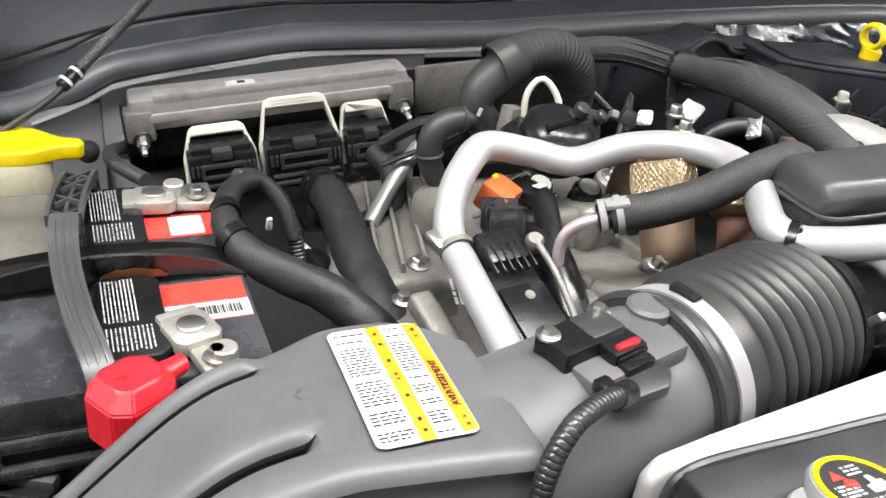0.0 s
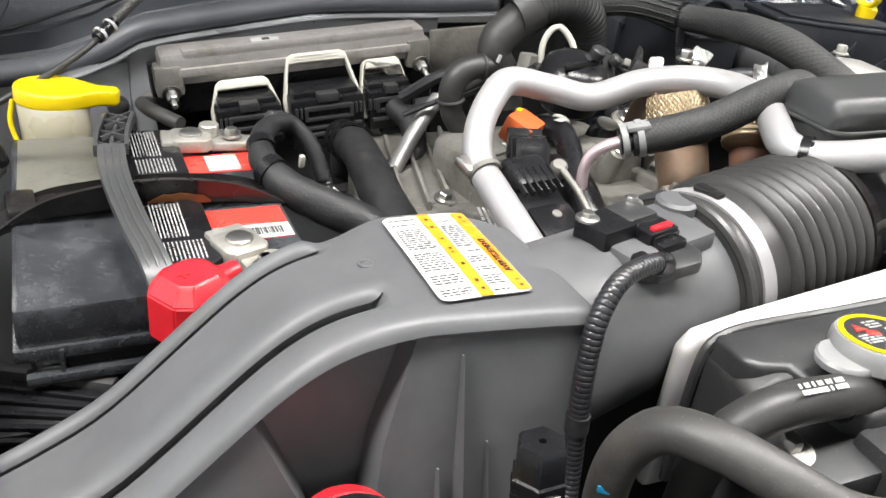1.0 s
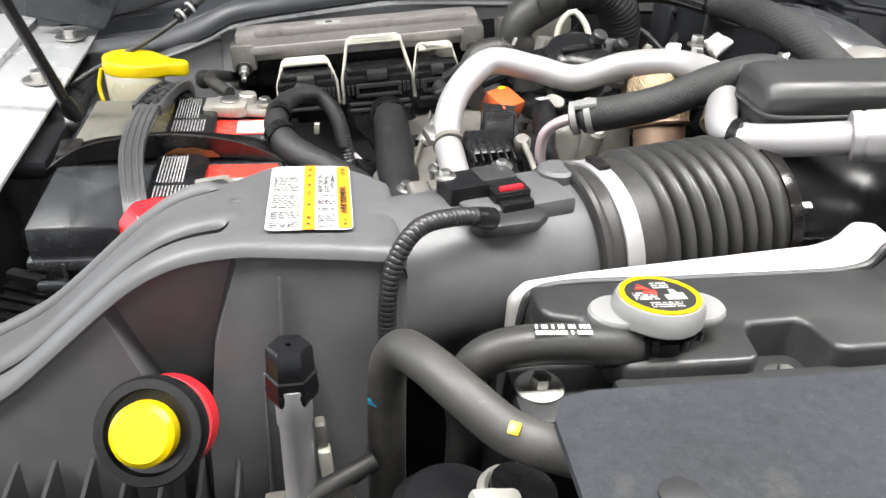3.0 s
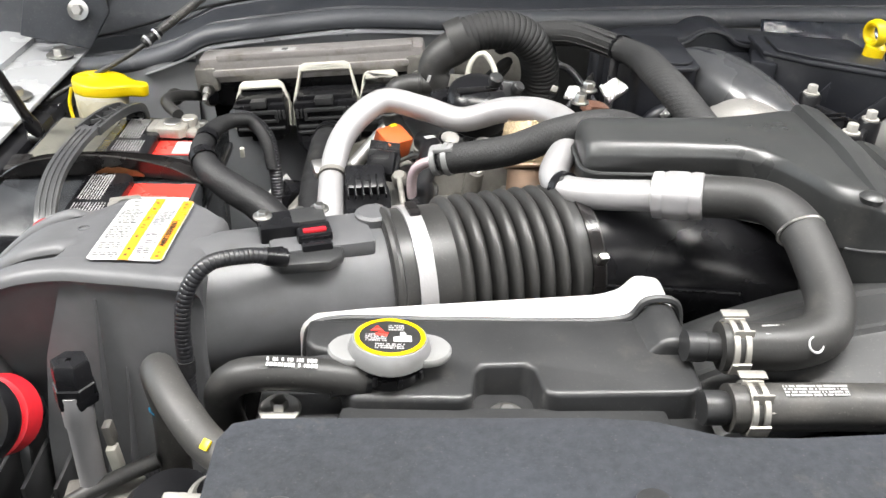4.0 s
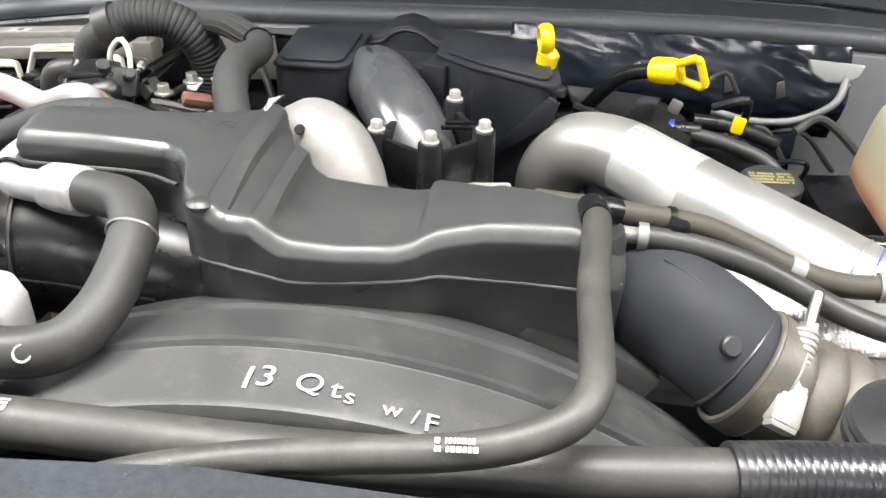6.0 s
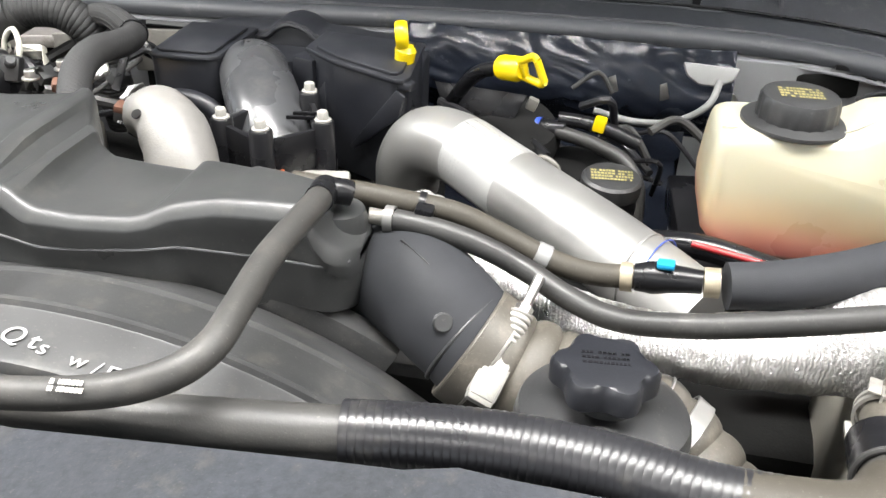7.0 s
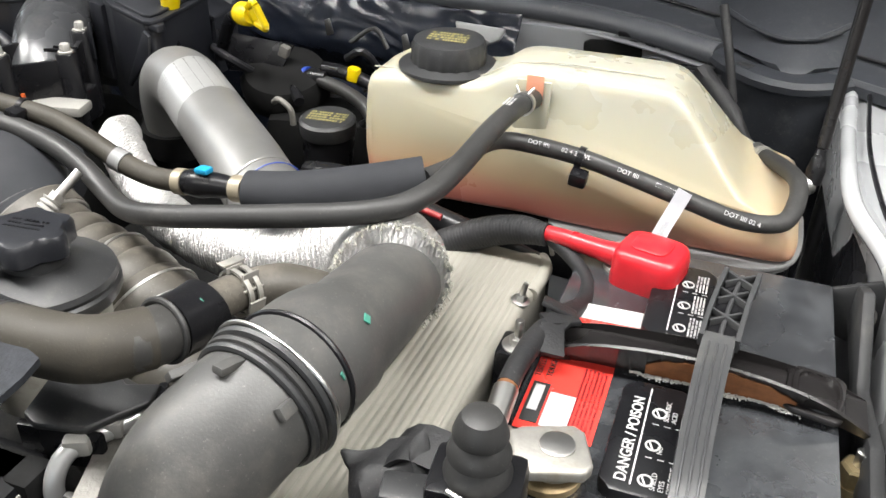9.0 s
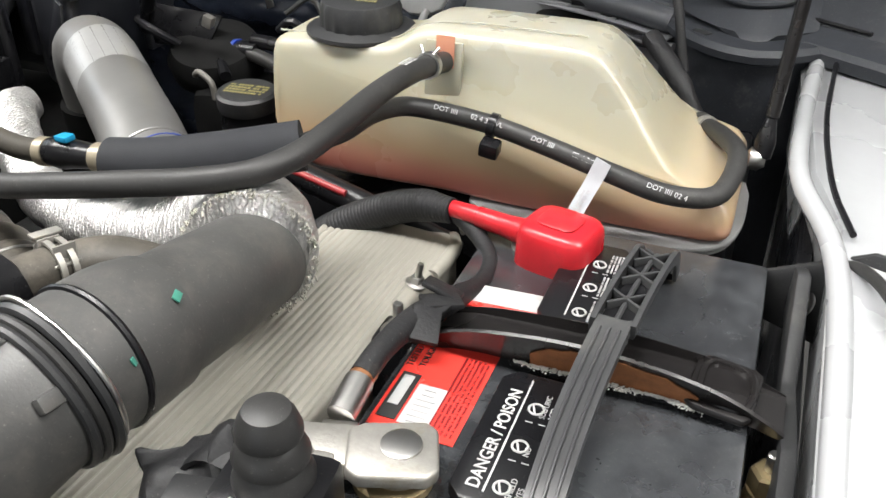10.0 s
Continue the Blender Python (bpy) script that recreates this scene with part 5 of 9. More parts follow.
ab = thing("air_filter_box", (0.05, 0.3, 0.95), "large dark grey moulded plastic air filter box", "air filter box")
def ab_section(x):
    zt = sum(ab_top(x + d) for d in (-0.008, 0, 0.008)) / 3
    yb = 0.366 - 0.05 * max(0, (x - 0.14) / 0.06) ** 2
    yf = 0.248 - 0.012 * max(0, (x - 0.1) / 0.1)
    k = 1 - ramp(0.082, 0.088, x)            # recessed panel
    b = 1 - ramp(0.066, 0.078, x)            # rolled bead along the back rim
    g = 1 - ramp(0.089, 0.096, x)            # ridge round the panel
    drop = 0.0165 - 0.0115 * ramp(0.078, 0.118, x)
    def lid(y):
        u = (y - yf) / (yb - yf)
        return zt - drop * u * (0.3 + 0.7 * u)
    hollow = ramp(0.0165, 0.0195, x) * ramp(0.0925, 0.0895, x)
    slant = (0.45 * ramp(-0.06, 0.015, x) if x < 0.015 else 0.45 - 0.75 * (x - 0.015) / 0.079 if x < 0.094 else -0.3 * ramp(0.125, 0.094, x))
    def pocket(z):
        """Depth of the hollow in the front wall."""
        return (0.012 + 0.16 * max(0, zt - 0.02 - max(z, 1.05))) * hollow * ramp(zt - 0.0065, zt - 0.0135, z)
    def lean(z):
        """The hollow's sides slope towards each other."""
        return x + slant * max(0, min(0.080, zt - 0.012 - z))
    P = []
    for z in (0.93, 0.99, 1.03, 1.06, 1.08, 1.10):
        z = min(z, zt - 0.075 + (z - 1.10) * 0.2)
        P.append((yf + 0.002 - 0.16 * (zt - 0.015 - max(z, 1.05)) + pocket(z), z))
    for d in (0.066, 0.054, 0.044, 0.034, 0.024, 0.016, 0.0115):
        P.append((yf + 0.002 - 0.16 * (d - 0.015) + pocket(zt - d), zt - d))
    P += [(yf, zt - 0.0075), (yf + 0.0012, zt - 0.0042), (yf + 0.0035, zt - 0.0018), (yf + 0.0070, zt - 0.0004), (yf + 0.011, zt), (yf + 0.016, zt)]
    # shallow panel that deepens towards the ridge behind it
    P += [(yf + 0.0195, lid(yf + 0.0195)), (yf + 0.0202, lid(yf + 0.0202) - 0.0014 * k), (yf + 0.0225, lid(yf + 0.0225) - 0.0016 * k)]
    y1 = 0.284 + 0.008 * ramp(0.0, -0.2, x)
    # the ridge and the bead along the back rim overhang dark slots
    for dy, under, dz, w in ((-0.0100, 0, -0.0030, k), (-0.0075, 0, -0.0046, k), (-0.0066, 0, -0.0110, k), (-0.0050, 0.0040, -0.0145, k), (-0.0030, 0.0075, -0.0140, k), (-0.0018, 0.0058, -0.0062, k), (-0.0008, 0, -0.0048, k), (0.0000, 0, -0.0030, k), (0.0018, 0, -0.0006, g), (0.0050, 0, 0.0010, g), (0.0090, 0, 0.0018, g), (0.0135, 0, 0.0018, g), (0.0200, 0, 0.0008, g)):
        P.append((y1 + dy + under * k, lid(y1 + dy) + dz * w))
    for dy, under, dz in ((-0.0260, 0, 0.0), (-0.0210, 0, -0.0004), (-0.0202, 0, -0.0030), (-0.0196, 0, -0.0100), (-0.0180, 0.0040, -0.0125), (-0.0168, 0.0075, -0.0115), (-0.0160, 0.0062, -0.0035), (-0.0152, 0, -0.0015), (-0.0142, 0, 0.0012), (-0.0112, 0, 0.0040), (-0.0080, 0, 0.0052), (-0.0050, 0, 0.0047)):
        P.append((yb + dy + under * b, lid(yb + dy) + dz * b))
    rim = lid(yb)
    P += [(yb - 0.0022, rim + 0.0024 * b - 0.001), (yb, rim - 0.003), (yb + 0.001, rim - 0.010), (yb - 0.002, rim - 0.016), (yb - 0.008, rim - 0.02), (yb - 0.008, 0.93)]
    return [(lean(z) if i < 13 else x, y, min(z, zt + 0.006)) for i, (y, z) in enumerate(P)]


ab_xs = [-0.30, -0.26, -0.22, -0.18] + [-0.16 + 0.01 * k for k in range(16)] + [0.003 * k for k in range(5)] + [0.0150, 0.0165, 0.018, 0.0195, 0.021] + [0.024 + 0.003 * k for k in range(22)] + [0.0885, 0.0895, 0.091, 0.0925, 0.094] + [0.097 + 0.003 * k for k in range(6)] + [0.118, 0.13, 0.145, 0.16, 0.172, 0.182]
loops = [ab_section(x) for x in ab_xs]
# the shoulder closes round towards the outlet
for x, dz in ((0.1855, -0.0015), (0.1880, -0.005), (0.1890, -0.010)):
    loops.append([(x, y, z + (dz if z > 1.15 else 0)) for _, y, z in ab_section(0.182)])
part("lid", loft(loops), AIRBOX, ab, sharp=42)
for x, z1, z0 in ((0.116, 1.211, 1.06), (0.132, 1.16, 1.06), (0.105, 1.15, 1.06)):
    part("fin", loft([[(x - 0.0008, 0.2462 - 0.16 * (1.214 - z1), z1), (x + 0.0008, 0.2462 - 0.16 * (1.214 - z1), z1), (x, 0.2440 - 0.16 * (1.214 - z1), z1)], [(x - 0.0022, 0.224, z0), (x + 0.0022, 0.224, z0), (x, 0.205, z0)]]), AIRBOX, ab)
part("mount_dimple", torus((0.090, 0.315, 1.2255), (0, 0.12, 1), 0.0042, 0.0008, 24, 6), AIRBOX, ab)
# lower ledge with ribs
part("ledge", box((0.30, 0.06, 0.008), (-0.05, 0.205, 1.045), bevel=0.003), PLASTIC, ab)
for i in range(9):
    part("ledge_rib", box((0.003, 0.05, 0.05), (-0.09 + 0.022 * i, 0.215, 1.065), bevel=0.001), PLASTIC, ab)
# outlet tube
AX0, AX1 = Vector((0.170, 0.288, 1.174)), Vector((0.460, 0.362, 1.178))
AXD = (AX1 - AX0).normalized()
def ax(s):
    """A point on the intake axis at a given x."""
    return AX0 + AXD * ((s - AX0.x) / AXD.x)
part("outlet_tube", sweep([ax(0.165), ax(0.19), ax(0.25), ax(0.30), ax(0.312)], [0.0550, 0.0548, 0.0545, 0.0535, 0.0535], 40, 0.012), AIRBOX, ab)
part("sensor_pad", mbox(frame_of(ax(0.262) + Vector((0, -0.006, 0.050)), AXD, (0, 1, 0)), (0.075, 0.046, 0.014), (0, 0, 0), 0.004), AIRBOX, ab)
part("latch_loop", lathe([(0.010, 0), (0.0135, 0.001), (0.0135, 0.009), (0.011, 0.011)], ax(0.300) + Vector((0.0, 0.008, 0.050)), (0, 0, 1), 20), AIRBOX, ab)
# caution label, laid on the lid
def on_lid(u, v, lift):
    """u runs along the lid's label (0..1 from the front edge), v across."""
    x = 0.1085 + 0.051 * v + 0.003 * u
    y = 0.260 + 0.095 * u
    sec = ab_section(x)
    for (_, ya, za), (_, yc, zc) in zip(sec[2:], sec[3:]):
        if ya <= y <= yc and za > 1.15:
            return Vector((x, y, za + (zc - za) * (y - ya) / max(1e-6, yc - ya) + lift))
    return Vector((x, y, 1.23 + lift))
def lid_patch(u0, u1, v0, v1, lift, nu=14, nv=4, rounded=False):
    bm = bmesh.new()
    def inset(u):
        e = min(u, 1 - u) / 0.045
        return 0.075 * (1 - math.sqrt(max(0, 1 - (1 - e) ** 2))) if rounded and e < 1 else 0
    g = [[bm.verts.new(on_lid(u0 + (u1 - u0) * i / nu, max(v0 + inset(i / nu), min(v1 - inset(i / nu), v0 + (v1 - v0) * j / nv)), lift)) for j in range(nv + 1)] for i in range(nu + 1)]
    for i in range(nu):
        for j in range(nv):
            bm.faces.new((g[i][j], g[i + 1][j], g[i + 1][j + 1], g[i][j + 1]))
    return bm
lab = part("caution_label", lid_patch(0, 1, 0, 1, 0.0022, 60, 10, True), LABEL, ab, "white caution label with two amber bars")
part("amber_bar", lid_patch(0.0, 0.995, 0.42, 0.56, 0.0027), LABEL_Y, lab)
part("amber_bar", lid_patch(0.02, 0.98, 0.83, 0.985, 0.0027), LABEL_Y, lab)
rnd = random.Random(4)
bmp, bmk = bmesh.new(), bmesh.new()
for v0, v1 in ((0.05, 0.38), (0.59, 0.80)):
    u = 0.04
    while u < 0.95:
        v = v0
        while v < v1 - 0.03:
            w = rnd.uniform(0.03, 0.09)
            join(bmp, lid_patch(u, u + 0.010, v, min(v1, v + w), 0.0026, 1, 1))
            v += w + 0.02
        u += 0.026 if rnd.random() < 0.8 else 0.07
part("small_print", bmp, INK, lab)
for vb in (0.49, 0.91):
    for u in ((0.06, 0.14, 0.33, 0.48, 0.52, 0.64, 0.80, 0.9) if vb < 0.7 else (0.05, 0.11, 0.84, 0.9)):
        join(bmk, lid_patch(u, u + rnd.uniform(0.012, 0.03), vb - 0.018, vb + 0.018, 0.0031, 1, 1))
part("bar_print", bmk, INK, lab)
A0, A1, A2 = on_lid(0.20, 0.935, 0.0036), on_lid(0.75, 0.935, 0.0036), on_lid(0.3, 0.86, 0.0036)
words("AVERTISSEMENT", frame_of(A0, A1 - A0, A2 - A0), 0.0055, INK, lab, stretch=0.95)

# ---------- mass air flow sensor ----------
mf = thing("air_flow_sensor", (0.262, 0.29, 1.225), "black air flow sensor with red lock tab on intake tube", "sensor")
MF = frame_of(ax(0.247) + Vector((0, -0.004, 0.0550)), AXD, (-0.2, 1, 0.0)) @ Matrix.Scale(0.84, 4)
part("body", mbox(MF, (0.034, 0.030, 0.018), (-0.016, 0.008, 0.004), 0.003), DARK, mf)
part("rear_body", mbox(MF, (0.030, 0.026, 0.020), (0.010, 0.010, 0.004), 0.003), PLASTIC, mf)
part("plug", mbox(MF, (0.030, 0.022, 0.016), (0.012, -0.010, 0.003), 0.003), DARK, mf)
for k in range(3):
    part("plug_rib", mbox(MF, (0.026, 0.0020, 0.010), (0.012, -0.022 - 0.003 * k, 0.004 - 0.003 * k), 0.0008), DARK, mf)
part("lock_tab", mbox(MF, (0.020, 0.0055, 0.0045), (0.012, -0.016, 0.0115), 0.0021), RED, mf, "bright red lock tab")
part("plug_mouth", mbox(MF, (0.026, 0.010, 0.012), (0.012, -0.026, 0.000), 0.002), DARK, mf)
part("shoulder", prism([(-0.030, -0.034), (-0.022, -0.046), (0.018, -0.050), (0.032, -0.040), (0.034, -0.022), (-0.026, -0.024)], 0.010, MF @ Matrix.Translation((0, 0, -0.010)), bevel=0.003), PLASTIC, mf)
part("wire_clip", mbox(MF, (0.012, 0.010, 0.008), (-0.022, -0.030, 0.002), 0.002), DARK, mf)
part("screw", bolt(MF @ Vector((-0.028, 0.016, 0.012)), (0, 0, 1), 0.0042, 0.004, 0.007), ZINC, mf)
part("screw", bolt(MF @ Vector((0.022, 0.020, 0.011)), (0, 0, 1), 0.0042, 0.004, 0.007), ZINC, mf)
ml = thing("sensor_loom", (0.176, 0.219, 1.05), "glossy black corrugated wiring loom running to the air flow sensor", "wiring loom")
part("loom", sweep([(0.238, 0.262, 1.236), (0.230, 0.257, 1.240), (0.218, 0.252, 1.243), (0.195, 0.241, 1.243), (0.182, 0.234, 1.228), (0.177, 0.229, 1.205), (0.1765, 0.225, 1.17), (0.176, 0.219, 1.13), (0.164, 0.203, 1.105), (0.138, 0.188, 1.098), (0.105, 0.178, 1.085), (0.08, 0.17, 1.06)], 0.0054, 16, ring=(0.0032, 0.0004)), LOOM, ml)
part("end_boot", sweep([(0.242, 0.264, 1.2345), (0.236, 0.2605, 1.2370), (0.229, 0.2565, 1.2403)], [0.0068, 0.0068, 0.0060], 16), DARK, ml)
part("tape_wrap", sweep([(0.1765, 0.2255, 1.176), (0.1765, 0.2245, 1.166)], 0.0064, 16), TAPE, ml)

# ---------- intake bellows and duct ----------
ib2 = thing("intake_bellows", (0.39, 0.33, 1.12), "black ribbed rubber intake bellows with a steel band clamp", "intake hose")
part("cuff", sweep([ax(0.306), ax(0.358)], 0.0575, 40, 0.01), RUBBER, ib2)
part("bellows", sweep([ax(0.353), ax(0.446)], 0.0585, 48, ring=(0.0128, 0.0120)), RUBBER, ib2)
part("rear_cuff", sweep([ax(0.444), ax(0.468)], 0.0575, 40, 0.01), RUBBER, ib2)
part("band_clamp", band(ax(0.330), AXD, 0.0578, 0.013, 0.0014, 56), ALU, ib2, "bright steel band clamp")
part("clamp_screw", mbox(frame_of(ax(0.330) + Vector((0, 0.006, 0.0605)), AXD, (0, 1, 0)), (0.009, 0.020, 0.005), (0, 0, -0.001), 0.002), BLACK_STEEL, ib2)
part("band_clamp", band(ax(0.461), AXD, 0.0580, 0.010, 0.0014, 56), BLACK_STEEL, ib2)
part("clamp_screw", box((0.008, 0.006, 0.016), ax(0.461) + Vector((0.014, -0.052, 0.030)), (35, 0, 10), 0.002), ZINC, ib2)
part("mould_ring", torus(ax(0.310), AXD, 0.0585, 0.004, 48, 8), RUBBER, ib2)
duct = thing("intake_duct", (0.56, 0.34, 1.1), "black plastic intake duct leading under the cover", "intake duct")
part("tube", sweep([ax(0.462), ax(0.49), (0.53, 0.372, 1.170), (0.58, 0.378, 1.155), (0.66, 0.38, 1.13)], [0.053, 0.054, 0.060, 0.066, 0.07], 36, 0.012), DARK, duct)
part("mould_line", sweep([(0.470, 0.309, 1.186), (0.53, 0.311, 1.182), (0.59, 0.311, 1.178)], 0.0012, 6), DARK, duct)

# ---------- coolant bottle with its dark cover ----------
cb = thing("coolant_bottle", (0.37, 0.2, 1.08), "white plastic coolant bottle with a black moulded cover and pressure cap", "coolant bottle")
bottle_bm = prism([(0.251, 1.085), (0.518, 1.085), (0.516, 1.200), (0.508, 1.216), (0.490, 1.218), (0.480, 1.206), (0.465, 1.202), (0.30, 1.200), (0.262, 1.198), (0.252, 1.188)], 0.036, frame_of((0, 0.278, 0), (1, 0, 0), (0, 0, 1)), bevel=0.005, seg=3)
for v in bottle_bm.verts:
    if v.co.y > 0.256:
        v.co.y += (0.252 + 0.026 * max(0, min(1, (v.co.x - 0.245) / 0.24))) - 0.278
part("bottle", bottle_bm, WHITE, cb, "milky white plastic bottle")
part("cover", prism([(0.2585, 1.10), (0.512, 1.10), (0.512, 1.208), (0.505, 1.222), (0.490, 1.222), (0.480, 1.208), (0.470, 1.206), (0.270, 1.203), (0.2595, 1.194)], 0.046, frame_of((0, 0.237, 0), (1, 0, 0), (0, 0, 1)), bevel=0.006, seg=3), PLASTIC, cb)
deck = prism([(0.2600, 0.232), (0.2600, 0.208), (0.266, 0.200), (0.281, 0.196), (0.287, 0.160), (0.293, 0.152), (0.360, 0.150), (0.366, 0.154), (0.3685, 0.176), (0.373, 0.1815), (0.401, 0.1815), (0.4055, 0.176), (0.408, 0.154), (0.414, 0.150), (0.498, 0.152), (0.507, 0.158), (0.511, 0.232)], 0.105, pose(0, 0, 1.102), bevel=0.0065, seg=3)
for v in deck.verts:
    if v.co.z > 1.15:
        v.co.z += 0.010 * (v.co.x - 0.27) + 0.05 * (0.232 - v.co.y) * ramp(0.34, 0.42, v.co.x)
part("deck", deck, PLASTIC, cb, sharp=50)
part("pocket_floor", box((0.044, 0.040, 0.05), (0.387, 0.168, 1.160), bevel=0.004), PLASTIC, cb)
part("shelf", box((0.066, 0.062, 0.030), (0.268, 0.164, 1.176), (0, 0, 0), 0.003), PLASTIC, cb)
part("cover_rim", sweep([(0.258, 0.2342, 1.10), (0.258, 0.2342, 1.185), (0.2615, 0.2342, 1.198), (0.272, 0.2342, 1.2035), (0.36, 0.2342, 1.2045), (0.468, 0.2342, 1.2065), (0.480, 0.2342, 1.2105), (0.488, 0.2342, 1.2230), (0.507, 0.2342, 1.2230), (0.5135, 0.2342, 1.207), (0.514, 0.2342, 1.16)], 0.0030, 8, 0.004), PLASTIC, cb)
part("front_step", box((0.066, 0.040, 0.072), (0.324, 0.134, 1.157), bevel=0.008), PLASTIC, cb)
part("front_step", box((0.100, 0.040, 0.072), (0.464, 0.134, 1.158), bevel=0.008), PLASTIC, cb)
part("front_sill", box((0.20, 0.040, 0.086), (0.385, 0.1345, 1.157), bevel=0.006), PLASTIC, cb)
part("outlet_boss", lathe([(0.0100, 0), (0.0100, 0.012), (0.0092, 0.013), (0.0092, 0.034)], (0.500, 0.185, 1.2235), (1, 0, -0.06), 24), PLASTIC, cb)
part("outlet_boss", lathe([(0.0105, 0), (0.0105, 0.012), (0.0098, 0.013), (0.0098, 0.034)], (0.500, 0.140, 1.212), (1, 0, 0), 24), PLASTIC, cb)
part("filler_neck", lathe([(0.019, 0), (0.019, 0.030), (0.022, 0.032)], (0.315, 0.176, 1.186), n=28), DARK, cb)
part("side_stub", lathe([(0.011, 0), (0.011, 0.02), (0.012, 0.024)], (0.304, 0.167, 1.208), (-1, -0.05, 0.1), 20), DARK, cb)
CAPN = Vector((0.02, 0.11, 1)).normalized()
CAP0 = Vector((0.315, 0.178, 1.2265))
capx = part("pressure_cap", lathe([(0.020, -0.0075), (0.0246, -0.0070), (0.0254, -0.0060), (0.0254, -0.0010), (0.0240, 0.0034), (0.0228, 0.0056)], CAP0, CAPN, 64, wave=(4, 0.0010, 0.0245)), GREY_PL, cb, "grey pressure cap with a yellow-ringed warning disc")
for s in (-1, 1):
    part("ear", loft([[CAP0 + Vector((s * (0.021 + 0.017 * math.cos(a) * k), 0.0145 * math.sin(a) * k, h)) for a in (2 * math.pi * j / 24 for j in range(24))] for k, h in ((0.86, -0.0065), (0.98, -0.0060), (1.0, -0.0050), (1.0, -0.0026), (0.93, -0.0012), (0.4, -0.0008))]), GREY_PL, capx)
for a in (250, 285, 320):
    part("tooth", box((0.003, 0.003, 0.006), CAP0 + Vector((0.0245 * math.cos(radians(a)), 0.0245 * math.sin(radians(a)), -0.0095)), (0, 0, a), 0.0008), DARK, capx)
MC = frame_of(CAP0 + CAPN * 0.0058, (1, 0, -0.02), (0, 1, -0.11))
part("yellow_ring", lathe([(0.0188, 0), (0.0215, 0), (0.0215, 0.0008), (0.0188, 0.0008)], MC.translation, CAPN, 48, hollow=True), YELLOW, capx)
part("warning_disc", lathe([(0.001, 0.0), (0.0189, 0.0), (0.0189, 0.0004), (0.001, 0.0004)], MC.translation, CAPN, 48), INK, capx)
part("red_triangle", prism([(-0.0120, 0.006), (-0.0040, 0.006), (-0.0080, 0.0125)], 0.0003, MC @ Matrix.Translation((0, 0, 0.0006)), bevel=0), LABEL_R, capx)
part("disc_print", bars(MC, -0.015, -0.006, -0.002, 0.003, 4, 8, 0.0006, 0.6), LABEL, capx)
part("disc_symbol", prism([(-0.0095, 0.0015), (-0.002, -0.001), (-0.001, 0.0035), (-0.006, 0.0055)], 0.0003, MC @ Matrix.Translation((0, 0, 0.0009)), bevel=0), LABEL_R, capx, "red and white warning pictogram")
part("disc_print", bars(MC, -0.001, 0.0065, 0.009, 0.014, 3, 11, 0.0006, 0.5), LABEL, capx)
part("disc_symbol", prism([(0.002, -0.006), (0.013, -0.006), (0.013, 0.001), (0.010, 0.001), (0.009, 0.005), (0.006, 0.005), (0.006, 0.0), (0.002, -0.001)], 0.0003, MC @ Matrix.Translation((0, 0, 0.0006)), bevel=0), LABEL, capx)
part("disc_print", bars(MC, -0.009, -0.0145, 0.009, -0.008, 3, 13, 0.0006, 0.5), LABEL, capx)
part("washer", lathe([(0.0125, 0), (0.0130, 0.001), (0.0130, 0.002), (0.0110, 0.003)], (0.249, 0.159, 1.1905), n=28), CAST_PALE, cb)
for p in ((0.249, 0.159, 1.1920), (0.388, 0.160, 1.185)):
    part("bolt", bolt(p, (0, -0.1, 1), 0.0055, 0.007, 0.0115), ZINC, cb)
def hose(name, pts, r, material, label, n=18, ring=None, category="hose", step=0.006):
    return solo(name, sweep(pts, r, n, step, ring), material, label, category)
h1 = hose("overflow_hose", [(0.300, 0.166, 1.209), (0.274, 0.164, 1.214), (0.247, 0.163, 1.2165), (0.225, 0.164, 1.2125), (0.214, 0.167, 1.200), (0.212, 0.172, 1.180), (0.216, 0.178, 1.15), (0.216, 0.18, 1.08)], 0.0108, RUBBER, "black rubber hose from the filler neck")
part("print", bars(frame_of((0.243, 0.1588, 1.2284), (1, 0.03, -0.08), (0, 1, 0.4)), 0, -0.003, 0.030, 0.004, 2, 17, 0.0, 0.7), PRINT, h1)
h2 = hose("looped_hose", [(0.345, 0.076, 1.214), (0.300, 0.077, 1.2130), (0.265, 0.083, 1.2115), (0.240, 0.093, 1.2110), (0.2195, 0.1055, 1.2125), (0.202, 0.124, 1.2190), (0.187, 0.147, 1.2215), (0.1775, 0.167, 1.2150), (0.1725, 0.181, 1.193), (0.1725, 0.1875, 1.165), (0.173, 0.184, 1.12), (0.173, 0.179, 1.08), (0.172, 0.176, 1.02)], 0.0106, RUBBER_DUSTY, "dusty rubber hose looping down behind the radiator")
part("paint_dot", box((0.0055, 0.006, 0.0016), (0.2191, 0.0983, 1.2212), (36, -6, -35), 0.0007), YELLOW, h2)
part("paint_dot", box((0.007, 0.0016, 0.004), (0.1648, 0.1808, 1.1696), (0, -4, -40), 0.0007), BLUE, h2)
ts = thing("thermostat_housing", (0.205, 0.10, 1.10), "black housing with a crusty silver clamp, below the hose", "housing")
part("housing", lathe([(0.03, 0), (0.032, 0.03), (0.030, 0.045), (0.022, 0.055)], (0.195, 0.105, 1.12), n=28), DARK, ts)
part("neck", lathe([(0.016, 0), (0.016, 0.026)], (0.222, 0.098, 1.160), (0.2, 0, 1), 20), DARK, ts)
part("clamp", torus((0.224, 0.098, 1.180), (0.2, 0, 1), 0.0165, 0.0028, 28, 8), CAST_PALE, ts)
part("clamp_ear", box((0.010, 0.010, 0.045), (0.203, 0.085, 1.178), (10, 20, 0), 0.003), CAST_PALE, ts)
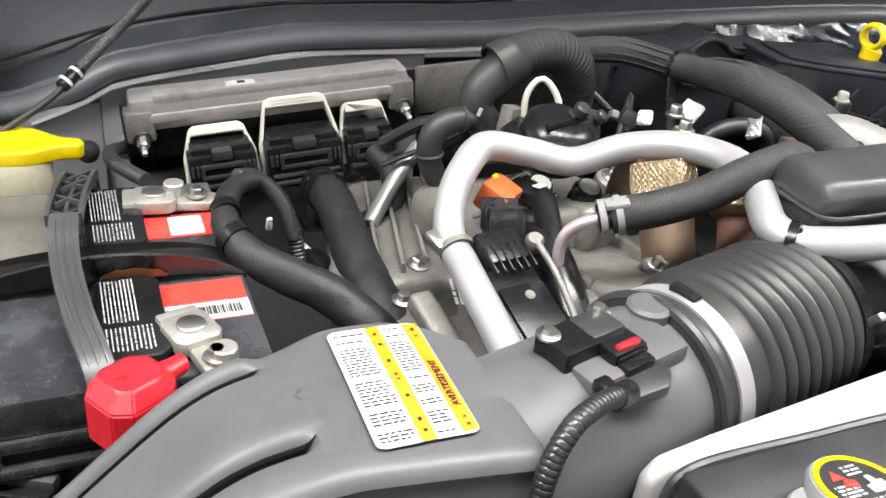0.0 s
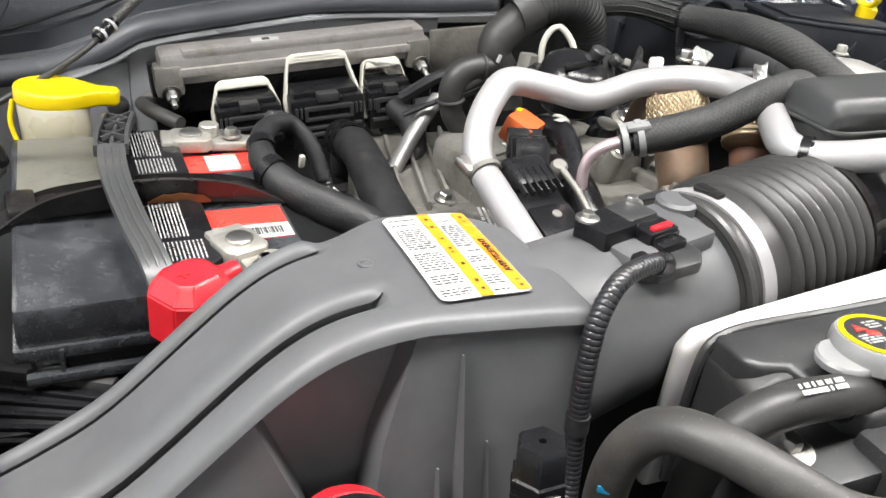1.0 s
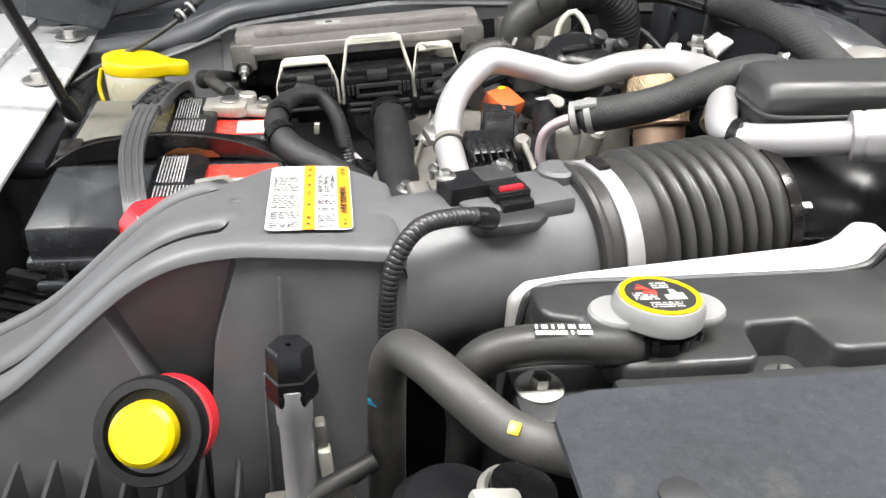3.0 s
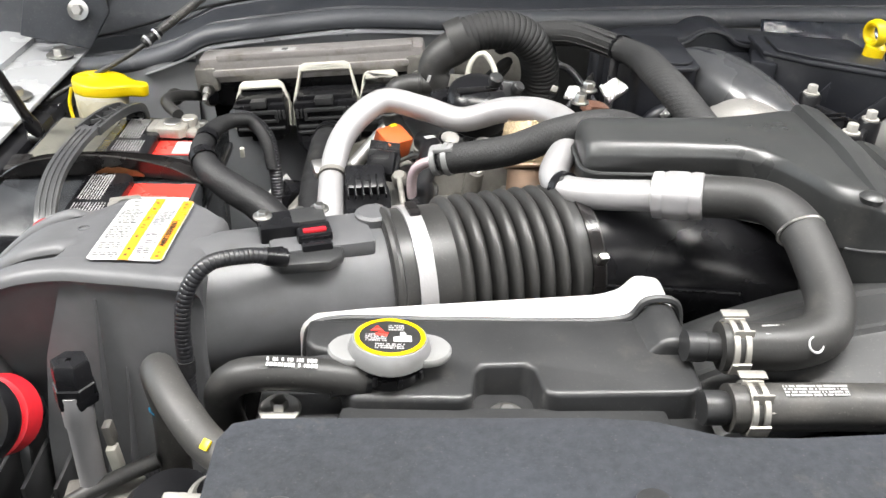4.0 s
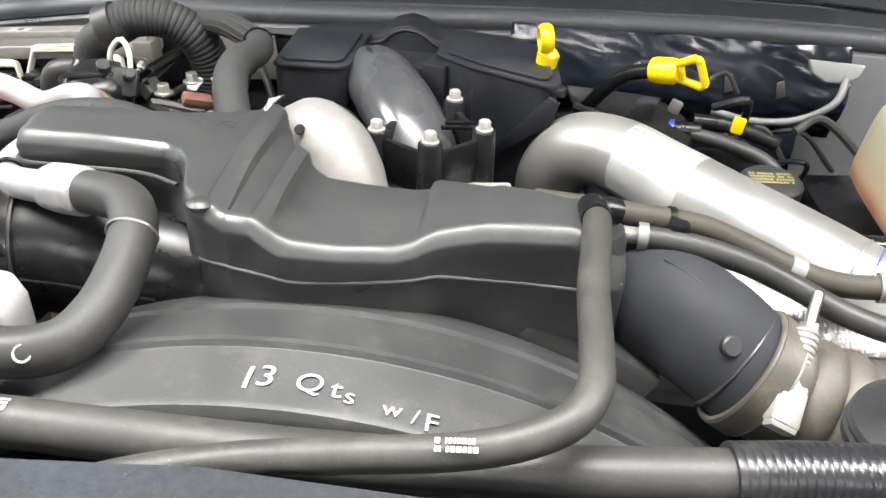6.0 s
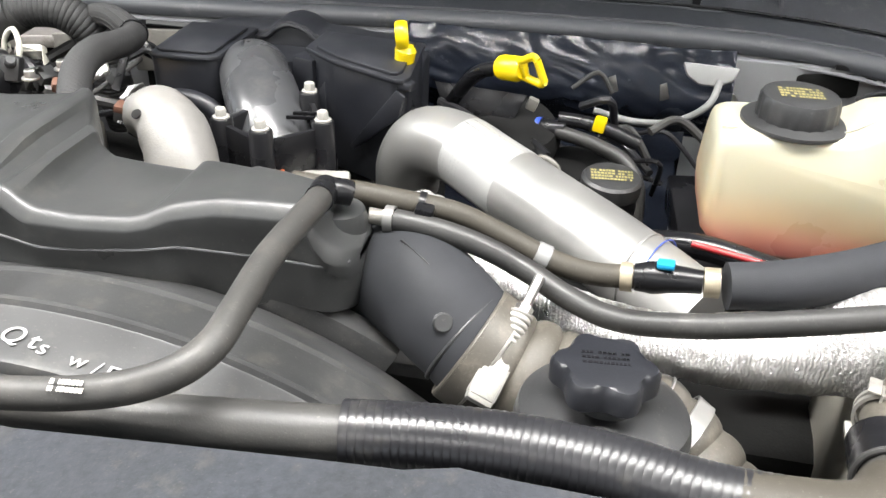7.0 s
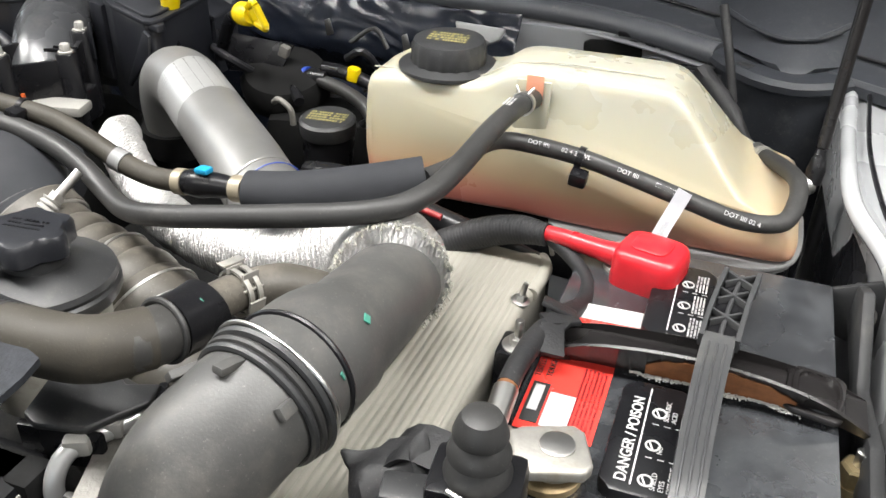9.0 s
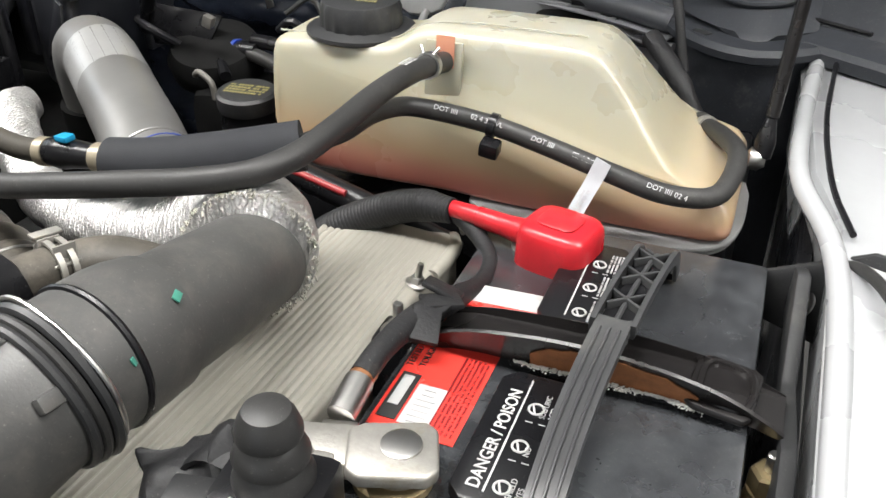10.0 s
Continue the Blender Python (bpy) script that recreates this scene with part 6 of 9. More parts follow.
part("clamp_ear", box((0.024, 0.008, 0.008), (0.209, 0.082, 1.196), (0, 15, 10), 0.003), CAST_PALE, ts)

# air filter gauge with a yellow button, and its red cap
ag = thing("filter_gauge", (0.05, 0.19, 1.12), "black filter restriction gauge with a yellow end and a red ring", "gauge")
GA = Vector((-0.10, -0.62, 0.42)).normalized()
G0 = Vector((0.0505, 0.210, 1.139))
def gauge_lathe(profile, n):
    return lathe([(r * 1.13, h * 1.10) for r, h in profile], G0, GA, n)
part("mount", gauge_lathe([(0.014, -0.03), (0.016, 0.0)], 24), DARK, ag)
part("red_ring", gauge_lathe([(0.018, -0.008), (0.0246, -0.007), (0.0250, 0.010), (0.020, 0.012)], 36), RED, ag, "red plastic ring")
part("barrel", gauge_lathe([(0.0190, 0.002), (0.0200, 0.016), (0.0250, 0.017), (0.0262, 0.020), (0.0262, 0.028), (0.0250, 0.031), (0.0205, 0.031), (0.0195, 0.027), (0.005, 0.026)], 36), DARK, ag)
part("button", gauge_lathe([(0.0145, 0.028), (0.0155, 0.031), (0.0150, 0.039), (0.0125, 0.0415)], 32), YELLOW, ag, "yellow button")
# capped service port
sp = thing("service_port", (0.124, 0.168, 1.08), "grey metal service port with a black hexagonal cap", "service port")
part("tube", lathe([(0.0085, 0), (0.0085, 0.06), (0.0095, 0.062), (0.0095, 0.085)], (0.125, 0.166, 1.108), (-0.03, 0.08, 1), 24), ALU, sp)
part("cap", lathe([(0.0126, 0), (0.0132, 0.002), (0.0132, 0.014), (0.0122, 0.0150), (0.0118, 0.029), (0.0105, 0.031), (0.0020, 0.0311), (0.0018, 0.0285)], (0.1225, 0.175, 1.183), (-0.03, 0.08, 1), 6), DARK, sp, "black hexagonal cap")
part("collar", lathe([(0.0136, 0), (0.0136, 0.003)], (0.1223, 0.1755, 1.187), (-0.03, 0.08, 1), 6), DARK, sp)
part("base_fitting", box((0.05, 0.03, 0.012), (0.130, 0.164, 1.108), (0, 0, 5), 0.003), CAST, sp)
sn = thing("pressure_sensor", (0.138, 0.172, 1.12), "small cream connector with grey clips beside the service port", "connector")
part("body", box((0.007, 0.008, 0.020), (0.1385, 0.174, 1.136), (0, -6, 0), 0.0015), LATCH, sn)
part("clip", box((0.006, 0.009, 0.016), (0.1365, 0.178, 1.154), (0, -6, 0), 0.002), CAST, sn)
hose("drain_hose", [(0.165, 0.176, 1.132), (0.145, 0.168, 1.127), (0.115, 0.158, 1.115), (0.085, 0.148, 1.095), (0.065, 0.142, 1.06), (0.05, 0.14, 1.0)], 0.0055, RUBBER, "thin black hose in front of the air box")

# ---------- engine castings in the valley ----------
en = thing("engine", (0.55, 0.6, 0.6), "grubby cast aluminium engine top with bolts and bosses", "engine")
# block in near-black: shade between the castings is in its colour
part("block", box((0.50, 0.44, 0.45), (0.56, 0.62, 0.83), bevel=0.02), SHADE_BLACK, en)
def cast_block(name, size, at, rot=(0, 0, 0), bevel=0.010):
    return part(name, box(size, at, rot, bevel, 3), CAST, en)
def cast_boss(p, r, h, d=(0, 0, 1), bolted=True):
    part("boss", lathe([(r * 1.15, -0.05), (r * 1.05, -0.004), (r, 0), (r, h - 0.002), (r - 0.002, h)], p, d, 22), CAST, en)
    if bolted:
        part("bolt", bolt(Vector(p) + Vector(d).normalized() * h, d, r * 0.45, 0.008, r * 0.72), ZINC, en)
cast_block("valve_cover", (0.19, 0.26, 0.14), (0.400, 0.575, 1.075), (-4, 0, 4), 0.022)
cast_block("head_cover", (0.15, 0.24, 0.10), (0.298, 0.70, 1.040), (-3, -6, -14), 0.014)
cast_block("head_rim", (0.13, 0.010, 0.014), (0.272, 0.612, 1.088), (-3, -6, -14), 0.003)
cast_block("bracket_casting", (0.050, 0.085, 0.05), (0.255, 0.455, 1.095), (12, 8, 16), 0.010)
cast_block("bracket_arm", (0.020, 0.070, 0.016), (0.236, 0.470, 1.128), (18, 0, 10), 0.005)
cast_block("fuel_cover", (0.075, 0.095, 0.030), (0.388, 0.480, 1.142), (-12, 4, 14), 0.008)
cast_block("rail_web", (0.012, 0.10, 0.040), (0.352, 0.505, 1.135), (-10, 0, 10), 0.004)
cast_block("rail_web", (0.012, 0.12, 0.040), (0.428, 0.520, 1.140), (-8, 0, 2), 0.004)
cast_block("port_block", (0.046, 0.040, 0.050), (0.368, 0.548, 1.152), (-12, 0, 14), 0.009)
cast_block("port_block", (0.050, 0.046, 0.046), (0.410, 0.550, 1.158), (-12, 0, 8), 0.010)
cast_block("lower_web", (0.11, 0.012, 0.030), (0.365, 0.435, 1.128), (0, 4, 10), 0.004)
part("mount_plate", prism([(0.213, 0.520), (0.222, 0.500), (0.252, 0.470), (0.280, 0.476), (0.288, 0.50), (0.276, 0.582), (0.256, 0.592), (0.246, 0.575)], 0.006, pose(0, 0, 1.128, -4, 3, 0), bevel=0.002), CAST, en)
part("plate_label", bars(frame_of((0.262, 0.486, 1.121), (0.25, 1, 0), (-1, 0.25, 0.05)), 0, -0.010, 0.036, 0.008, 4, 19, 0.0165, 0.6), LABEL, en)
for p, r in (((0.222, 0.512, 1.130), 0.007), ((0.262, 0.578, 1.118), 0.008), ((0.276, 0.492, 1.136), 0.0065)):
    part("plate_bolt", bolt(p, (0.05, -0.1, 1), r * 0.8, 0.007, r * 1.3), ZINC, en)
for k in range(5):
    part("rib", box((0.004, 0.20, 0.012), (0.262 + 0.022 * k, 0.70, 1.0905 + 0.0022 * k), (-3, -6, -14), 0.0015), CAST, en)
for k, (x, y, z) in enumerate(((0.340, 0.515, 1.150), (0.362, 0.470, 1.145), (0.430, 0.555, 1.170), (0.400, 0.450, 1.140), (0.325, 0.445, 1.132), (0.445, 0.545, 1.160))):
    cast_boss((x, y, z), 0.0075 + 0.001 * (k % 3), 0.010 + 0.003 * (k % 2), (0.05, -0.35, 1), k % 2 == 0)
cast_boss((0.448, 0.590, 1.168), 0.0150, 0.016, (0.1, -0.3, 1))
cast_boss((0.348, 0.455, 1.140), 0.0120, 0.014, (0, -0.4, 1), False)
cast_boss((0.372, 0.430, 1.134), 0.0095, 0.012, (0, -0.4, 1))
cast_boss((0.418, 0.470, 1.155), 0.0100, 0.010, (0.1, -0.4, 1))
cast_boss((0.238, 0.438, 1.122), 0.0090, 0.012, (-0.1, -0.4, 1))
cast_boss((0.252, 0.415, 1.112), 0.0110, 0.014, (-0.3, -0.6, 0.8))
cast_boss((0.345, 0.600, 1.160), 0.0100, 0.012, (0, -0.4, 1))
cast_boss((0.395, 0.520, 1.175), 0.0085, 0.008, (0.1, -0.4, 1))
for p in ((0.372, 0.588, 1.170), (0.405, 0.562, 1.176)):
    part("injector_cap", lathe([(0.0135, -0.02), (0.0135, 0.012), (0.0115, 0.016)], p, (0.05, -0.35, 1), 20), DARK, en)
    part("cap_top", lathe([(0.0095, 0.0), (0.0095, 0.0018), (0.008, 0.0024)], Vector(p) + Vector((0.05, -0.35, 1)).normalized() * 0.0155, (0.05, -0.35, 1), 20), CAST_PALE, en)
rnd = random.Random(12)
for k in range(10):
    a = Vector((rnd.uniform(0.30, 0.44), rnd.uniform(0.44, 0.60), 1.158 + rnd.uniform(-0.01, 0.01)))
    part("harness_wire", sweep([a, a + Vector((rnd.uniform(-0.03, 0.03), 0.02, 0.012)), a + Vector((rnd.uniform(-0.05, 0.05), 0.05, -0.01))], rnd.choice((0.0022, 0.003)), 6), rnd.choice((LOOM, CAST, RUBBER)), en)
# black coil body with plug, and the orange plug
co = thing("glow_plug_module", (0.30, 0.47, 1.12), "black injector module with a grey plug and pale wire guide", "module")
MG = frame_of((0.292, 0.462, 1.148), (1, 0.14, 0.0), (0.12, 0.9, 0.34))
part("body", mbox(MG, (0.046, 0.110, 0.036), (0, -0.016, 0), 0.007), DARK, co)
part("shoulder", mbox(MG, (0.038, 0.030, 0.024), (0.000, 0.038, 0.016), 0.004), DARK, co)
part("top_plate", mbox(MG, (0.040, 0.050, 0.005), (0.000, -0.020, 0.018), 0.002), DARK, co)
part("screw_head", bolt(MG @ Vector((0.002, -0.006, 0.020)), MG.to_3x3() @ Vector((0, 0, 1)), 0.003, 0.0015, 0.004), CAST, co)
for k in range(6):
    part("rib", mbox(MG, (0.0018, 0.026, 0.006), (-0.018 + 0.007 * k, 0.026, 0.026), 0.0006), DARK, co)
part("guide", sweep([(0.320, 0.492, 1.184), (0.324, 0.462, 1.172), (0.327, 0.43, 1.150), (0.33, 0.40, 1.12)], 0.0028, 10), CAST, co)
part("guide_boss", lathe([(0.007, -0.01), (0.0075, 0.0), (0.0055, 0.003)], (0.320, 0.494, 1.184), (-0.2, -0.4, 1), 18), CAST, co)
part("side_body", sweep([(0.330, 0.535, 1.160), (0.338, 0.505, 1.168), (0.336, 0.46, 1.150), (0.334, 0.42, 1.12)], 0.016, 16), DARK, co)
oc = thing("orange_connector", (0.313, 0.55, 1.17), "orange plug with a yellow tab on a grey socket", "connector")
MO = frame_of((0.313, 0.550, 1.196), (0.75, 0.55, 0.0), (-0.5, 0.7, 0.3))
part("plug", mbox(MO, (0.030, 0.027, 0.024), (0, -0.001, -0.002), 0.004), ORANGE, oc)
part("plug_collar", mbox(MO, (0.030, 0.010, 0.024), (0, -0.008, -0.003), 0.003), ORANGE, oc)
part("latch_slot", mbox(MO, (0.010, 0.012, 0.003), (-0.004, 0.002, 0.0068), 0.001), DARKRED, oc)
part("tab", mbox(MO, (0.008, 0.006, 0.004), (0.006, 0.010, 0.008), 0.0015), YELLOW, oc)
part("socket", box((0.028, 0.030, 0.024), (0.305, 0.522, 1.185), (-25, 0, -15), 0.004), DARK, oc)
for k in range(3):
    part("socket_rib", box((0.030, 0.003, 0.026), (0.305, 0.513 + 0.008 * k, 1.184 + 0.003 * k), (-25, 0, -15), 0.001), DARK, oc)
part("wire_boot", sweep([(0.345, 0.575, 1.185), (0.352, 0.548, 1.190), (0.345, 0.515, 1.180), (0.335, 0.48, 1.165)], 0.011, 14), DARK, oc)
part("white_mark", box((0.010, 0.008, 0.001), (0.350, 0.548, 1.2015), (-10, 0, 20), 0), LABEL, oc)

# exhaust gas cooler pipe: brown pipe with a braided joint
eg = thing("exhaust_pipe", (0.445, 0.48, 1.0), "heat-browned steel exhaust pipe with a braided joint", "exhaust pipe")
part("pipe", sweep([(0.438, 0.440, 1.0), (0.440, 0.450, 1.08), (0.443, 0.476, 1.150), (0.4465, 0.503, 1.198)], [0.026, 0.0235, 0.0225, 0.0225], 24), RUST, eg)
ja, jb = Vector((0.4462, 0.501, 1.194)), Vector((0.4455, 0.521, 1.230))
part("braided_joint", sweep([ja, ja.lerp(jb, 0.5), jb], [0.0245, 0.0262, 0.0245], 36), RUST, eg)
bm = bmesh.new()
d = (jb - ja).normalized()
e1 = d.cross(Vector((1, 0, 0))).normalized()
e2 = d.cross(e1)
for k in range(48):
    for sgn in (1, -1):
        for w in (-1, 0, 1):
            pts = []
            for j in range(13):
                a = 2 * math.pi * ((k + 0.24 * w) / 48 + sgn * j * 0.0125)
                over = 0.0005 * math.cos(math.pi * (j * 0.55 + k)) * sgn
                pts.append(ja.lerp(jb, j / 12) + (e1 * math.cos(a) + e2 * math.sin(a)) * (0.0250 + 0.0022 * math.sin(math.pi * j / 12) + over))
            sweep(pts, 0.00045, 4, 0.006, cap=False, bm=bm)
part("braid", bm, BRAID, eg, "golden woven steel braid")
part("upper_pipe", sweep([jb, (0.4455, 0.534, 1.222), (0.447, 0.552, 1.198), (0.45, 0.56, 1.16)], [0.0225, 0.021, 0.020, 0.020], 24), RUST, eg)
part("collar", torus(ja, d, 0.0245, 0.0025, 30, 8), RUST, eg)
part("side_flange", sweep([(0.475, 0.44, 1.15), (0.495, 0.455, 1.17), (0.51, 0.48, 1.19)], 0.020, 16, rough=0.001), OXIDE, eg)
part("flange_stud", lathe([(0.006, 0), (0.006, 0.026), (0.009, 0.027), (0.009, 0.035)], (0.486, 0.43, 1.172), (-1, -0.1, 0.1), 8), CAST, eg)
part("rear_joint", sweep([(0.495, 0.47, 1.20), (0.51, 0.49, 1.225)], 0.024, 28, ring=(0.0045, 0.0012)), BRAID, eg)

part("rust_bracket", box((0.030, 0.018, 0.012), (0.522, 0.590, 1.220), (10, 14, 30), 0.005), OXIDE, eg)
for p in ((0.515, 0.60, 1.235), (0.50, 0.565, 1.235)):
    part("bolt", bolt(p, (0, 0, 1), 0.006, 0.009, 0.009), ZINC, eg)
hs = thing("heat_shield", (0.54, 0.6, 1.2), "torn crinkled foil heat shield behind the exhaust pipe", "heat shield")
for p, s, r in (((0.545, 0.615, 1.232), (0.026, 0.020, 0.004), (25, -20, 30)), ((0.60, 0.585, 1.226), (0.028, 0.014, 0.004), (-30, -25, 50)), ((0.505, 0.63, 1.220), (0.014, 0.012, 0.004), (10, 15, -20))):
    b2 = box(s, (0, 0, 0), (0, 0, 0), 0.002)
    bmesh.ops.subdivide_edges(b2, edges=b2.edges, cuts=3, use_grid_fill=True)
    for v in b2.verts:
        v.co += Vector((0, 0, 0.010 * noise.noise(v.co * 60 + Vector(p) * 30)))
    bmesh.ops.transform(b2, matrix=pose(*p, *r), verts=b2.verts)
    part("foil_flap", b2, FOIL, hs)

# bright aluminium coolant pipe
pp = thing("coolant_pipe", (0.35, 0.45, 1.1), "bright aluminium coolant pipe bent over the engine with crimped collar", "coolant pipe")
pipe_pts = [(0.262, 0.34, 1.130), (0.258, 0.385, 1.147), (0.2575, 0.43, 1.159), (0.2565, 0.480, 1.173), (0.2565, 0.515, 1.184), (0.264, 0.535, 1.203), (0.280, 0.552, 1.220), (0.305, 0.570, 1.230), (0.345, 0.566, 1.224), (0.380, 0.553, 1.219), (0.420, 0.538, 1.236), (0.452, 0.510, 1.247), (0.470, 0.470, 1.251), (0.464, 0.432, 1.248), (0.452, 0.408, 1.243), (0.4465, 0.391, 1.238), (0.452, 0.373, 1.236), (0.470, 0.358, 1.240), (0.496, 0.343, 1.247), (0.524, 0.330, 1.254)]
part("tube", sweep(pipe_pts, 0.0122, 20, 0.005), ALU, pp)
part("far_tube", sweep([(0.262, 0.706, 1.088), (0.290, 0.732, 1.112), (0.306, 0.744, 1.127), (0.330, 0.760, 1.145)], 0.0085, 16), ALU_DULL, pp)
part("crimp_collar", lathe([(0.0135, -0.019), (0.0178, -0.018), (0.0182, -0.012), (0.0172, -0.010), (0.0184, -0.007), (0.0184, 0.006), (0.0172, 0.009), (0.0182, 0.012), (0.0178, 0.018), (0.0160, 0.019)], (0.530, 0.328, 1.2555), (0.90, -0.38, 0.17), 48, wave=(8, 0.0007, 0.0165)), ALU, pp, "crimped aluminium collar")
part("clip_strap", band((0.2565, 0.500, 1.1795), (0.0, 0.6, 0.18), 0.0126, 0.005, 0.0014, 30), CAST, pp)
part("clip_ear", box((0.012, 0.018, 0.008), (0.243, 0.508, 1.184), (20, 0, 20), 0.002), ZINC, pp)
part("bracket_clip", ribbon([(0.4475, 0.372, 1.2475), (0.444, 0.366, 1.236), (0.447, 0.368, 1.222), (0.455, 0.376, 1.205)], 0.009, 0.003, (0.4, -0.6, 0)), DARK, pp)
part("bracket_ring", band((0.452, 0.374, 1.236), (0.35, -0.55, 0.1), 0.0126, 0.007, 0.0016, 28), DARK, pp)

# sleeved fuel hose with a pinkish tube end and a spring clip
fh = thing("sleeved_hose", (0.42, 0.45, 1.2), "black braided fuel hose with a steel spring clip and pinkish tube", "hose")
part("hose", sweep([(0.360, 0.460, 1.219), (0.385, 0.448, 1.228), (0.420, 0.440, 1.240), (0.455, 0.436, 1.257), (0.485, 0.438, 1.264), (0.515, 0.452, 1.258), (0.56, 0.462, 1.232), (0.60, 0.46, 1.195)], 0.0135, 64, 0.0009, weave=0.00022), SLEEVE, fh)
part("pink_tube", sweep([(0.356, 0.462, 1.217), (0.345, 0.466, 1.213), (0.334, 0.474, 1.200), (0.332, 0.476, 1.178), (0.338, 0.47, 1.15)], 0.0048, 12), PINK, fh)
fc = Vector((0.354, 0.462, 1.217))
fd = Vector((0.72, -0.30, 0.25)).normalized()
part("hose_end", sweep([fc - fd * 0.004, fc + fd * 0.012], 0.0105, 16), DARK, fh)
part("spring_clip", band(fc + fd * 0.000, fd, 0.0120, 0.0050, 0.0020, 28), GREY_PL, fh)
part("spring_clip", band(fc + fd * 0.012, fd, 0.0130, 0.0050, 0.0020, 28), GREY_PL, fh)
part("clip_bridge", box((0.018, 0.014, 0.004), fc + fd * 0.006 + Vector((0, -0.004, 0.0130)), (0, -15, -22), 0.0012), GREY_PL, fh)

# large black hoses at the back
bhs = thing("heater_hose", (0.42, 0.7, 1.15), "thick black rubber hose arching over the back of the engine", "hose")
arch = [(0.378, 0.704, 1.249), (0.409, 0.708, 1.2605), (0.446, 0.714, 1.260), (0.472, 0.720, 1.243), (0.484, 0.728, 1.214), (0.486, 0.735, 1.175), (0.49, 0.745, 1.11)]
part("hose", sweep(arch, [0.0200, 0.0205, 0.0210, 0.0215, 0.0220, 0.0225, 0.0225], 40, ring=(0.0055, 0.0012)), SLEEVE, bhs)
part("cuff", band((0.384, 0.705, 1.252), (0.5, 0.06, 0.22), 0.0212, 0.020, 0.002), RUBBER, bhs)
part("elbow", sweep([(0.400, 0.706, 1.256), (0.380, 0.703, 1.243), (0.363, 0.70, 1.231), (0.357, 0.698, 1.214), (0.370, 0.695, 1.192), (0.376, 0.69, 1.16)], [0.021, 0.0200, 0.0185, 0.0172, 0.0165, 0.0165], 20), RUBBER, bhs)
el2 = thing("breather_elbow", (0.33, 0.68, 1.12), "black moulded breather elbow", "hose elbow")
part("elbow", sweep([(0.366, 0.695, 1.202), (0.350, 0.692, 1.2025), (0.333, 0.690, 1.203), (0.3175, 0.689, 1.197), (0.3095, 0.689, 1.180), (0.314, 0.690, 1.156), (0.327, 0.692, 1.134), (0.335, 0.695, 1.10)], [0.0115, 0.0115, 0.0122, 0.0128, 0.0122, 0.0115, 0.0112, 0.0112], 20), RUBBER, el2)
part("collar", torus((0.3105, 0.689, 1.170), (0.15, 0, -1), 0.0124, 0.0020, 28, 8), RUBBER, el2)
part("collar", torus((0.342, 0.691, 1.203), (1, 0, 0), 0.0118, 0.0020, 28, 8), RUBBER, el2)
part("mark", box((0.003, 0.002, 0.008), (0.352, 0.677, 1.215), (0, 20, 0), 0), LABEL, el2)
rh = thing("sleeved_line", (0.55, 0.6, 1.2), "ribbed black sleeved line crossing behind the cover", "hose")
ru = [(0.44, 0.775, 1.225), (0.475, 0.735, 1.252), (0.515, 0.708, 1.262), (0.562, 0.672, 1.257), (0.574, 0.625, 1.262), (0.572, 0.575, 1.268), (0.580, 0.530, 1.264), (0.606, 0.468, 1.238)]
part("sleeve", sweep(ru, [0.012, 0.0125, 0.013, 0.0135, 0.0145, 0.015, 0.0155, 0.0155], 56, 0.0013, weave=0.00025), SLEEVE, rh)
for k in range(12):
    a = 2 * math.pi * k / 12
    part("rib", sweep([Vector(p) + Vector((0.55 * math.sin(a), 0.8 * math.sin(a), math.cos(a))) * 0.0131 for p in ru[1:4]], 0.0009, 5, 0.008), SLEEVE, rh)
part("tie", band(ru[3], (0.3, -0.8, 0.05), 0.0145, 0.004, 0.0012), DARK, rh)
part("frayed_end", torus(ru[7], (0.3, -0.9, -0.1), 0.0152, 0.0008, 24, 6), CAST, rh)
part("strap", ribbon([(0.556, 0.668, 1.25), (0.552, 0.655, 1.225), (0.548, 0.64, 1.20)], 0.010, 0.003, (1, 0, 0)), DARK, rh)
# throttle actuator
ta = thing("actuator", (0.40, 0.62, 1.18), "black actuator with a white wire loop", "actuator")
part("body", lathe([(0.028, -0.03), (0.0335, -0.024), (0.0345, -0.004), (0.0325, 0.008), (0.024, 0.016), (0.014, 0.0175)], (0.403, 0.618, 1.215), (0.05, -0.35, 1), 32), DARK, ta)
part("arm", box((0.045, 0.022, 0.018), (0.375, 0.640, 1.208), (0, 0, 40), 0.004), DARK, ta)
part("cap", box((0.036, 0.026, 0.030), (0.428, 0.622, 1.220), (-20, 10, 20), 0.007), PLASTIC, ta)
part("nub", lathe([(0.007, 0), (0.0075, 0.008), (0.0055, 0.010)], (0.418, 0.612, 1.236), (0.2, -0.4, 1), 18), PLASTIC, ta)
part("nub", lathe([(0.006, 0), (0.0065, 0.007), (0.0050, 0.009)], (0.441, 0.615, 1.228), (0.5, -0.4, 0.8), 18), PLASTIC, ta)
part("rib", box((0.050, 0.004, 0.006), (0.403, 0.606, 1.231), (-20, 0, 15), 0.0015), DARK, ta)
part("white_loop", sweep([(0.395, 0.665, 1.195), (0.397, 0.672, 1.235), (0.410, 0.672, 1.248), (0.422, 0.662, 1.236), (0.425, 0.65, 1.215)], 0.0032, 10), LATCH, ta)
part("bracket", box((0.020, 0.016, 0.030), (0.385, 0.675, 1.205), (0, 10, 20), 0.003), CAST, ta)
rear = thing("rear_wiring", (0.45, 0.72, 1.12), "dark tangle of plugs and wires behind the engine", "wiring")
rnd = random.Random(5)
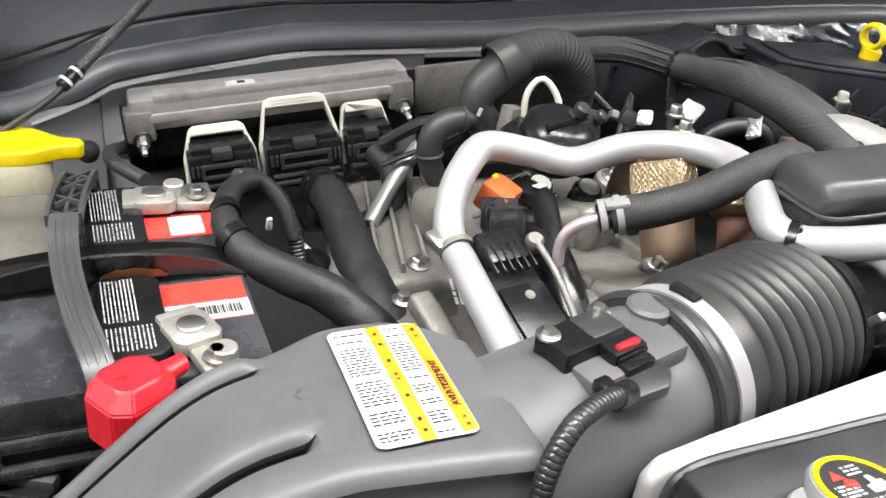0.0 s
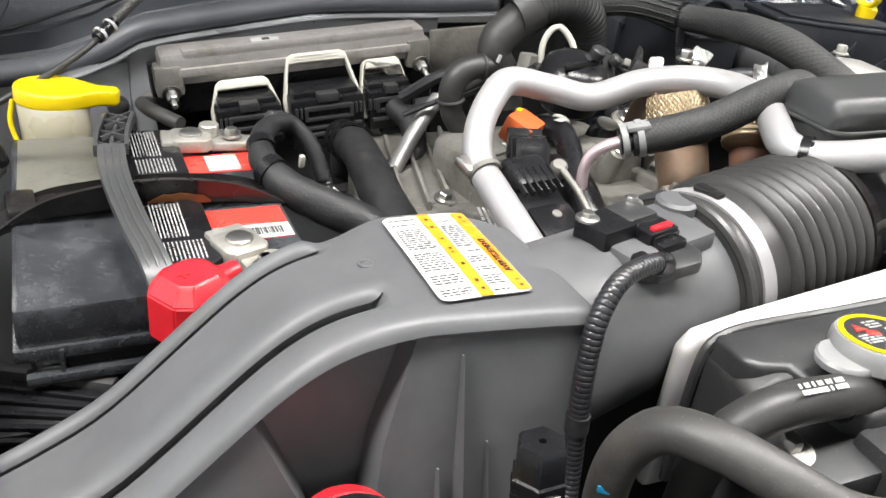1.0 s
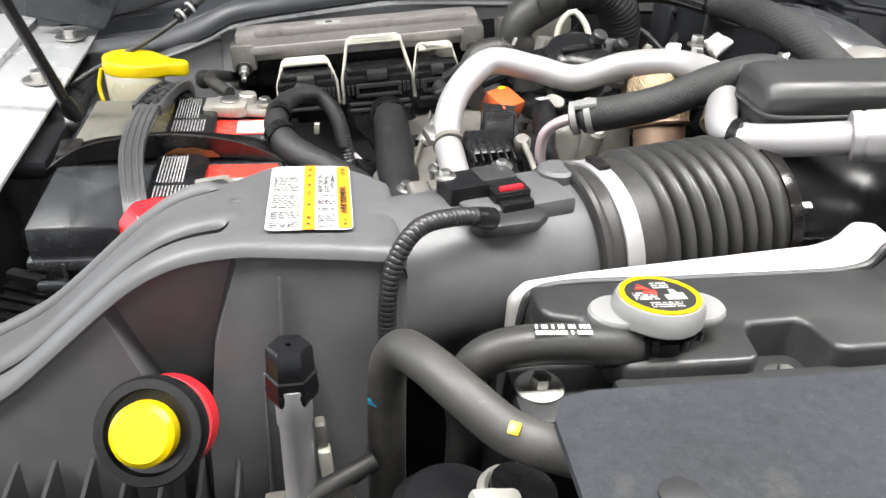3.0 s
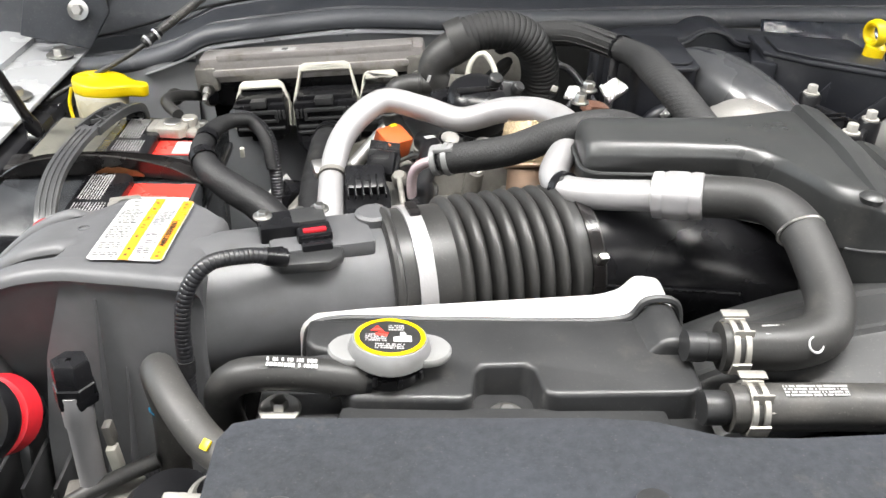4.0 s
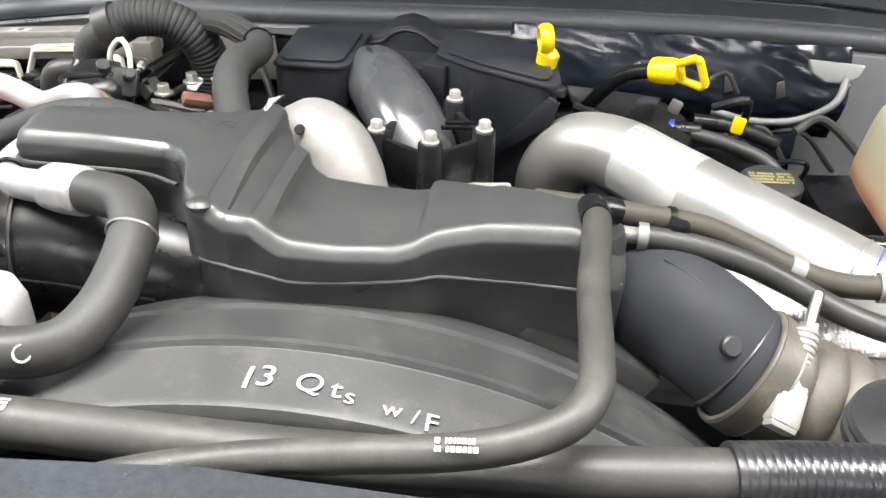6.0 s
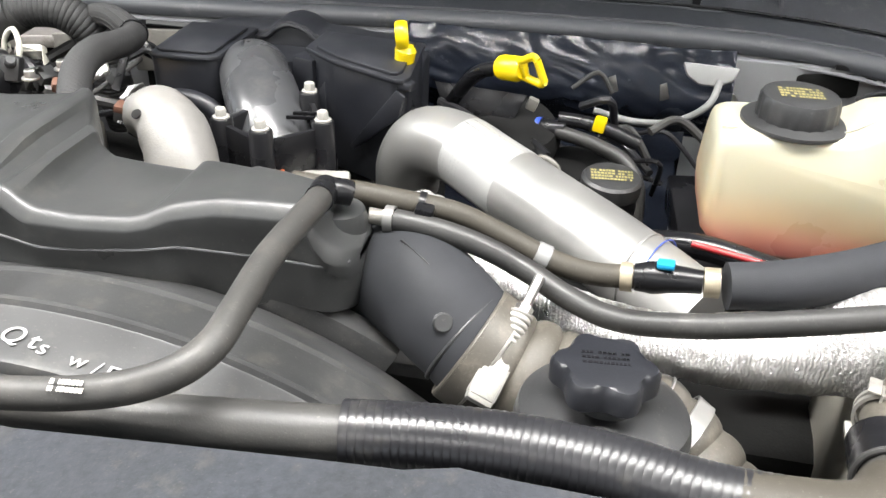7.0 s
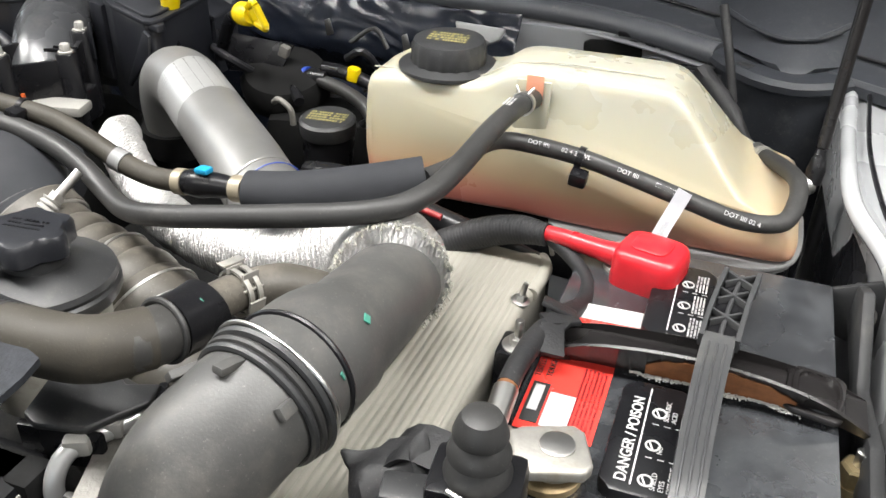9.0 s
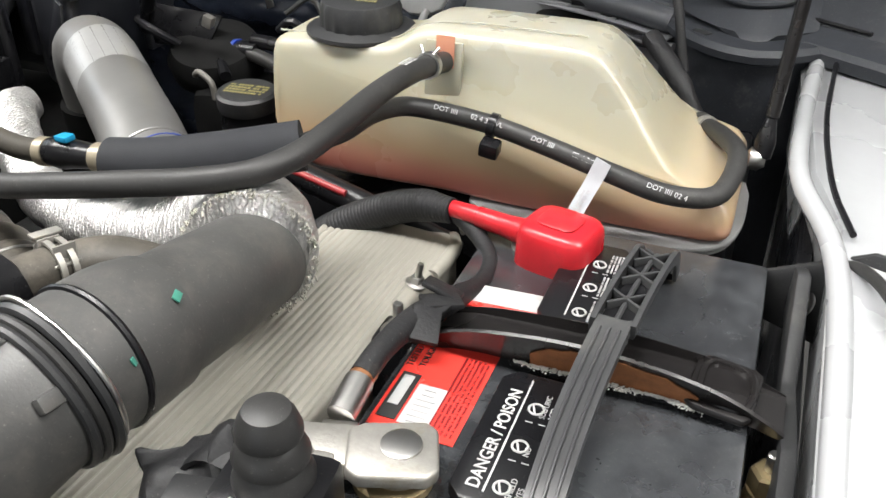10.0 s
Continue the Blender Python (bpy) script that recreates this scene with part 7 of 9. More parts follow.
for k in range(16):
    p = Vector((rnd.uniform(0.36, 0.56), rnd.uniform(0.64, 0.80), rnd.uniform(1.13, 1.20)))
    part("wire", sweep([p, p + Vector((rnd.uniform(-0.04, 0.04), rnd.uniform(-0.03, 0.03), 0.015)), p + Vector((rnd.uniform(-0.09, 0.09), rnd.uniform(-0.04, 0.04), -0.02))], rnd.choice((0.003, 0.0045, 0.007)), 8), rnd.choice((LOOM, RUBBER, DARK)), rear)
    if k % 2:
        part("plug", box((0.022, 0.018, 0.016), p, (rnd.uniform(0, 40), rnd.uniform(0, 40), rnd.uniform(0, 90)), 0.003), rnd.choice((DARK, PLASTIC)), rear)
for k in range(5):
    part("bright_clip", box((0.012, 0.008, 0.008), (rnd.uniform(0.36, 0.5), rnd.uniform(0.62, 0.72), rnd.uniform(1.18, 1.215)), (20, 30, k * 40), 0.002), CAST, rear)

# ---------- the big plastic cover ----------
cv = thing("engine_cover", (0.7, 0.33, 1.18), "black moulded plastic duct cover over the front of the engine", "engine cover")
ST = ((0.4660, 0.3745, 0.4180, 1.2710), (0.4672, 0.3705, 0.4225, 1.2755), (0.4705, 0.3675, 0.4255, 1.2785), (0.478, 0.3660, 0.4270, 1.2800), (0.53, 0.3655, 0.428, 1.281), (0.585, 0.364, 0.432, 1.281), (0.603, 0.352, 0.434, 1.282), (0.614, 0.332, 0.435, 1.283), (0.622, 0.310, 0.435, 1.284), (0.630, 0.290, 0.436, 1.285), (0.642, 0.276, 0.436, 1.287), (0.650, 0.270, 0.434, 1.287), (0.6525, 0.269, 0.434, 1.2935), (0.656, 0.267, 0.432, 1.2945), (0.664, 0.264, 0.424, 1.2940), (0.6670, 0.262, 0.419, 1.2925), (0.6690, 0.261, 0.414, 1.2865), (0.676, 0.259, 0.400, 1.283), (0.683, 0.257, 0.386, 1.280), (0.6855, 0.2565, 0.383, 1.2845), (0.690, 0.2555, 0.378, 1.2845), (0.6955, 0.2548, 0.374, 1.2835), (0.698, 0.2545, 0.372, 1.2745), (0.703, 0.254, 0.371, 1.270), (0.710, 0.254, 0.369, 1.267), (0.74, 0.256, 0.368, 1.265), (0.775, 0.262, 0.366, 1.265), (0.786, 0.266, 0.366, 1.267), (0.789, 0.267, 0.366, 1.2735), (0.793, 0.270, 0.365, 1.2755), (0.800, 0.273, 0.364, 1.2760), (0.808, 0.276, 0.363, 1.2762), (0.830, 0.279, 0.357, 1.278), (0.836, 0.280, 0.355, 1.281), (0.86, 0.282, 0.348, 1.283), (0.885, 0.283, 0.339, 1.284), (0.895, 0.281, 0.346, 1.282), (0.901, 0.280, 0.354, 1.270), (0.908, 0.281, 0.358, 1.260), (0.916, 0.285, 0.358, 1.254), (0.922, 0.293, 0.353, 1.250), (0.926, 0.306, 0.342, 1.246))
def along(table, x):
    """Straight interpolation in a table of (x, value)."""
    for (a, va), (b, vb2) in zip(table, table[1:]):
        if x <= b:
            return va + (vb2 - va) * max(0.0, (x - a) / (b - a))
    return table[-1][1]
SEAM = ((0.60, 1.217), (0.638, 1.240), (0.666, 1.2455), (0.688, 1.2468), (0.710, 1.2440), (0.731, 1.2420), (0.752, 1.2440), (0.773, 1.2466), (0.800, 1.2462), (0.846, 1.2420), (0.930, 1.2420))
LIP = ((0.646, 0.0), (0.652, 1.2760), (0.662, 1.2715), (0.684, 1.2745), (0.690, 1.2725), (0.701, 1.2650), (0.712, 1.2622), (0.778, 1.2612), (0.792, 1.2640), (0.802, 1.2680), (0.819, 1.2690), (0.829, 1.2725), (0.886, 1.2740), (0.896, 1.271))
def cover_loop(x, yf, yb, zt, lo, inset):
    low = along(LIP, x) if 0.652 <= x <= 0.896 else zt - 0.012
    d = min(0.014, (yb - yf) * 0.25)
    e = d / 0.014
    top = zt if 0.652 <= x <= 0.896 else zt - 0.0006
    return [(x, yf + inset, lo), (x, yf + inset, low - 0.010), (x, yf, low), (x, yf + 0.0009 * e, low + 0.0026), (x, yf + 0.0065 * e, min(low + 0.0088, zt + 0.004)), (x, yf + 0.0090 * e, min(low + 0.0102, zt + 0.005)), (x, yf + 0.0120 * e, min(low + 0.0106, zt + 0.005)), (x, yf + 0.38 * (yb - yf), top), (x, (yf + yb) / 2, zt + 0.001), (x, yb - 0.010 * e, zt), (x, yb - 0.003, zt - 0.003), (x, yb, zt - 0.012), (x, yb, lo)]
part("upper_shell", loft([cover_loop(x, yf, yb, zt, along(SEAM, x), 0.003) for x, yf, yb, zt in ST]), COVER, cv, sharp=36)
part("lower_shell", loft([[(x, yf + 0.014, 1.152 + 0.044 * ramp(0.76, 0.87, x)), (x, yf + 0.006, 1.166 + 0.036 * ramp(0.76, 0.87, x)), (x, yf + 0.0045, along(SEAM, x) - 0.001), (x, yb - 0.004, along(SEAM, x) - 0.001), (x, yb - 0.006, 1.152 + 0.044 * ramp(0.76, 0.87, x))] for x, yf, yb, zt in ST if x > 0.64]), COVER, cv, sharp=36)
part("seam", sweep([(x, yf + 0.0030, along(SEAM, x)) for x, yf, yb, zt in ST if 0.64 < x < 0.925][::2], 0.0012, 8, 0.008), AIRBOX, cv)
for k in range(4):
    part("grip_rib", box((0.072, 0.003, 0.0022), (0.525, 0.3655, 1.246 - 0.0045 * k), (0, 0, 0), 0.0008), COVER, cv)
part("end_rim", sweep([(0.60, 0.3510, 1.2545), (0.57, 0.3635, 1.2545), (0.50, 0.3645, 1.2545), (0.474, 0.3660, 1.2545), (0.4655, 0.3730, 1.2545), (0.4645, 0.396, 1.2545), (0.4655, 0.4195, 1.2545), (0.474, 0.4280, 1.2545)], 0.0018, 8, 0.004), COVER, cv)
part("foot", lathe([(0.007, 0), (0.0085, 0.004), (0.006, 0.0065), (0.002, 0.0072)], (0.648, 0.277, 1.2800), n=20), COVER, cv)
part("port", lathe([(0.020, -0.02), (0.0205, 0.0), (0.018, 0.008), (0.010, 0.011)], (0.905, 0.330, 1.256), n=28), COVER, cv)
part("nipple", sweep([(0.893, 0.318, 1.280), (0.905, 0.322, 1.282), (0.915, 0.326, 1.279)], 0.0095, 14), DARK, cv)

# ---------- fan shroud ----------
fs = thing("fan_shroud", (0.73, 0.2, 0.7), "black plastic fan shroud with white paint-pen writing", "fan shroud")
CX, CZ = 0.735, 0.800
def shroud(profile, a0, a1, n=64, cx=CX, cz=CZ):
    loops = []
    for i in range(n + 1):
        a = radians(a0 + (a1 - a0) * i / n)
        loops.append([(cx + (z - cz) * math.sin(a), y, cz + (z - cz) * math.cos(a)) for y, z in profile])
    return loft(loops)
part("front_skirt", shroud([(0.148, 1.17), (0.149, 1.222), (0.150, 1.228), (0.1525, 1.2325), (0.157, 1.234), (0.1995, 1.235), (0.201, 1.2355), (0.203, 1.2390), (0.207, 1.2390), (0.209, 1.2365), (0.211, 1.236), (0.248, 1.2295), (0.250, 1.2255), (0.2535, 1.2250), (0.256, 1.2280), (0.262, 1.227), (0.283, 1.218), (0.289, 1.211), (0.292, 1.20), (0.29, 1.10), (0.17, 1.10)], -62, 66), SHROUD, fs)
part("outer_ring", shroud([(0.288, 1.222), (0.290, 1.227), (0.296, 1.228), (0.309, 1.227), (0.314, 1.219), (0.312, 1.12), (0.29, 1.12)], 3, 30, 48, 0.745, 0.80), SHROUD, fs)
part("rib", shroud([(0.141, 1.190), (0.141, 1.212), (0.145, 1.214), (0.149, 1.212), (0.149, 1.19)], -30, 30), DARK, fs)
def arc_frame(ang, y0, y1, z0, z1, lift=0.0008):
    a = radians(ang)
    p0 = Vector((CX + (z0 - CZ) * math.sin(a), y0, CZ + (z0 - CZ) * math.cos(a)))
    p1 = Vector((CX + (z1 - CZ) * math.sin(a), y1, CZ + (z1 - CZ) * math.cos(a)))
    t = Vector((math.cos(a), 0, -math.sin(a)))
    m = frame_of(p0, t, p1 - p0)
    return m @ Matrix.Translation((0, 0, lift))
for ch, ang, y0, sz in (("1", -4.3, 0.1648, 0.0275), ("3", -2.9, 0.1680, 0.0250), ("Q", 0.1, 0.1670, 0.0215), ("t", 2.8, 0.1652, 0.0215), ("s", 3.9, 0.1622, 0.0185), ("w", 6.8, 0.1590, 0.0165), ("/", 9.0, 0.1572, 0.0160), ("F", 9.9, 0.1545, 0.0195)):
    words(ch, arc_frame(ang, y0, y0 + 0.027, 1.2345, 1.2353), sz * 0.95, CHALK, fs, "painted_letter", bold=0.0)
solo("radiator_tank", box((0.86, 0.06, 0.10), (0.76, 0.085, 1.12), bevel=0.012), DARK, "black radiator end tank under the shield", "radiator")
# plain panel whose black stands for the shade round the fan
solo("cooling_fan_void", box((0.6, 0.02, 0.5), (0.74, 0.36, 0.85), bevel=0.01), SHADE_BLACK, "near-black panel standing in for the shaded fan behind the shroud", "fan")

# ---------- sight shield over the radiator ----------
ss = thing("sight_shield", (0.74, -0.05, 1.24), "dark grey felt-like radiator sight shield with push pins", "sight shield")
def shield_z(x, y):
    return 1.243 + 0.043 * (x - 0.233) - 0.0035 * math.exp(-((x - 0.31) / 0.07) ** 2) - 0.10 * max(0, 0.04 - y) ** 1.2
edge = ((0.229, 0.030), (0.230, 0.080), (0.236, 0.092), (0.250, 0.096), (0.30, 0.096), (0.36, 0.092), (0.42, 0.088), (0.450, 0.084), (0.468, 0.077), (0.485, 0.071), (0.52, 0.069), (0.60, 0.071), (0.72, 0.078), (0.82, 0.072), (0.90, 0.076), (0.97, 0.079), (1.01, 0.080), (1.035, 0.086), (1.06, 0.083), (1.12, 0.079), (1.18, 0.078), (1.236, 0.078), (1.246, 0.074), (1.249, 0.06), (1.25, 0.03))
loops = []
for x, ye in edge:
    ys = [ye - (ye + 0.42) * (k / 14) ** 1.3 for k in range(15)]
    top = [(x, y, shield_z(x, y)) for y in ys]
    loops.append(top + [(x, y, z - 0.004) for x, y, z in reversed(top)])
part("felt_sheet", loft(loops), FELT, ss, sharp=60)
for x, y in ((0.266, 0.034), (0.437, 0.030), (0.85, 0.02), (1.12, 0.03)):
    part("push_pin", lathe([(0.009, 0), (0.0088, 0.0015), (0.006, 0.0024)], (x, y, shield_z(x, y)), n=20), PLASTIC, ss)

# ---------- hoses in front ----------
uh = thing("radiator_hose", (0.57, 0.25, 1.2), "bent black rubber coolant hose with a spring clamp", "hose")
up = [(0.540, 0.324, 1.257), (0.566, 0.314, 1.262), (0.588, 0.299, 1.265), (0.601, 0.276, 1.260), (0.605, 0.246, 1.249), (0.603, 0.214, 1.238), (0.592, 0.192, 1.230), (0.568, 0.183, 1.226), (0.522, 0.184, 1.224)]
part("hose", sweep(up, 0.0158, 22), RUBBER, uh)
part("wire_ring", torus((0.6015, 0.272, 1.2585), (0.1, -0.85, -0.33), 0.0161, 0.0013, 30, 8), ZINC, uh)
def spring_clamp(at, axis, r, parent):
    """A spring steel clamp: two narrow bands, a bridge between them and two turned-up ears."""
    at, axis = Vector(at), Vector(axis).normalized()
    side = axis.cross(Vector((0, 0, 1))).normalized()
    up = side.cross(axis)
    for k in (-1, 1):
        part("clamp_band", band(at + axis * 0.0036 * k, axis, r, 0.0034, 0.0013, 36), LEAD, parent, "dull silver spring clamp")
    M = frame_of(at + up * (r + 0.001), axis, side)
    low = (up * -0.25 - side * math.copysign(1, side.y)).normalized()
    part("clamp_joint", mbox(frame_of(at + low * (r + 0.0012), axis, low.cross(axis)), (0.0125, 0.009, 0.0018), (0, 0, 0), 0.0006), LEAD, parent)
    part("clamp_bridge", mbox(M, (0.017, 0.007, 0.0014), (0, -0.009, -0.0016), 0.0006), LEAD, parent)
    for k in (-1, 1):
        part("clamp_ear", mbox(M, (0.013, 0.0016, 0.011), (0.001 * k, 0.0065 * k + 0.002, 0.0045), 0.0007), LEAD, parent)
        part("ear_lip", mbox(M, (0.016, 0.0045, 0.0016), (0.001 * k, 0.0065 * k + 0.002 + 0.0016 * k, 0.0098), 0.0007), LEAD, parent)
spring_clamp((0.531, 0.184, 1.224), (1, 0, 0), 0.0165, uh)
part("print", bars(frame_of((0.546, 0.180, 1.2398), (1, 0.02, 0.02), (0, 1, 0.15)), 0, -0.004, 0.030, 0.005, 3, 31, 0.0, 0.6), PRINT, uh)
part("chalk_ring", torus((0.577, 0.172, 1.235), (0.2, -0.7, 0.7), 0.005, 0.0008, 20, 6), PRINT, uh)
lh = thing("radiator_hose", (0.9, 0.13, 1.2), "long dusty black rubber radiator hose running across the front", "hose")
lp = [(0.515, 0.140, 1.212), (0.56, 0.141, 1.212), (0.65, 0.140, 1.213), (0.75, 0.132, 1.222), (0.84, 0.126, 1.232), (0.90, 0.128, 1.236), (0.965, 0.134, 1.239), (1.01, 0.140, 1.240), (1.06, 0.142, 1.241), (1.11, 0.136, 1.243), (1.155, 0.124, 1.246), (1.195, 0.118, 1.250), (1.228, 0.124, 1.250), (1.246, 0.148, 1.246), (1.252, 0.182, 1.240)]
part("hose", sweep(lp, [0.0145] * 5 + [0.0150] * 5 + [0.017, 0.018, 0.0185, 0.0175, 0.0165], 24), RUBBER_DUSTY, lh)
part("corrugated_guard", sweep(lp[6:12], 0.0183, 28, ring=(0.0046, 0.00045)), LOOM, lh, "glossy black split corrugated guard")
spring_clamp((0.530, 0.140, 1.212), (1, 0, 0), 0.0152, lh)
part("print", bars(frame_of((0.546, 0.139, 1.2268), (1, 0.02, 0), (0, 1, 0.15)), 0, -0.005, 0.040, 0.004, 4, 41, 0.0, 0.6), PRINT, lh)
part("dirty_end", sweep([lp[10], lp[11], lp[12], lp[13]], [0.0178, 0.0188, 0.0192, 0.0184], 24), OLIVE, lh, "olive brown dirty hose end")
part("cuff", sweep([(1.2485, 0.160, 1.2440), lp[14], (1.2535, 0.192, 1.240)], 0.0200, 28), DARK, lh, "black quick-connect collar")
part("cuff_lip", torus((1.2480, 0.158, 1.2444), (0.2, 0.95, -0.18), 0.0190, 0.0020, 32, 8), RUBBER, lh)
for p in ((1.262, 0.176, 1.256), (1.266, 0.186, 1.250)):
    part("paint_dot", box((0.004, 0.005, 0.0012), p, (20, 40, 0), 0.0005), GREEN, lh)
part("end_pipe", sweep([(1.254, 0.195, 1.240), (1.261, 0.222, 1.236), (1.277, 0.245, 1.229), (1.303, 0.263, 1.214), (1.335, 0.275, 1.195)], [0.0125, 0.0125, 0.0150, 0.0155, 0.0155], 20), DUSTY_TAN, lh)
spring_clamp((1.260, 0.220, 1.236), (0.3, 0.9, -0.1), 0.0150, lh)
part("wire_clip", sweep([(1.176, 0.150, 1.214), (1.184, 0.140, 1.226), (1.196, 0.146, 1.222), (1.190, 0.158, 1.212), (1.178, 0.152, 1.214)], 0.0016, 8), ZINC, lh)
vh = thing("vent_hose", (0.88, 0.2, 1.25), "dusty rubber vent hose hanging across the fan shroud", "hose")
vp = [(0.898, 0.322, 1.283), (0.900, 0.300, 1.286), (0.898, 0.262, 1.288), (0.895, 0.215, 1.288), (0.8955, 0.165, 1.285), (0.894, 0.138, 1.282), (0.884, 0.120, 1.278), (0.862, 0.110, 1.271), (0.83, 0.105, 1.264), (0.78, 0.103, 1.256), (0.72, 0.099, 1.246), (0.66, 0.090, 1.232), (0.60, 0.075, 1.210)]
part("hose", sweep(vp, 0.0092, 18), RUBBER_DUSTY, vh)
part("end_cuff", sweep(vp[:2], 0.0102, 16), DARK, vh)
part("label", bars(frame_of((0.822, 0.1, 1.2725), (1, 0, 0.1), (0, 1, 0.5)), 0, -0.004, 0.020, 0.004, 2, 51, 0.0, 0.7), LATCH, vh)

# ---------- intake manifold ----------
im = thing("intake_manifold", (0.75, 0.65, 1.1), "glossy black plastic upper intake manifold with bolted posts", "intake manifold")
LBOX = [(0.578, 0.674), (0.586, 0.668), (0.646, 0.672), (0.656, 0.682), (0.658, 0.79), (0.574, 0.79)]
RBOX = [(0.748, 0.722), (0.788, 0.690), (0.866, 0.650), (0.876, 0.652), (0.880, 0.664), (0.872, 0.775), (0.752, 0.785)]
for nm, poly, top in (("left_box", LBOX, 1.240), ("right_box", RBOX, 1.246)):
    cx, cy = sum(q[0] for q in poly) / len(poly), sum(q[1] for q in poly) / len(poly)
    part(nm, prism(poly, 0.13, pose(0, 0, top - 0.134), bevel=0.004, seg=2), MANIF, im)
    part("lid", prism([(cx + (x - cx) * 1.045, cy + (y - cy) * 1.045) for x, y in poly], 0.006, pose(0, 0, top - 0.008), bevel=0.0022), MANIF, im)
    part("lid_panel", prism([(cx + (x - cx) * 0.86, cy + (y - cy) * 0.86) for x, y in poly], 0.004, pose(0, 0, top - 0.002), bevel=0.0016), MANIF, im)
part("ear", prism([(-0.010, -0.012), (0.006, -0.014), (0.010, -0.004), (0.002, 0.006)], 0.009, pose(0.8795, 0.662, 1.231), bevel=0.002), MANIF, im)
part("ear_fin", prism([(0, 0), (0.012, -0.004), (0.004, -0.030), (-0.060, -0.085), (-0.066, -0.082)], 0.004, frame_of((0.872, 0.6445, 1.234), (0.90, -0.43, 0), (0, 0, 1)), bevel=0.001), MANIF, im)
part("side_fin", prism([(0, 0), (0.032, 0.0), (0.032, 0.048)], 0.003, frame_of((0.762, 0.652, 1.188), (0.95, -0.2, 0), (0, 0, 1)), bevel=0.0008), MANIF, im)
part("middle_wall", box((0.16, 0.06, 0.11), (0.705, 0.765, 1.165), (0, 0, 0), 0.006), MANIF, im)
part("middle_step", box((0.022, 0.05, 0.10), (0.664, 0.715, 1.176), (0, 0, 0), 0.004), MANIF, im)
part("middle_step", box((0.030, 0.05, 0.10), (0.752, 0.735, 1.184), (0, 0, -20), 0.004), MANIF, im)
part("rear_plenum", prism([(-0.135, -0.09), (-0.135, 0.002), (-0.10, 0.012), (-0.03, 0.017), (-0.018, 0.026), (0.0, 0.031), (0.018, 0.027), (0.034, 0.016), (0.12, 0.010), (0.165, -0.010), (0.165, -0.09)], 0.055, frame_of((0.702, 0.845, 1.220), (1, 0, 0), (0, 0, 1)), bevel=0.004), MANIF, im)
part("plenum_seam", sweep([(0.570, 0.788, 1.216), (0.605, 0.788, 1.225), (0.672, 0.788, 1.230), (0.686, 0.788, 1.241), (0.702, 0.788, 1.246), (0.722, 0.788, 1.241), (0.738, 0.788, 1.230), (0.822, 0.788, 1.224), (0.866, 0.788, 1.206)], 0.0032, 8, 0.005), MANIF, im)
part("runner", sweep([(0.668, 0.775, 1.190), (0.678, 0.735, 1.206), (0.692, 0.700, 1.209), (0.712, 0.664, 1.202), (0.734, 0.630, 1.186), (0.752, 0.602, 1.160), (0.760, 0.585, 1.115)], [0.034, 0.040, 0.0425, 0.0435, 0.043, 0.041, 0.038], 40, 0.006, flat=0.86, up=(0.35, 0.3, 1)), RUNNER, im, sharp=60)
part("runner_rib", sweep([(0.664, 0.742, 1.236), (0.676, 0.706, 1.243), (0.694, 0.672, 1.237), (0.714, 0.640, 1.222)], 0.0035, 8, 0.006), MANIF, im)
part("left_arch", sweep([(0.598, 0.648, 1.16), (0.602, 0.646, 1.186), (0.618, 0.642, 1.198), (0.645, 0.638, 1.200), (0.668, 0.634, 1.190), (0.676, 0.632, 1.16)], 0.010, 12), MANIF, im)
for (x, y, z) in ((0.709, 0.562, 1.218), (0.765, 0.527, 1.226), (0.811, 0.578, 1.220), (0.775, 0.645, 1.222)):
    part("post", lathe([(0.0125, -0.10), (0.0115, -0.002), (0.010, 0.0)], (x, y, z), n=18), DARK, im)
    part("bolt", bolt((x, y, z), (0, 0, 1), 0.0060, 0.009, 0.0085), CAST_PALE, im)
for a, b in (((0.709, 0.562), (0.765, 0.527)), ((0.765, 0.527), (0.811, 0.578)), ((0.709, 0.562), (0.72, 0.60)), ((0.811, 0.578), (0.775, 0.645))):
    a, b = Vector((*a, 1.185)), Vector((*b, 1.185))
    part("web", box(((b - a).length, 0.006, 0.055), (a + b) / 2, (0, 0, math.degrees(math.atan2(b.y - a.y, b.x - a.x))), 0.001), DARK, im)
part("deck", box((0.11, 0.07, 0.04), (0.765, 0.575, 1.15), (0, 0, 10), 0.006), DARK, im)
part("slat", box((0.03, 0.004, 0.004), (0.782, 0.594, 1.213), (0, 0, 10), 0.001), DARK, im)
part("slat", box((0.03, 0.004, 0.004), (0.785, 0.606, 1.213), (0, 0, 10), 0.001), DARK, im)
fg = thing("manifold_flange", (0.81, 0.56, 1.15), "pale cast flange under the manifold with a small red tag", "flange")
part("flange", box((0.09, 0.03, 0.012), (0.80, 0.548, 1.165), (0, 0, 12), 0.004), CAST_PALE, fg)
part("nut", lathe([(0.010, 0), (0.010, 0.008), (0.008, 0.010)], (0.765, 0.535, 1.168), n=6), CAST_PALE, fg)
part("red_tag", box((0.004, 0.004, 0.014), (0.783, 0.531, 1.176), (0, 0, 0), 0.001), ORANGE, fg)
ec = thing("cast_elbow", (0.69, 0.48, 1.12), "pale grey cast aluminium intake elbow", "cast elbow")
part("elbow", sweep([(0.632, 0.545, 1.218), (0.658, 0.535, 1.224), (0.682, 0.515, 1.212), (0.697, 0.495, 1.185), (0.704, 0.480, 1.14), (0.707, 0.47, 1.08)], [0.024, 0.030, 0.034, 0.035, 0.036, 0.036], 28, rough=0.0012), CAST_GREY, ec)
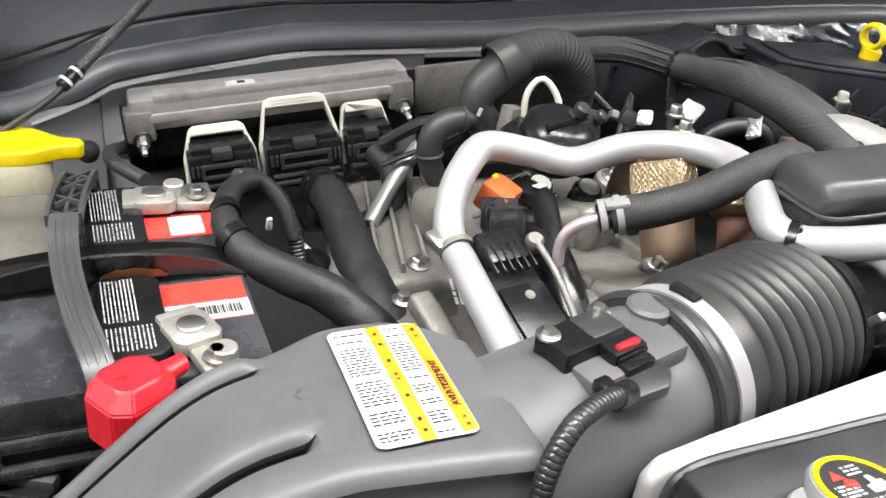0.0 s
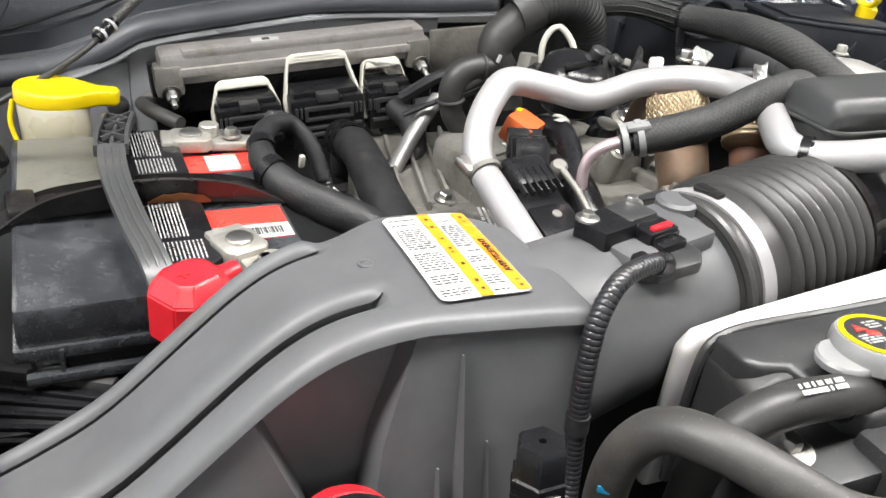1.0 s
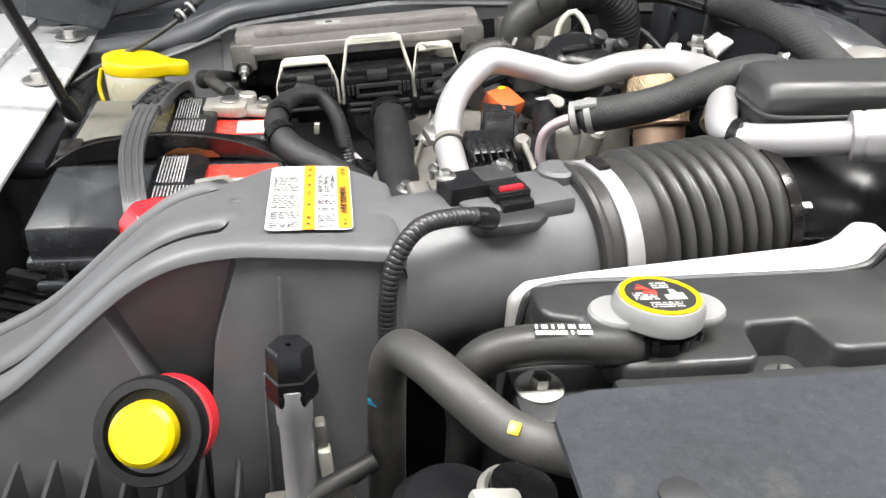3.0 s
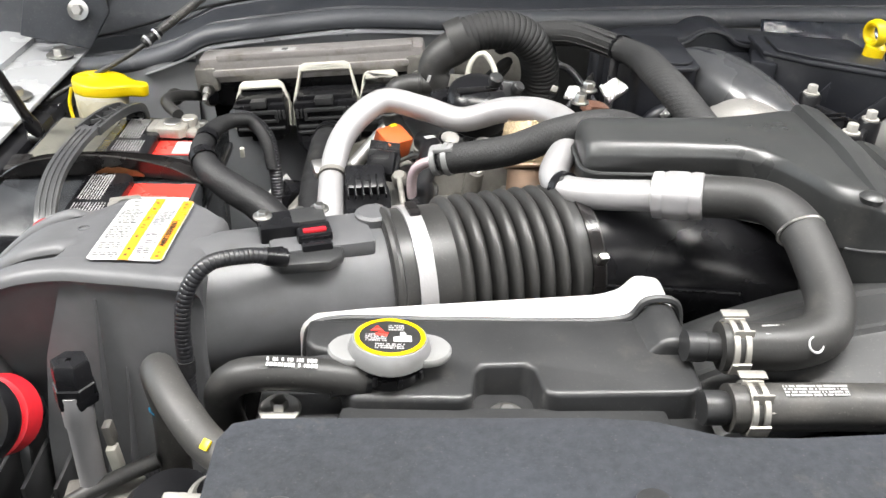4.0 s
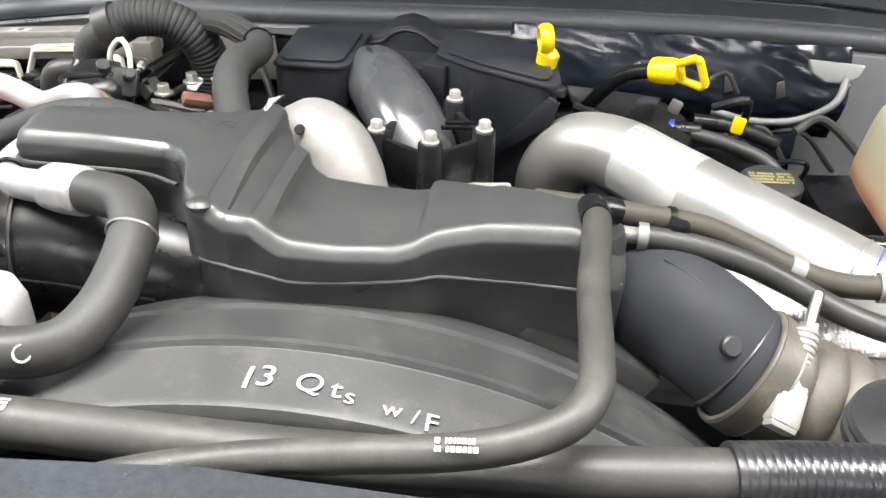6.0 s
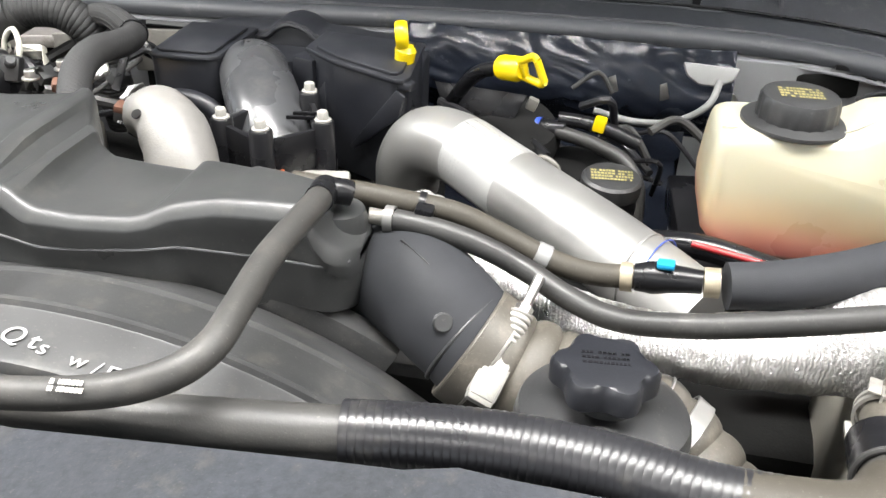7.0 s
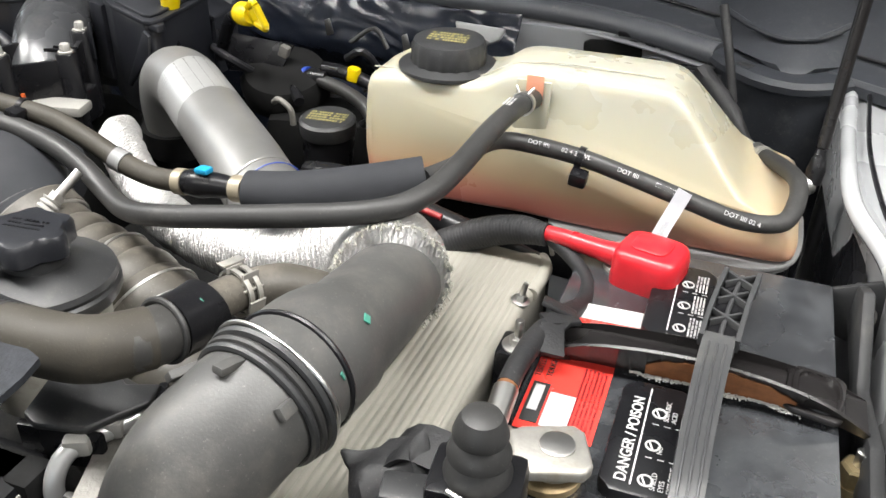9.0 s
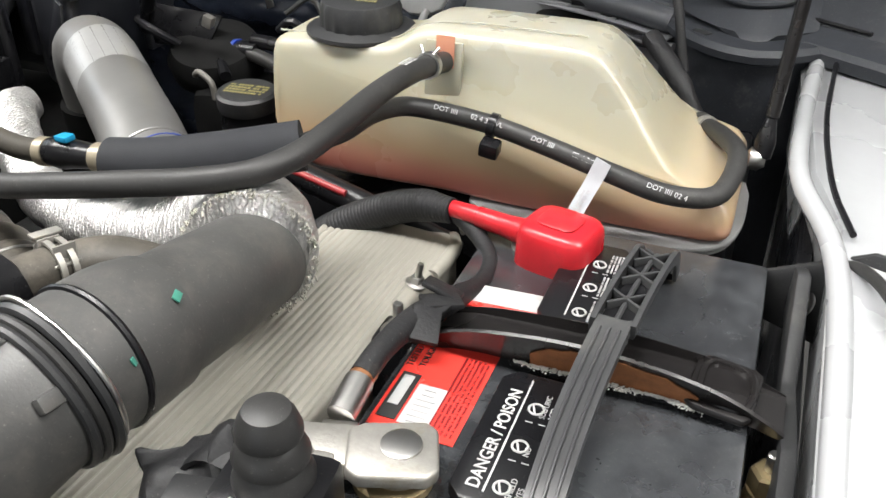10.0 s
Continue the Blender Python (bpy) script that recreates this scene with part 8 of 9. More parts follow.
part("mount_hole", lathe([(0.005, 0), (0.005, 0.002), (0.003, 0.0025)], (0.650, 0.506, 1.236), (-0.1, -0.6, 0.8), 16), SHADE_BLACK, ec)
part("bracket", box((0.036, 0.020, 0.008), (0.622, 0.548, 1.222), (0, 10, 10), 0.003), OXIDE, ec)

# ---------- polished charge pipe ----------
cp = thing("charge_pipe", (1.0, 0.55, 1.05), "large polished aluminium charge air pipe with a printed sticker", "charge air pipe")
cpts = [(0.880, 0.665, 1.105), (0.884, 0.658, 1.145), (0.905, 0.640, 1.180), (0.940, 0.616, 1.190), (0.985, 0.580, 1.185), (1.04, 0.534, 1.178), (1.09, 0.492, 1.172), (1.135, 0.452, 1.166), (1.185, 0.41, 1.155)]
part("pipe", sweep(cpts, [0.036, 0.037, 0.0375, 0.0375, 0.0375, 0.0375, 0.0375, 0.037, 0.037], 40, 0.008), ALU_DULL, cp)
def wrap(s0, s1, a0, a1, r, nm, material, lab=""):
    bm = bmesh.new()
    g = []
    full = [p for p, u, s in spline(cpts, 0.004)]
    for i in range(11):
        f = (s0 + (s1 - s0) * i / 10) * (len(full) - 2)
        c0 = full[int(f)].lerp(full[int(f) + 1], f % 1)
        t = (full[min(len(full) - 1, int(f) + 4)] - full[max(0, int(f) - 4)]).normalized()
        n1 = t.cross(Vector((0, 0, 1))).normalized()
        n2 = n1.cross(t)
        g.append([bm.verts.new(c0 + (n1 * math.sin(radians(a)) + n2 * math.cos(radians(a))) * r) for a in (a0 + (a1 - a0) * j / 14 for j in range(15))])
    for i in range(10):
        for j in range(14):
            bm.faces.new((g[i][j], g[i + 1][j], g[i + 1][j + 1], g[i][j + 1]))
    return part(nm, bm, material, cp, lab)
wrap(0.33, 0.50, -120, 120, 0.0379, "sticker", STICKER, "silvery white printed sticker")
def wrap_print(s0, s1, a0, a1, seed):
    rnd = random.Random(seed)
    for i in range(6):
        for j in range(12):
            if rnd.random() < 0.62:
                s, a = s0 + (s1 - s0) * i / 6, a0 + (a1 - a0) * j / 12
                wrap(s, s + (s1 - s0) * 0.07, a, a + (a1 - a0) * rnd.uniform(0.03, 0.07), 0.0382, "print", GREYINK)
wrap_print(0.335, 0.40, 40, 96, 3)
part("bead", torus(cpts[7], (0.045, -0.03, 0.0), 0.0375, 0.0012, 40, 6), ALU_DULL, cp)
part("pen_line", torus(Vector(cpts[7]) + Vector((0.012, -0.007, 0)), (0.045, -0.026, 0.0), 0.0374, 0.0006, 40, 6), NAVY, cp)
part("rubber_boot", sweep([(0.880, 0.667, 1.08), (0.881, 0.664, 1.112)], 0.043, 32), SHADE_BLACK, cp)

# ---------- dipsticks ----------
def dipstick(at, d, label, kind2):
    t = thing("dipstick", at, label, "dipstick", "yellow dipsticks")
    at, d = Vector(at), Vector(d).normalized()
    if kind2 == "loop":
        part("loop", torus(at + Vector((-0.004, 0, 0.022)), (0.97, 0.22, 0.10), 0.0125, 0.0036, 30, 10, squash=2.0), YELLOW, t)
        part("plug", lathe([(0.010, -0.012), (0.011, -0.006), (0.012, 0.006), (0.008, 0.011)], at, (0.15, 0, 1), 20), YELLOW, t)
        part("tube", sweep([at + Vector((-0.001, 0, -0.008)), at + Vector((0.004, -0.012, -0.05)), at + Vector((0.03, -0.03, -0.10)), at + Vector((0.05, -0.04, -0.17))], 0.009, 14), DARK, t)
    else:
        m = frame_of(at + d * 0.004, d, (0.15, -0.45, 1))
        part("plug", lathe([(0.0125, -0.016), (0.0135, -0.012), (0.0135, 0.008), (0.0095, 0.014)], at, d, 24), YELLOW, t)
        outer = [(0.006, -0.008), (0.031, -0.0155), (0.036, -0.012), (0.034, 0.013), (0.030, 0.017), (0.006, 0.008)]
        inner = [(0.024, -0.006), (0.040, -0.0098), (0.040, 0.0105), (0.024, 0.006)]
        bm = bmesh.new()
        for (a, b) in zip(outer, outer[1:] + outer[:1]):
            sweep([m @ Vector((*a, 0)), m @ Vector((*b, 0))], 0.0042, 10, 0.01, bm=bm)
        part("grip", bm, YELLOW, t)
        part("web", prism([(0.002, -0.008), (0.015, -0.011), (0.015, 0.011), (0.002, 0.008)], 0.007, m @ Matrix.Translation((0, 0, -0.0035)), bevel=0.002), YELLOW, t)
        part("tube", sweep([at - d * 0.012, at - d * 0.05 + Vector((0, 0, -0.01)), at - d * 0.10 + Vector((0, 0, -0.06))], 0.008, 14), DARK, t)
dipstick((0.866, 0.705, 1.252), (0, 0, 1), "yellow ring-pull oil dipstick handle on a black tube", "loop")
dipstick((0.988, 0.680, 1.258), (0.80, -0.55, 0.18), "yellow dipstick handle with an open grip, in front of the firewall", "grip")

# ---------- brake and fuel plumbing in the dark back corner ----------
bc = thing("brake_booster", (1.02, 0.80, 1.05), "round brake booster, coloured near-black for the shadow it sits in", "brake booster")
# the back corner's shadow is put into the booster's near-black colour
part("shell", lathe([(0.03, 0), (0.055, 0.01), (0.058, 0.03), (0.05, 0.045), (0.03, 0.05)], (0.985, 0.765, 1.125), (0.1, -0.3, 1), 32), SHADE_BLACK, bc)
part("body", box((0.16, 0.10, 0.10), (1.06, 0.75, 1.08), (0, 0, 10), 0.02), SHADE_BLACK, bc)
part("silver_clip", sweep([(1.02, 0.67, 1.160), (1.032, 0.662, 1.168), (1.048, 0.660, 1.158), (1.05, 0.66, 1.14)], 0.0036, 10), CAST, bc)
mc = thing("brake_fluid_cap", (1.105, 0.632, 1.10), "black brake fluid reservoir with a yellow printed cap", "reservoir")
part("reservoir", lathe([(0.028, 0), (0.030, 0.03), (0.028, 0.045)], (1.106, 0.640, 1.105), n=28), DARK, mc)
part("cap", lathe([(0.031, 0), (0.032, 0.003), (0.032, 0.016), (0.029, 0.019)], (1.106, 0.640, 1.148), (0.02, -0.05, 1), 36), PLASTIC, mc)
part("cap_print", bars(frame_of((1.106, 0.640, 1.1675), (1, 0.1, 0), (0, 1, 0.05)), -0.022, -0.012, 0.022, 0.012, 4, 61, 0.0, 0.6), GOLDPRINT, mc)
bl2 = thing("booster_hose", (1.08, 0.75, 1.1), "black quick-connect hose with blue and yellow locks", "hose")
part("connector", sweep([(1.000, 0.765, 1.158), (1.025, 0.758, 1.162), (1.05, 0.752, 1.166)], [0.009, 0.011, 0.009], 14), DARK, bl2)
part("blue_lock", band((1.018, 0.759, 1.161), (1, -0.25, 0.1), 0.0112, 0.006, 0.0015), NAVY, bl2)
part("upper_tube", sweep([(1.04, 0.76, 1.175), (1.07, 0.758, 1.174), (1.10, 0.752, 1.170), (1.135, 0.745, 1.160)], 0.0085, 12), DARK, bl2)
part("yellow_lock", box((0.014, 0.012, 0.018), (1.088, 0.748, 1.178), (0, 8, -10), 0.003), YELLOW, bl2)
part("hose", sweep([(1.04, 0.752, 1.162), (1.085, 0.735, 1.158), (1.12, 0.715, 1.150), (1.138, 0.70, 1.128), (1.142, 0.69, 1.09)], 0.0085, 14), RUBBER, bl2)
rnd = random.Random(77)
dk = thing("back_wiring", (1.0, 0.8, 1.1), "dark wires and clips on the firewall", "wiring")
for k in range(14):
    p = Vector((rnd.uniform(0.90, 1.16), rnd.uniform(0.72, 0.84), rnd.uniform(1.10, 1.20)))
    part("wire", sweep([p, p + Vector((0.03, rnd.uniform(-0.02, 0.02), rnd.uniform(-0.02, 0.02))), p + Vector((rnd.uniform(0.03, 0.10), rnd.uniform(-0.03, 0.03), rnd.uniform(-0.05, 0.0)))], rnd.choice((0.003, 0.005, 0.007)), 8), rnd.choice((LOOM, RUBBER, DARK)), dk)
part("shield", prism([(0, 0), (0.11, 0.01), (0.10, -0.03), (0.03, -0.045)], 0.004, frame_of((0.89, 0.76, 1.205), (1, 0, -0.15), (0, 0.4, 1)), bevel=0.001), DARK, dk)
part("clip", box((0.012, 0.010, 0.014), (1.01, 0.72, 1.205), (0, 20, 0), 0.002), CAST, dk)

# ---------- degas tank ----------
tk = thing("degas_tank", (1.40, 0.62, 1.135), "aged cream translucent coolant tank with pink fluid and a black cap", "coolant tank")
front = [(1.190, 1.136), (1.40, 1.140), (1.594, 1.158), (1.605, 1.164), (1.606, 1.180), (1.599, 1.191), (1.575, 1.197), (1.552, 1.206), (1.493, 1.274), (1.476, 1.284), (1.345, 1.283), (1.328, 1.279), (1.312, 1.267), (1.298, 1.263), (1.205, 1.261), (1.190, 1.252)]
def tank_section(y, inset, zdrop):
    cx, cz = 1.40, 1.20
    return [(cx + (x - cx) * (1 - inset / 0.21), y, cz + (z - cz) * (1 - zdrop / 0.07)) for x, z in front]
def densify(poly, n):
    out = []
    for a, b in zip(poly, poly[1:] + poly[:1]):
        out += [(a[0] + (b[0] - a[0]) * k / n, a[1] + (b[1] - a[1]) * k / n) for k in range(n)]
    return out
front = densify(front, 5)
def smooth(poly, rounds=2):
    for _ in range(rounds):
        poly = [((a[0] + 2 * b[0] + c[0]) / 4, (a[1] + 2 * b[1] + c[1]) / 4) for a, b, c in zip(poly[-1:] + poly[:-1], poly, poly[1:] + poly[:1])]
    return poly
front = smooth(front)
def y_front(x, z):
    """The front wall leans: the foot stands out towards the camera on the far right."""
    return 0.552 - 0.036 * max(0, (x - 1.36) / 0.24) * max(0, min(1, (1.25 - z) / 0.08)) + 0.010 * max(0, (z - 1.2) / 0.09)
loops = []
for k, (inset, zd) in enumerate(((0.011, 0.009), (0.005, 0.004), (0.0015, 0.001), (0.0, 0.0))):
    dy = (0.0, 0.0025, 0.007, 0.013)[k]
    loops.append([(x, y_front(x, z) + dy, z) for x, _, z in tank_section(0, inset, zd)])
for f, inset, zd in ((0.0, 0.0, 0.0), (0.5, 0.0, 0.0), (0.86, 0.002, 0.002), (0.95, 0.006, 0.006), (1.0, 0.016, 0.014)):
    loops.append([(x, 0.590 + f * (0.062 + 0.05 * max(0, (1.27 - z) / 0.13)), z) for x, _, z in tank_section(0, inset, zd)])
part("tank", loft(loops), TANK, tk, sharp=60)
TB = pose(1.40, 0, 1.137, 0, -5.2, 0)
foot = smooth(densify([(-0.02, 0.541), (0.05, 0.526), (0.137, 0.507), (0.186, 0.509), (0.209, 0.528), (0.216, 0.565), (0.214, 0.66), (-0.02, 0.66)], 4), 2)
part("seam_flange", prism(foot, 0.0045, TB, bevel=0.0015), GREY_PL, tk, "greyish seam flange")
part("seam_flange", prism([(x * 0.985, y + 0.002) for x, y in foot], 0.0040, TB @ Matrix.Translation((0, 0, -0.0055)), bevel=0.0012), GREY_PL, tk, "greyish seam flange")
part("mould_seam", sweep([(1.195, 0.575, 1.2605), (1.30, 0.580, 1.264), (1.33, 0.582, 1.279), (1.36, 0.584, 1.2845), (1.47, 0.586, 1.2855)], 0.0008, 6), TANK, tk)
part("outlet_pad", box((0.032, 0.004, 0.050), (1.360, 0.553, 1.252), (-6, 0, 0), 0.0015), TANK, tk)
part("pink_stain", box((0.016, 0.0012, 0.026), (1.362, 0.5505, 1.270), (-6, 0, 0), 0.001), mat("pink_stained_plastic", (0.50, 0.20, 0.125), 0.35, var=0.12, sss=0.2), tk, "pink stained plastic round the outlet")
part("neck", lathe([(0.044, 0), (0.049, 0.003), (0.049, 0.006), (0.036, 0.009)], (1.262, 0.602, 1.258), n=36), PLASTIC, tk)
fcp = part("filler_cap", lathe([(0.0355, 0.0), (0.0370, 0.002), (0.0365, 0.019), (0.0340, 0.0235), (0.026, 0.0245)], (1.262, 0.602, 1.265), (0, -0.02, 1), 72, wave=(18, 0.0016, 0.036)), PLASTIC, tk, "black ribbed filler cap")
part("cap_print", bars(frame_of((1.262, 0.602, 1.2900), (1, 0.05, 0), (0, 1, 0.02)), -0.020, -0.013, 0.020, 0.013, 4, 71, 0.0, 0.6), GOLDPRINT, fcp)
TM = frame_of((1.452, 0.5408, 1.192), (1, -0.110, 0), (0, 0.21, 1))
words("COLD FILL", TM @ Matrix.Translation((0, 0, 0.001)), 0.010, TANK, tk, "raised_lettering", stretch=1.1)
words("RANGE", TM @ Matrix.Translation((0.008, -0.011, 0.001)), 0.009, TANK, tk, "raised_lettering", stretch=1.1)
part("level_mark", sheet(TM, -0.006, -0.020, -0.004, 0.012, 0.0005, 0.001), TANK, tk)
tray = solo("tank_tray", prism([(-0.21, 0.56), (-0.02, 0.545), (0.05, 0.531), (0.135, 0.512), (0.184, 0.514), (0.206, 0.533), (0.212, 0.57), (0.212, 0.78), (-0.22, 0.78)], 0.046, pose(1.40, 0, 1.085, 0, -5.2, 0), bevel=0.004), DARK, "black plastic tray under the coolant tank", "tray")
rt = thing("red_cable_guide", (1.24, 0.52, 1.10), "black plastic trough with a red edge below the tank", "cable guide")
part("trough", sweep([(1.14, 0.53, 1.155), (1.19, 0.515, 1.165), (1.25, 0.50, 1.160), (1.33, 0.49, 1.145), (1.40, 0.475, 1.135)], 0.012, 12), DARK, rt)
part("red_edge", sweep([(1.18, 0.507, 1.172), (1.25, 0.491, 1.168), (1.30, 0.485, 1.160)], 0.0032, 10), DARKRED, rt)
# printed brake vacuum hose round the tank
dv = thing("vacuum_hose", (1.45, 0.51, 1.2), "black rubber hose with pale printed markings round the tank", "hose")
dpts = [(1.318, 0.392, 1.247), (1.332, 0.425, 1.246), (1.338, 0.465, 1.246), (1.350, 0.500, 1.240), (1.380, 0.515, 1.233), (1.415, 0.520, 1.227), (1.465, 0.514, 1.219), (1.512, 0.506, 1.211), (1.555, 0.505, 1.202), (1.588, 0.518, 1.200), (1.598, 0.548, 1.205), (1.598, 0.580, 1.210), (1.585, 0.618, 1.206), (1.562, 0.665, 1.196)]
part("hose", sweep(dpts, 0.0078, 18), RUBBER, dv)
part("end_clamp", band(Vector(dpts[-1]).lerp(Vector(dpts[-2]), 0.25), Vector(dpts[-1]) - Vector(dpts[-2]), 0.0082, 0.008, 0.0014), LEAD, dv)
part("end_nipple", sweep([dpts[-1], Vector(dpts[-1]) + Vector((-0.03, 0.03, 0.004))], 0.0062, 12), CREAM, dv)
def hose_words(txt, a, b, r=0.0080, size=0.0056, lean=0.9):
    a, b = Vector(a), Vector(b)
    t = (b - a).normalized()
    view = Vector((0, -1, lean)).normalized()
    view = (view - t * view.dot(t)).normalized()
    up = view.cross(t)
    m = Matrix((t, up, view)).transposed().to_4x4()
    m.translation = a + view * r - up * size * 0.35
    words(txt, m, size, PRINT, dv, "hose_print")
hose_words("DOT IIII", (1.368, 0.5115, 1.2362), (1.39, 0.5165, 1.2315))
hose_words("02 4 3/8 VL", (1.398, 0.5182, 1.2302), (1.43, 0.5190, 1.2248))
hose_words("DOT IIII", (1.449, 0.516, 1.2215), (1.48, 0.5125, 1.2165))
hose_words("02 4 3/8 VL", (1.483, 0.5115, 1.2160), (1.512, 0.506, 1.211))
hose_words("DOT IIII 02 4", (1.540, 0.5045, 1.2055), (1.557, 0.505, 1.2018))
part("white_tag", ribbon([(1.508, 0.500, 1.222), (1.502, 0.496, 1.205), (1.494, 0.484, 1.185), (1.488, 0.474, 1.166)], 0.013, 0.0008, (1, -0.2, 0.1)), mat("clear_tag", (0.36, 0.37, 0.39), 0.3, var=0.08), dv, "milky plastic tag")
part("tag_print", bars(frame_of((1.4945, 0.4835, 1.186), (0.3, 0.5, 0.85), (-1, 0.2, 0.2)), -0.012, -0.003, 0.018, 0.003, 2, 81, 0.0012, 0.6), GREYINK, dv)
part("clip", box((0.016, 0.014, 0.013), (1.417, 0.508, 1.213), (10, 8, 0), 0.003), DARK, dv)
part("clip_band", band(dpts[5], (0.08, 0, -0.015), 0.0086, 0.006, 0.0012), DARK, dv)
part("end_clamp", band(dpts[13], (0.4, -0.8, 0.1), 0.0084, 0.007, 0.0012), ZINC, dv)
part("end_pipe", sweep([dpts[13], (1.552, 0.69, 1.192), (1.545, 0.71, 1.185)], 0.0065, 12), CAST, dv)
part("foam_sleeve", sweep([(1.186, 0.352, 1.228), (1.22, 0.356, 1.231), (1.27, 0.370, 1.239), (1.318, 0.394, 1.246)], [0.0172, 0.0182, 0.0182, 0.0178], 24, 0.01), FOAM, dv, "thick matt black foam sleeve")
part("quick_connector", sweep([(1.122, 0.3605, 1.220), (1.135, 0.3595, 1.222), (1.150, 0.358, 1.224), (1.170, 0.356, 1.226)], [0.0105, 0.0125, 0.0105, 0.009], 16), DARK, dv)
part("blue_tab", box((0.013, 0.010, 0.005), (1.142, 0.3565, 1.2365), (0, -6, -8), 0.002), BLUE, dv, "bright blue release tab")
part("crimp", band((1.116, 0.361, 1.219), (1, -0.05, 0.1), 0.0095, 0.009, 0.0016), CRIMP, dv, "tan crimp ring")
part("crimp", band((1.176, 0.355, 1.227), (1, -0.05, 0.1), 0.0095, 0.011, 0.0016), CRIMP, dv, "tan crimp ring")
part("olive_hose", sweep([(0.86, 0.356, 1.266), (0.905, 0.360, 1.262), (0.945, 0.364, 1.257), (0.985, 0.368, 1.250), (1.022, 0.368, 1.236), (1.060, 0.364, 1.222), (1.090, 0.362, 1.217), (1.122, 0.3605, 1.220)], 0.0090, 18), OLIVE, dv, "olive brown rubber hose")
part("white_tape", band((1.052, 0.365, 1.2245), (0.9, -0.05, -0.3), 0.0092, 0.011, 0.001), GREY_PL, dv)
part("tie", band((0.958, 0.366, 1.2545), (1, 0.05, -0.15), 0.0095, 0.005, 0.001), DARK, dv)
# degas return hose
dr = thing("return_hose", (1.2, 0.3, 1.2), "smooth black rubber hose from the tank outlet to the cover", "hose")
rp = [(1.362, 0.548, 1.262), (1.360, 0.520, 1.268), (1.357, 0.475, 1.273), (1.354, 0.432, 1.273), (1.350, 0.385, 1.269), (1.342, 0.345, 1.264), (1.326, 0.318, 1.261), (1.298, 0.302, 1.258), (1.26, 0.293, 1.253), (1.20, 0.286, 1.243), (1.15, 0.288, 1.232), (1.108, 0.300, 1.222), (1.075, 0.318, 1.222), (1.045, 0.332, 1.230), (1.010, 0.340, 1.241), (0.975, 0.344, 1.248), (0.942, 0.347, 1.250)]
part("hose", sweep(rp, 0.0086, 18), RUBBER, dr)
part("end_pipe", sweep([(0.948, 0.347, 1.250), (0.935, 0.348, 1.250), (0.922, 0.345, 1.252)], 0.0062, 12), CAST, dr)
part("crimp", band((0.938, 0.3475, 1.250), (1, -0.05, 0), 0.0090, 0.007, 0.0012), ALU_DULL, dr)
part("twin_clip", box((0.014, 0.014, 0.024), (0.962, 0.352, 1.250), (0, 8, 0), 0.003), DARK, dr)
part("spring_clip", band(rp[1], (0, 1, -0.12), 0.0094, 0.006, 0.0012), ZINC, dr)
for s in (-1, 1):
    part("clip_ear", sweep([Vector(rp[1]) + Vector((0.004 * s, 0, 0.009)), Vector(rp[1]) + Vector((0.008 * s, 0.004, 0.014))], 0.0012, 8), ZINC, dr)
part("print", bars(frame_of((1.356, 0.500, 1.2785), (0, -1, 0.1), (1, 0, 0)), 0, -0.004, 0.022, 0.004, 3, 91, 0.0012, 0.6), PRINT, dr)

# ---------- charge air elbow, V-band and dusty bellows ----------
ce = thing("turbo_inlet_elbow", (0.98, 0.29, 1.1), "dusty black plastic elbow with a moulded knob", "elbow")
elp = [(0.918, 0.410, 1.165), (0.932, 0.370, 1.190), (0.958, 0.338, 1.203), (0.986, 0.314, 1.199), (1.012, 0.297, 1.187), (1.020, 0.2925, 1.182)]
part("elbow", sweep(elp, [0.043, 0.0445, 0.0445, 0.0425, 0.0405, 0.0405], 40, 0.006), FOAM, ce)
part("end_bead", torus((1.006, 0.300, 1.189), (0.83, -0.35, -0.44), 0.0400, 0.0018, 40, 8), PLASTIC, ce)
part("seam", sweep([(0.952, 0.326, 1.246), (0.977, 0.306, 1.2405), (1.000, 0.291, 1.228)], 0.0012, 6), PLASTIC, ce)
part("knob", lathe([(0.0072, -0.004), (0.0072, 0.005), (0.0058, 0.0062)], (0.9932, 0.2748, 1.2162), (0.22, -0.78, 0.58), 20), PLASTIC, ce)
vb = thing("v_band_clamp", (1.03, 0.27, 1.1), "crusty zinc V-band clamp with a spring bolt", "clamp")
vd = Vector((0.87, -0.17, -0.46)).normalized()
vc = Vector((1.018, 0.2935, 1.183))
part("band", band(vc, vd, 0.0428, 0.016, 0.0028, 56), DUSTY_TAN, vb)
part("band_lip", torus(vc - vd * 0.0085, vd, 0.0430, 0.0022, 48, 8), DUSTY_TAN, vb)
part("band_lip", torus(vc + vd * 0.0085, vd, 0.0430, 0.0022, 48, 8), LEAD, vb)
b0, b1v = Vector((1.0265, 0.2430, 1.1850)), Vector((1.0540, 0.3160, 1.2370))
bd = (b1v - b0).normalized()
def on_bolt(k):
    return frame_of(b0.lerp(b1v, k), bd, vd)
part("latch", mbox(on_bolt(0.22), (0.046, 0.017, 0.006), (0, 0, -0.004), 0.002), CAST_PALE, vb)
part("latch_rail", mbox(on_bolt(0.24), (0.048, 0.0030, 0.011), (0, 0.0085, 0), 0.001), CAST_PALE, vb)
part("latch_rail", mbox(on_bolt(0.24), (0.048, 0.0030, 0.011), (0, -0.0085, 0), 0.001), CAST_PALE, vb)
part("latch_end", mbox(on_bolt(0.03), (0.018, 0.019, 0.012), (0, 0, 0), 0.003), CAST_PALE, vb)
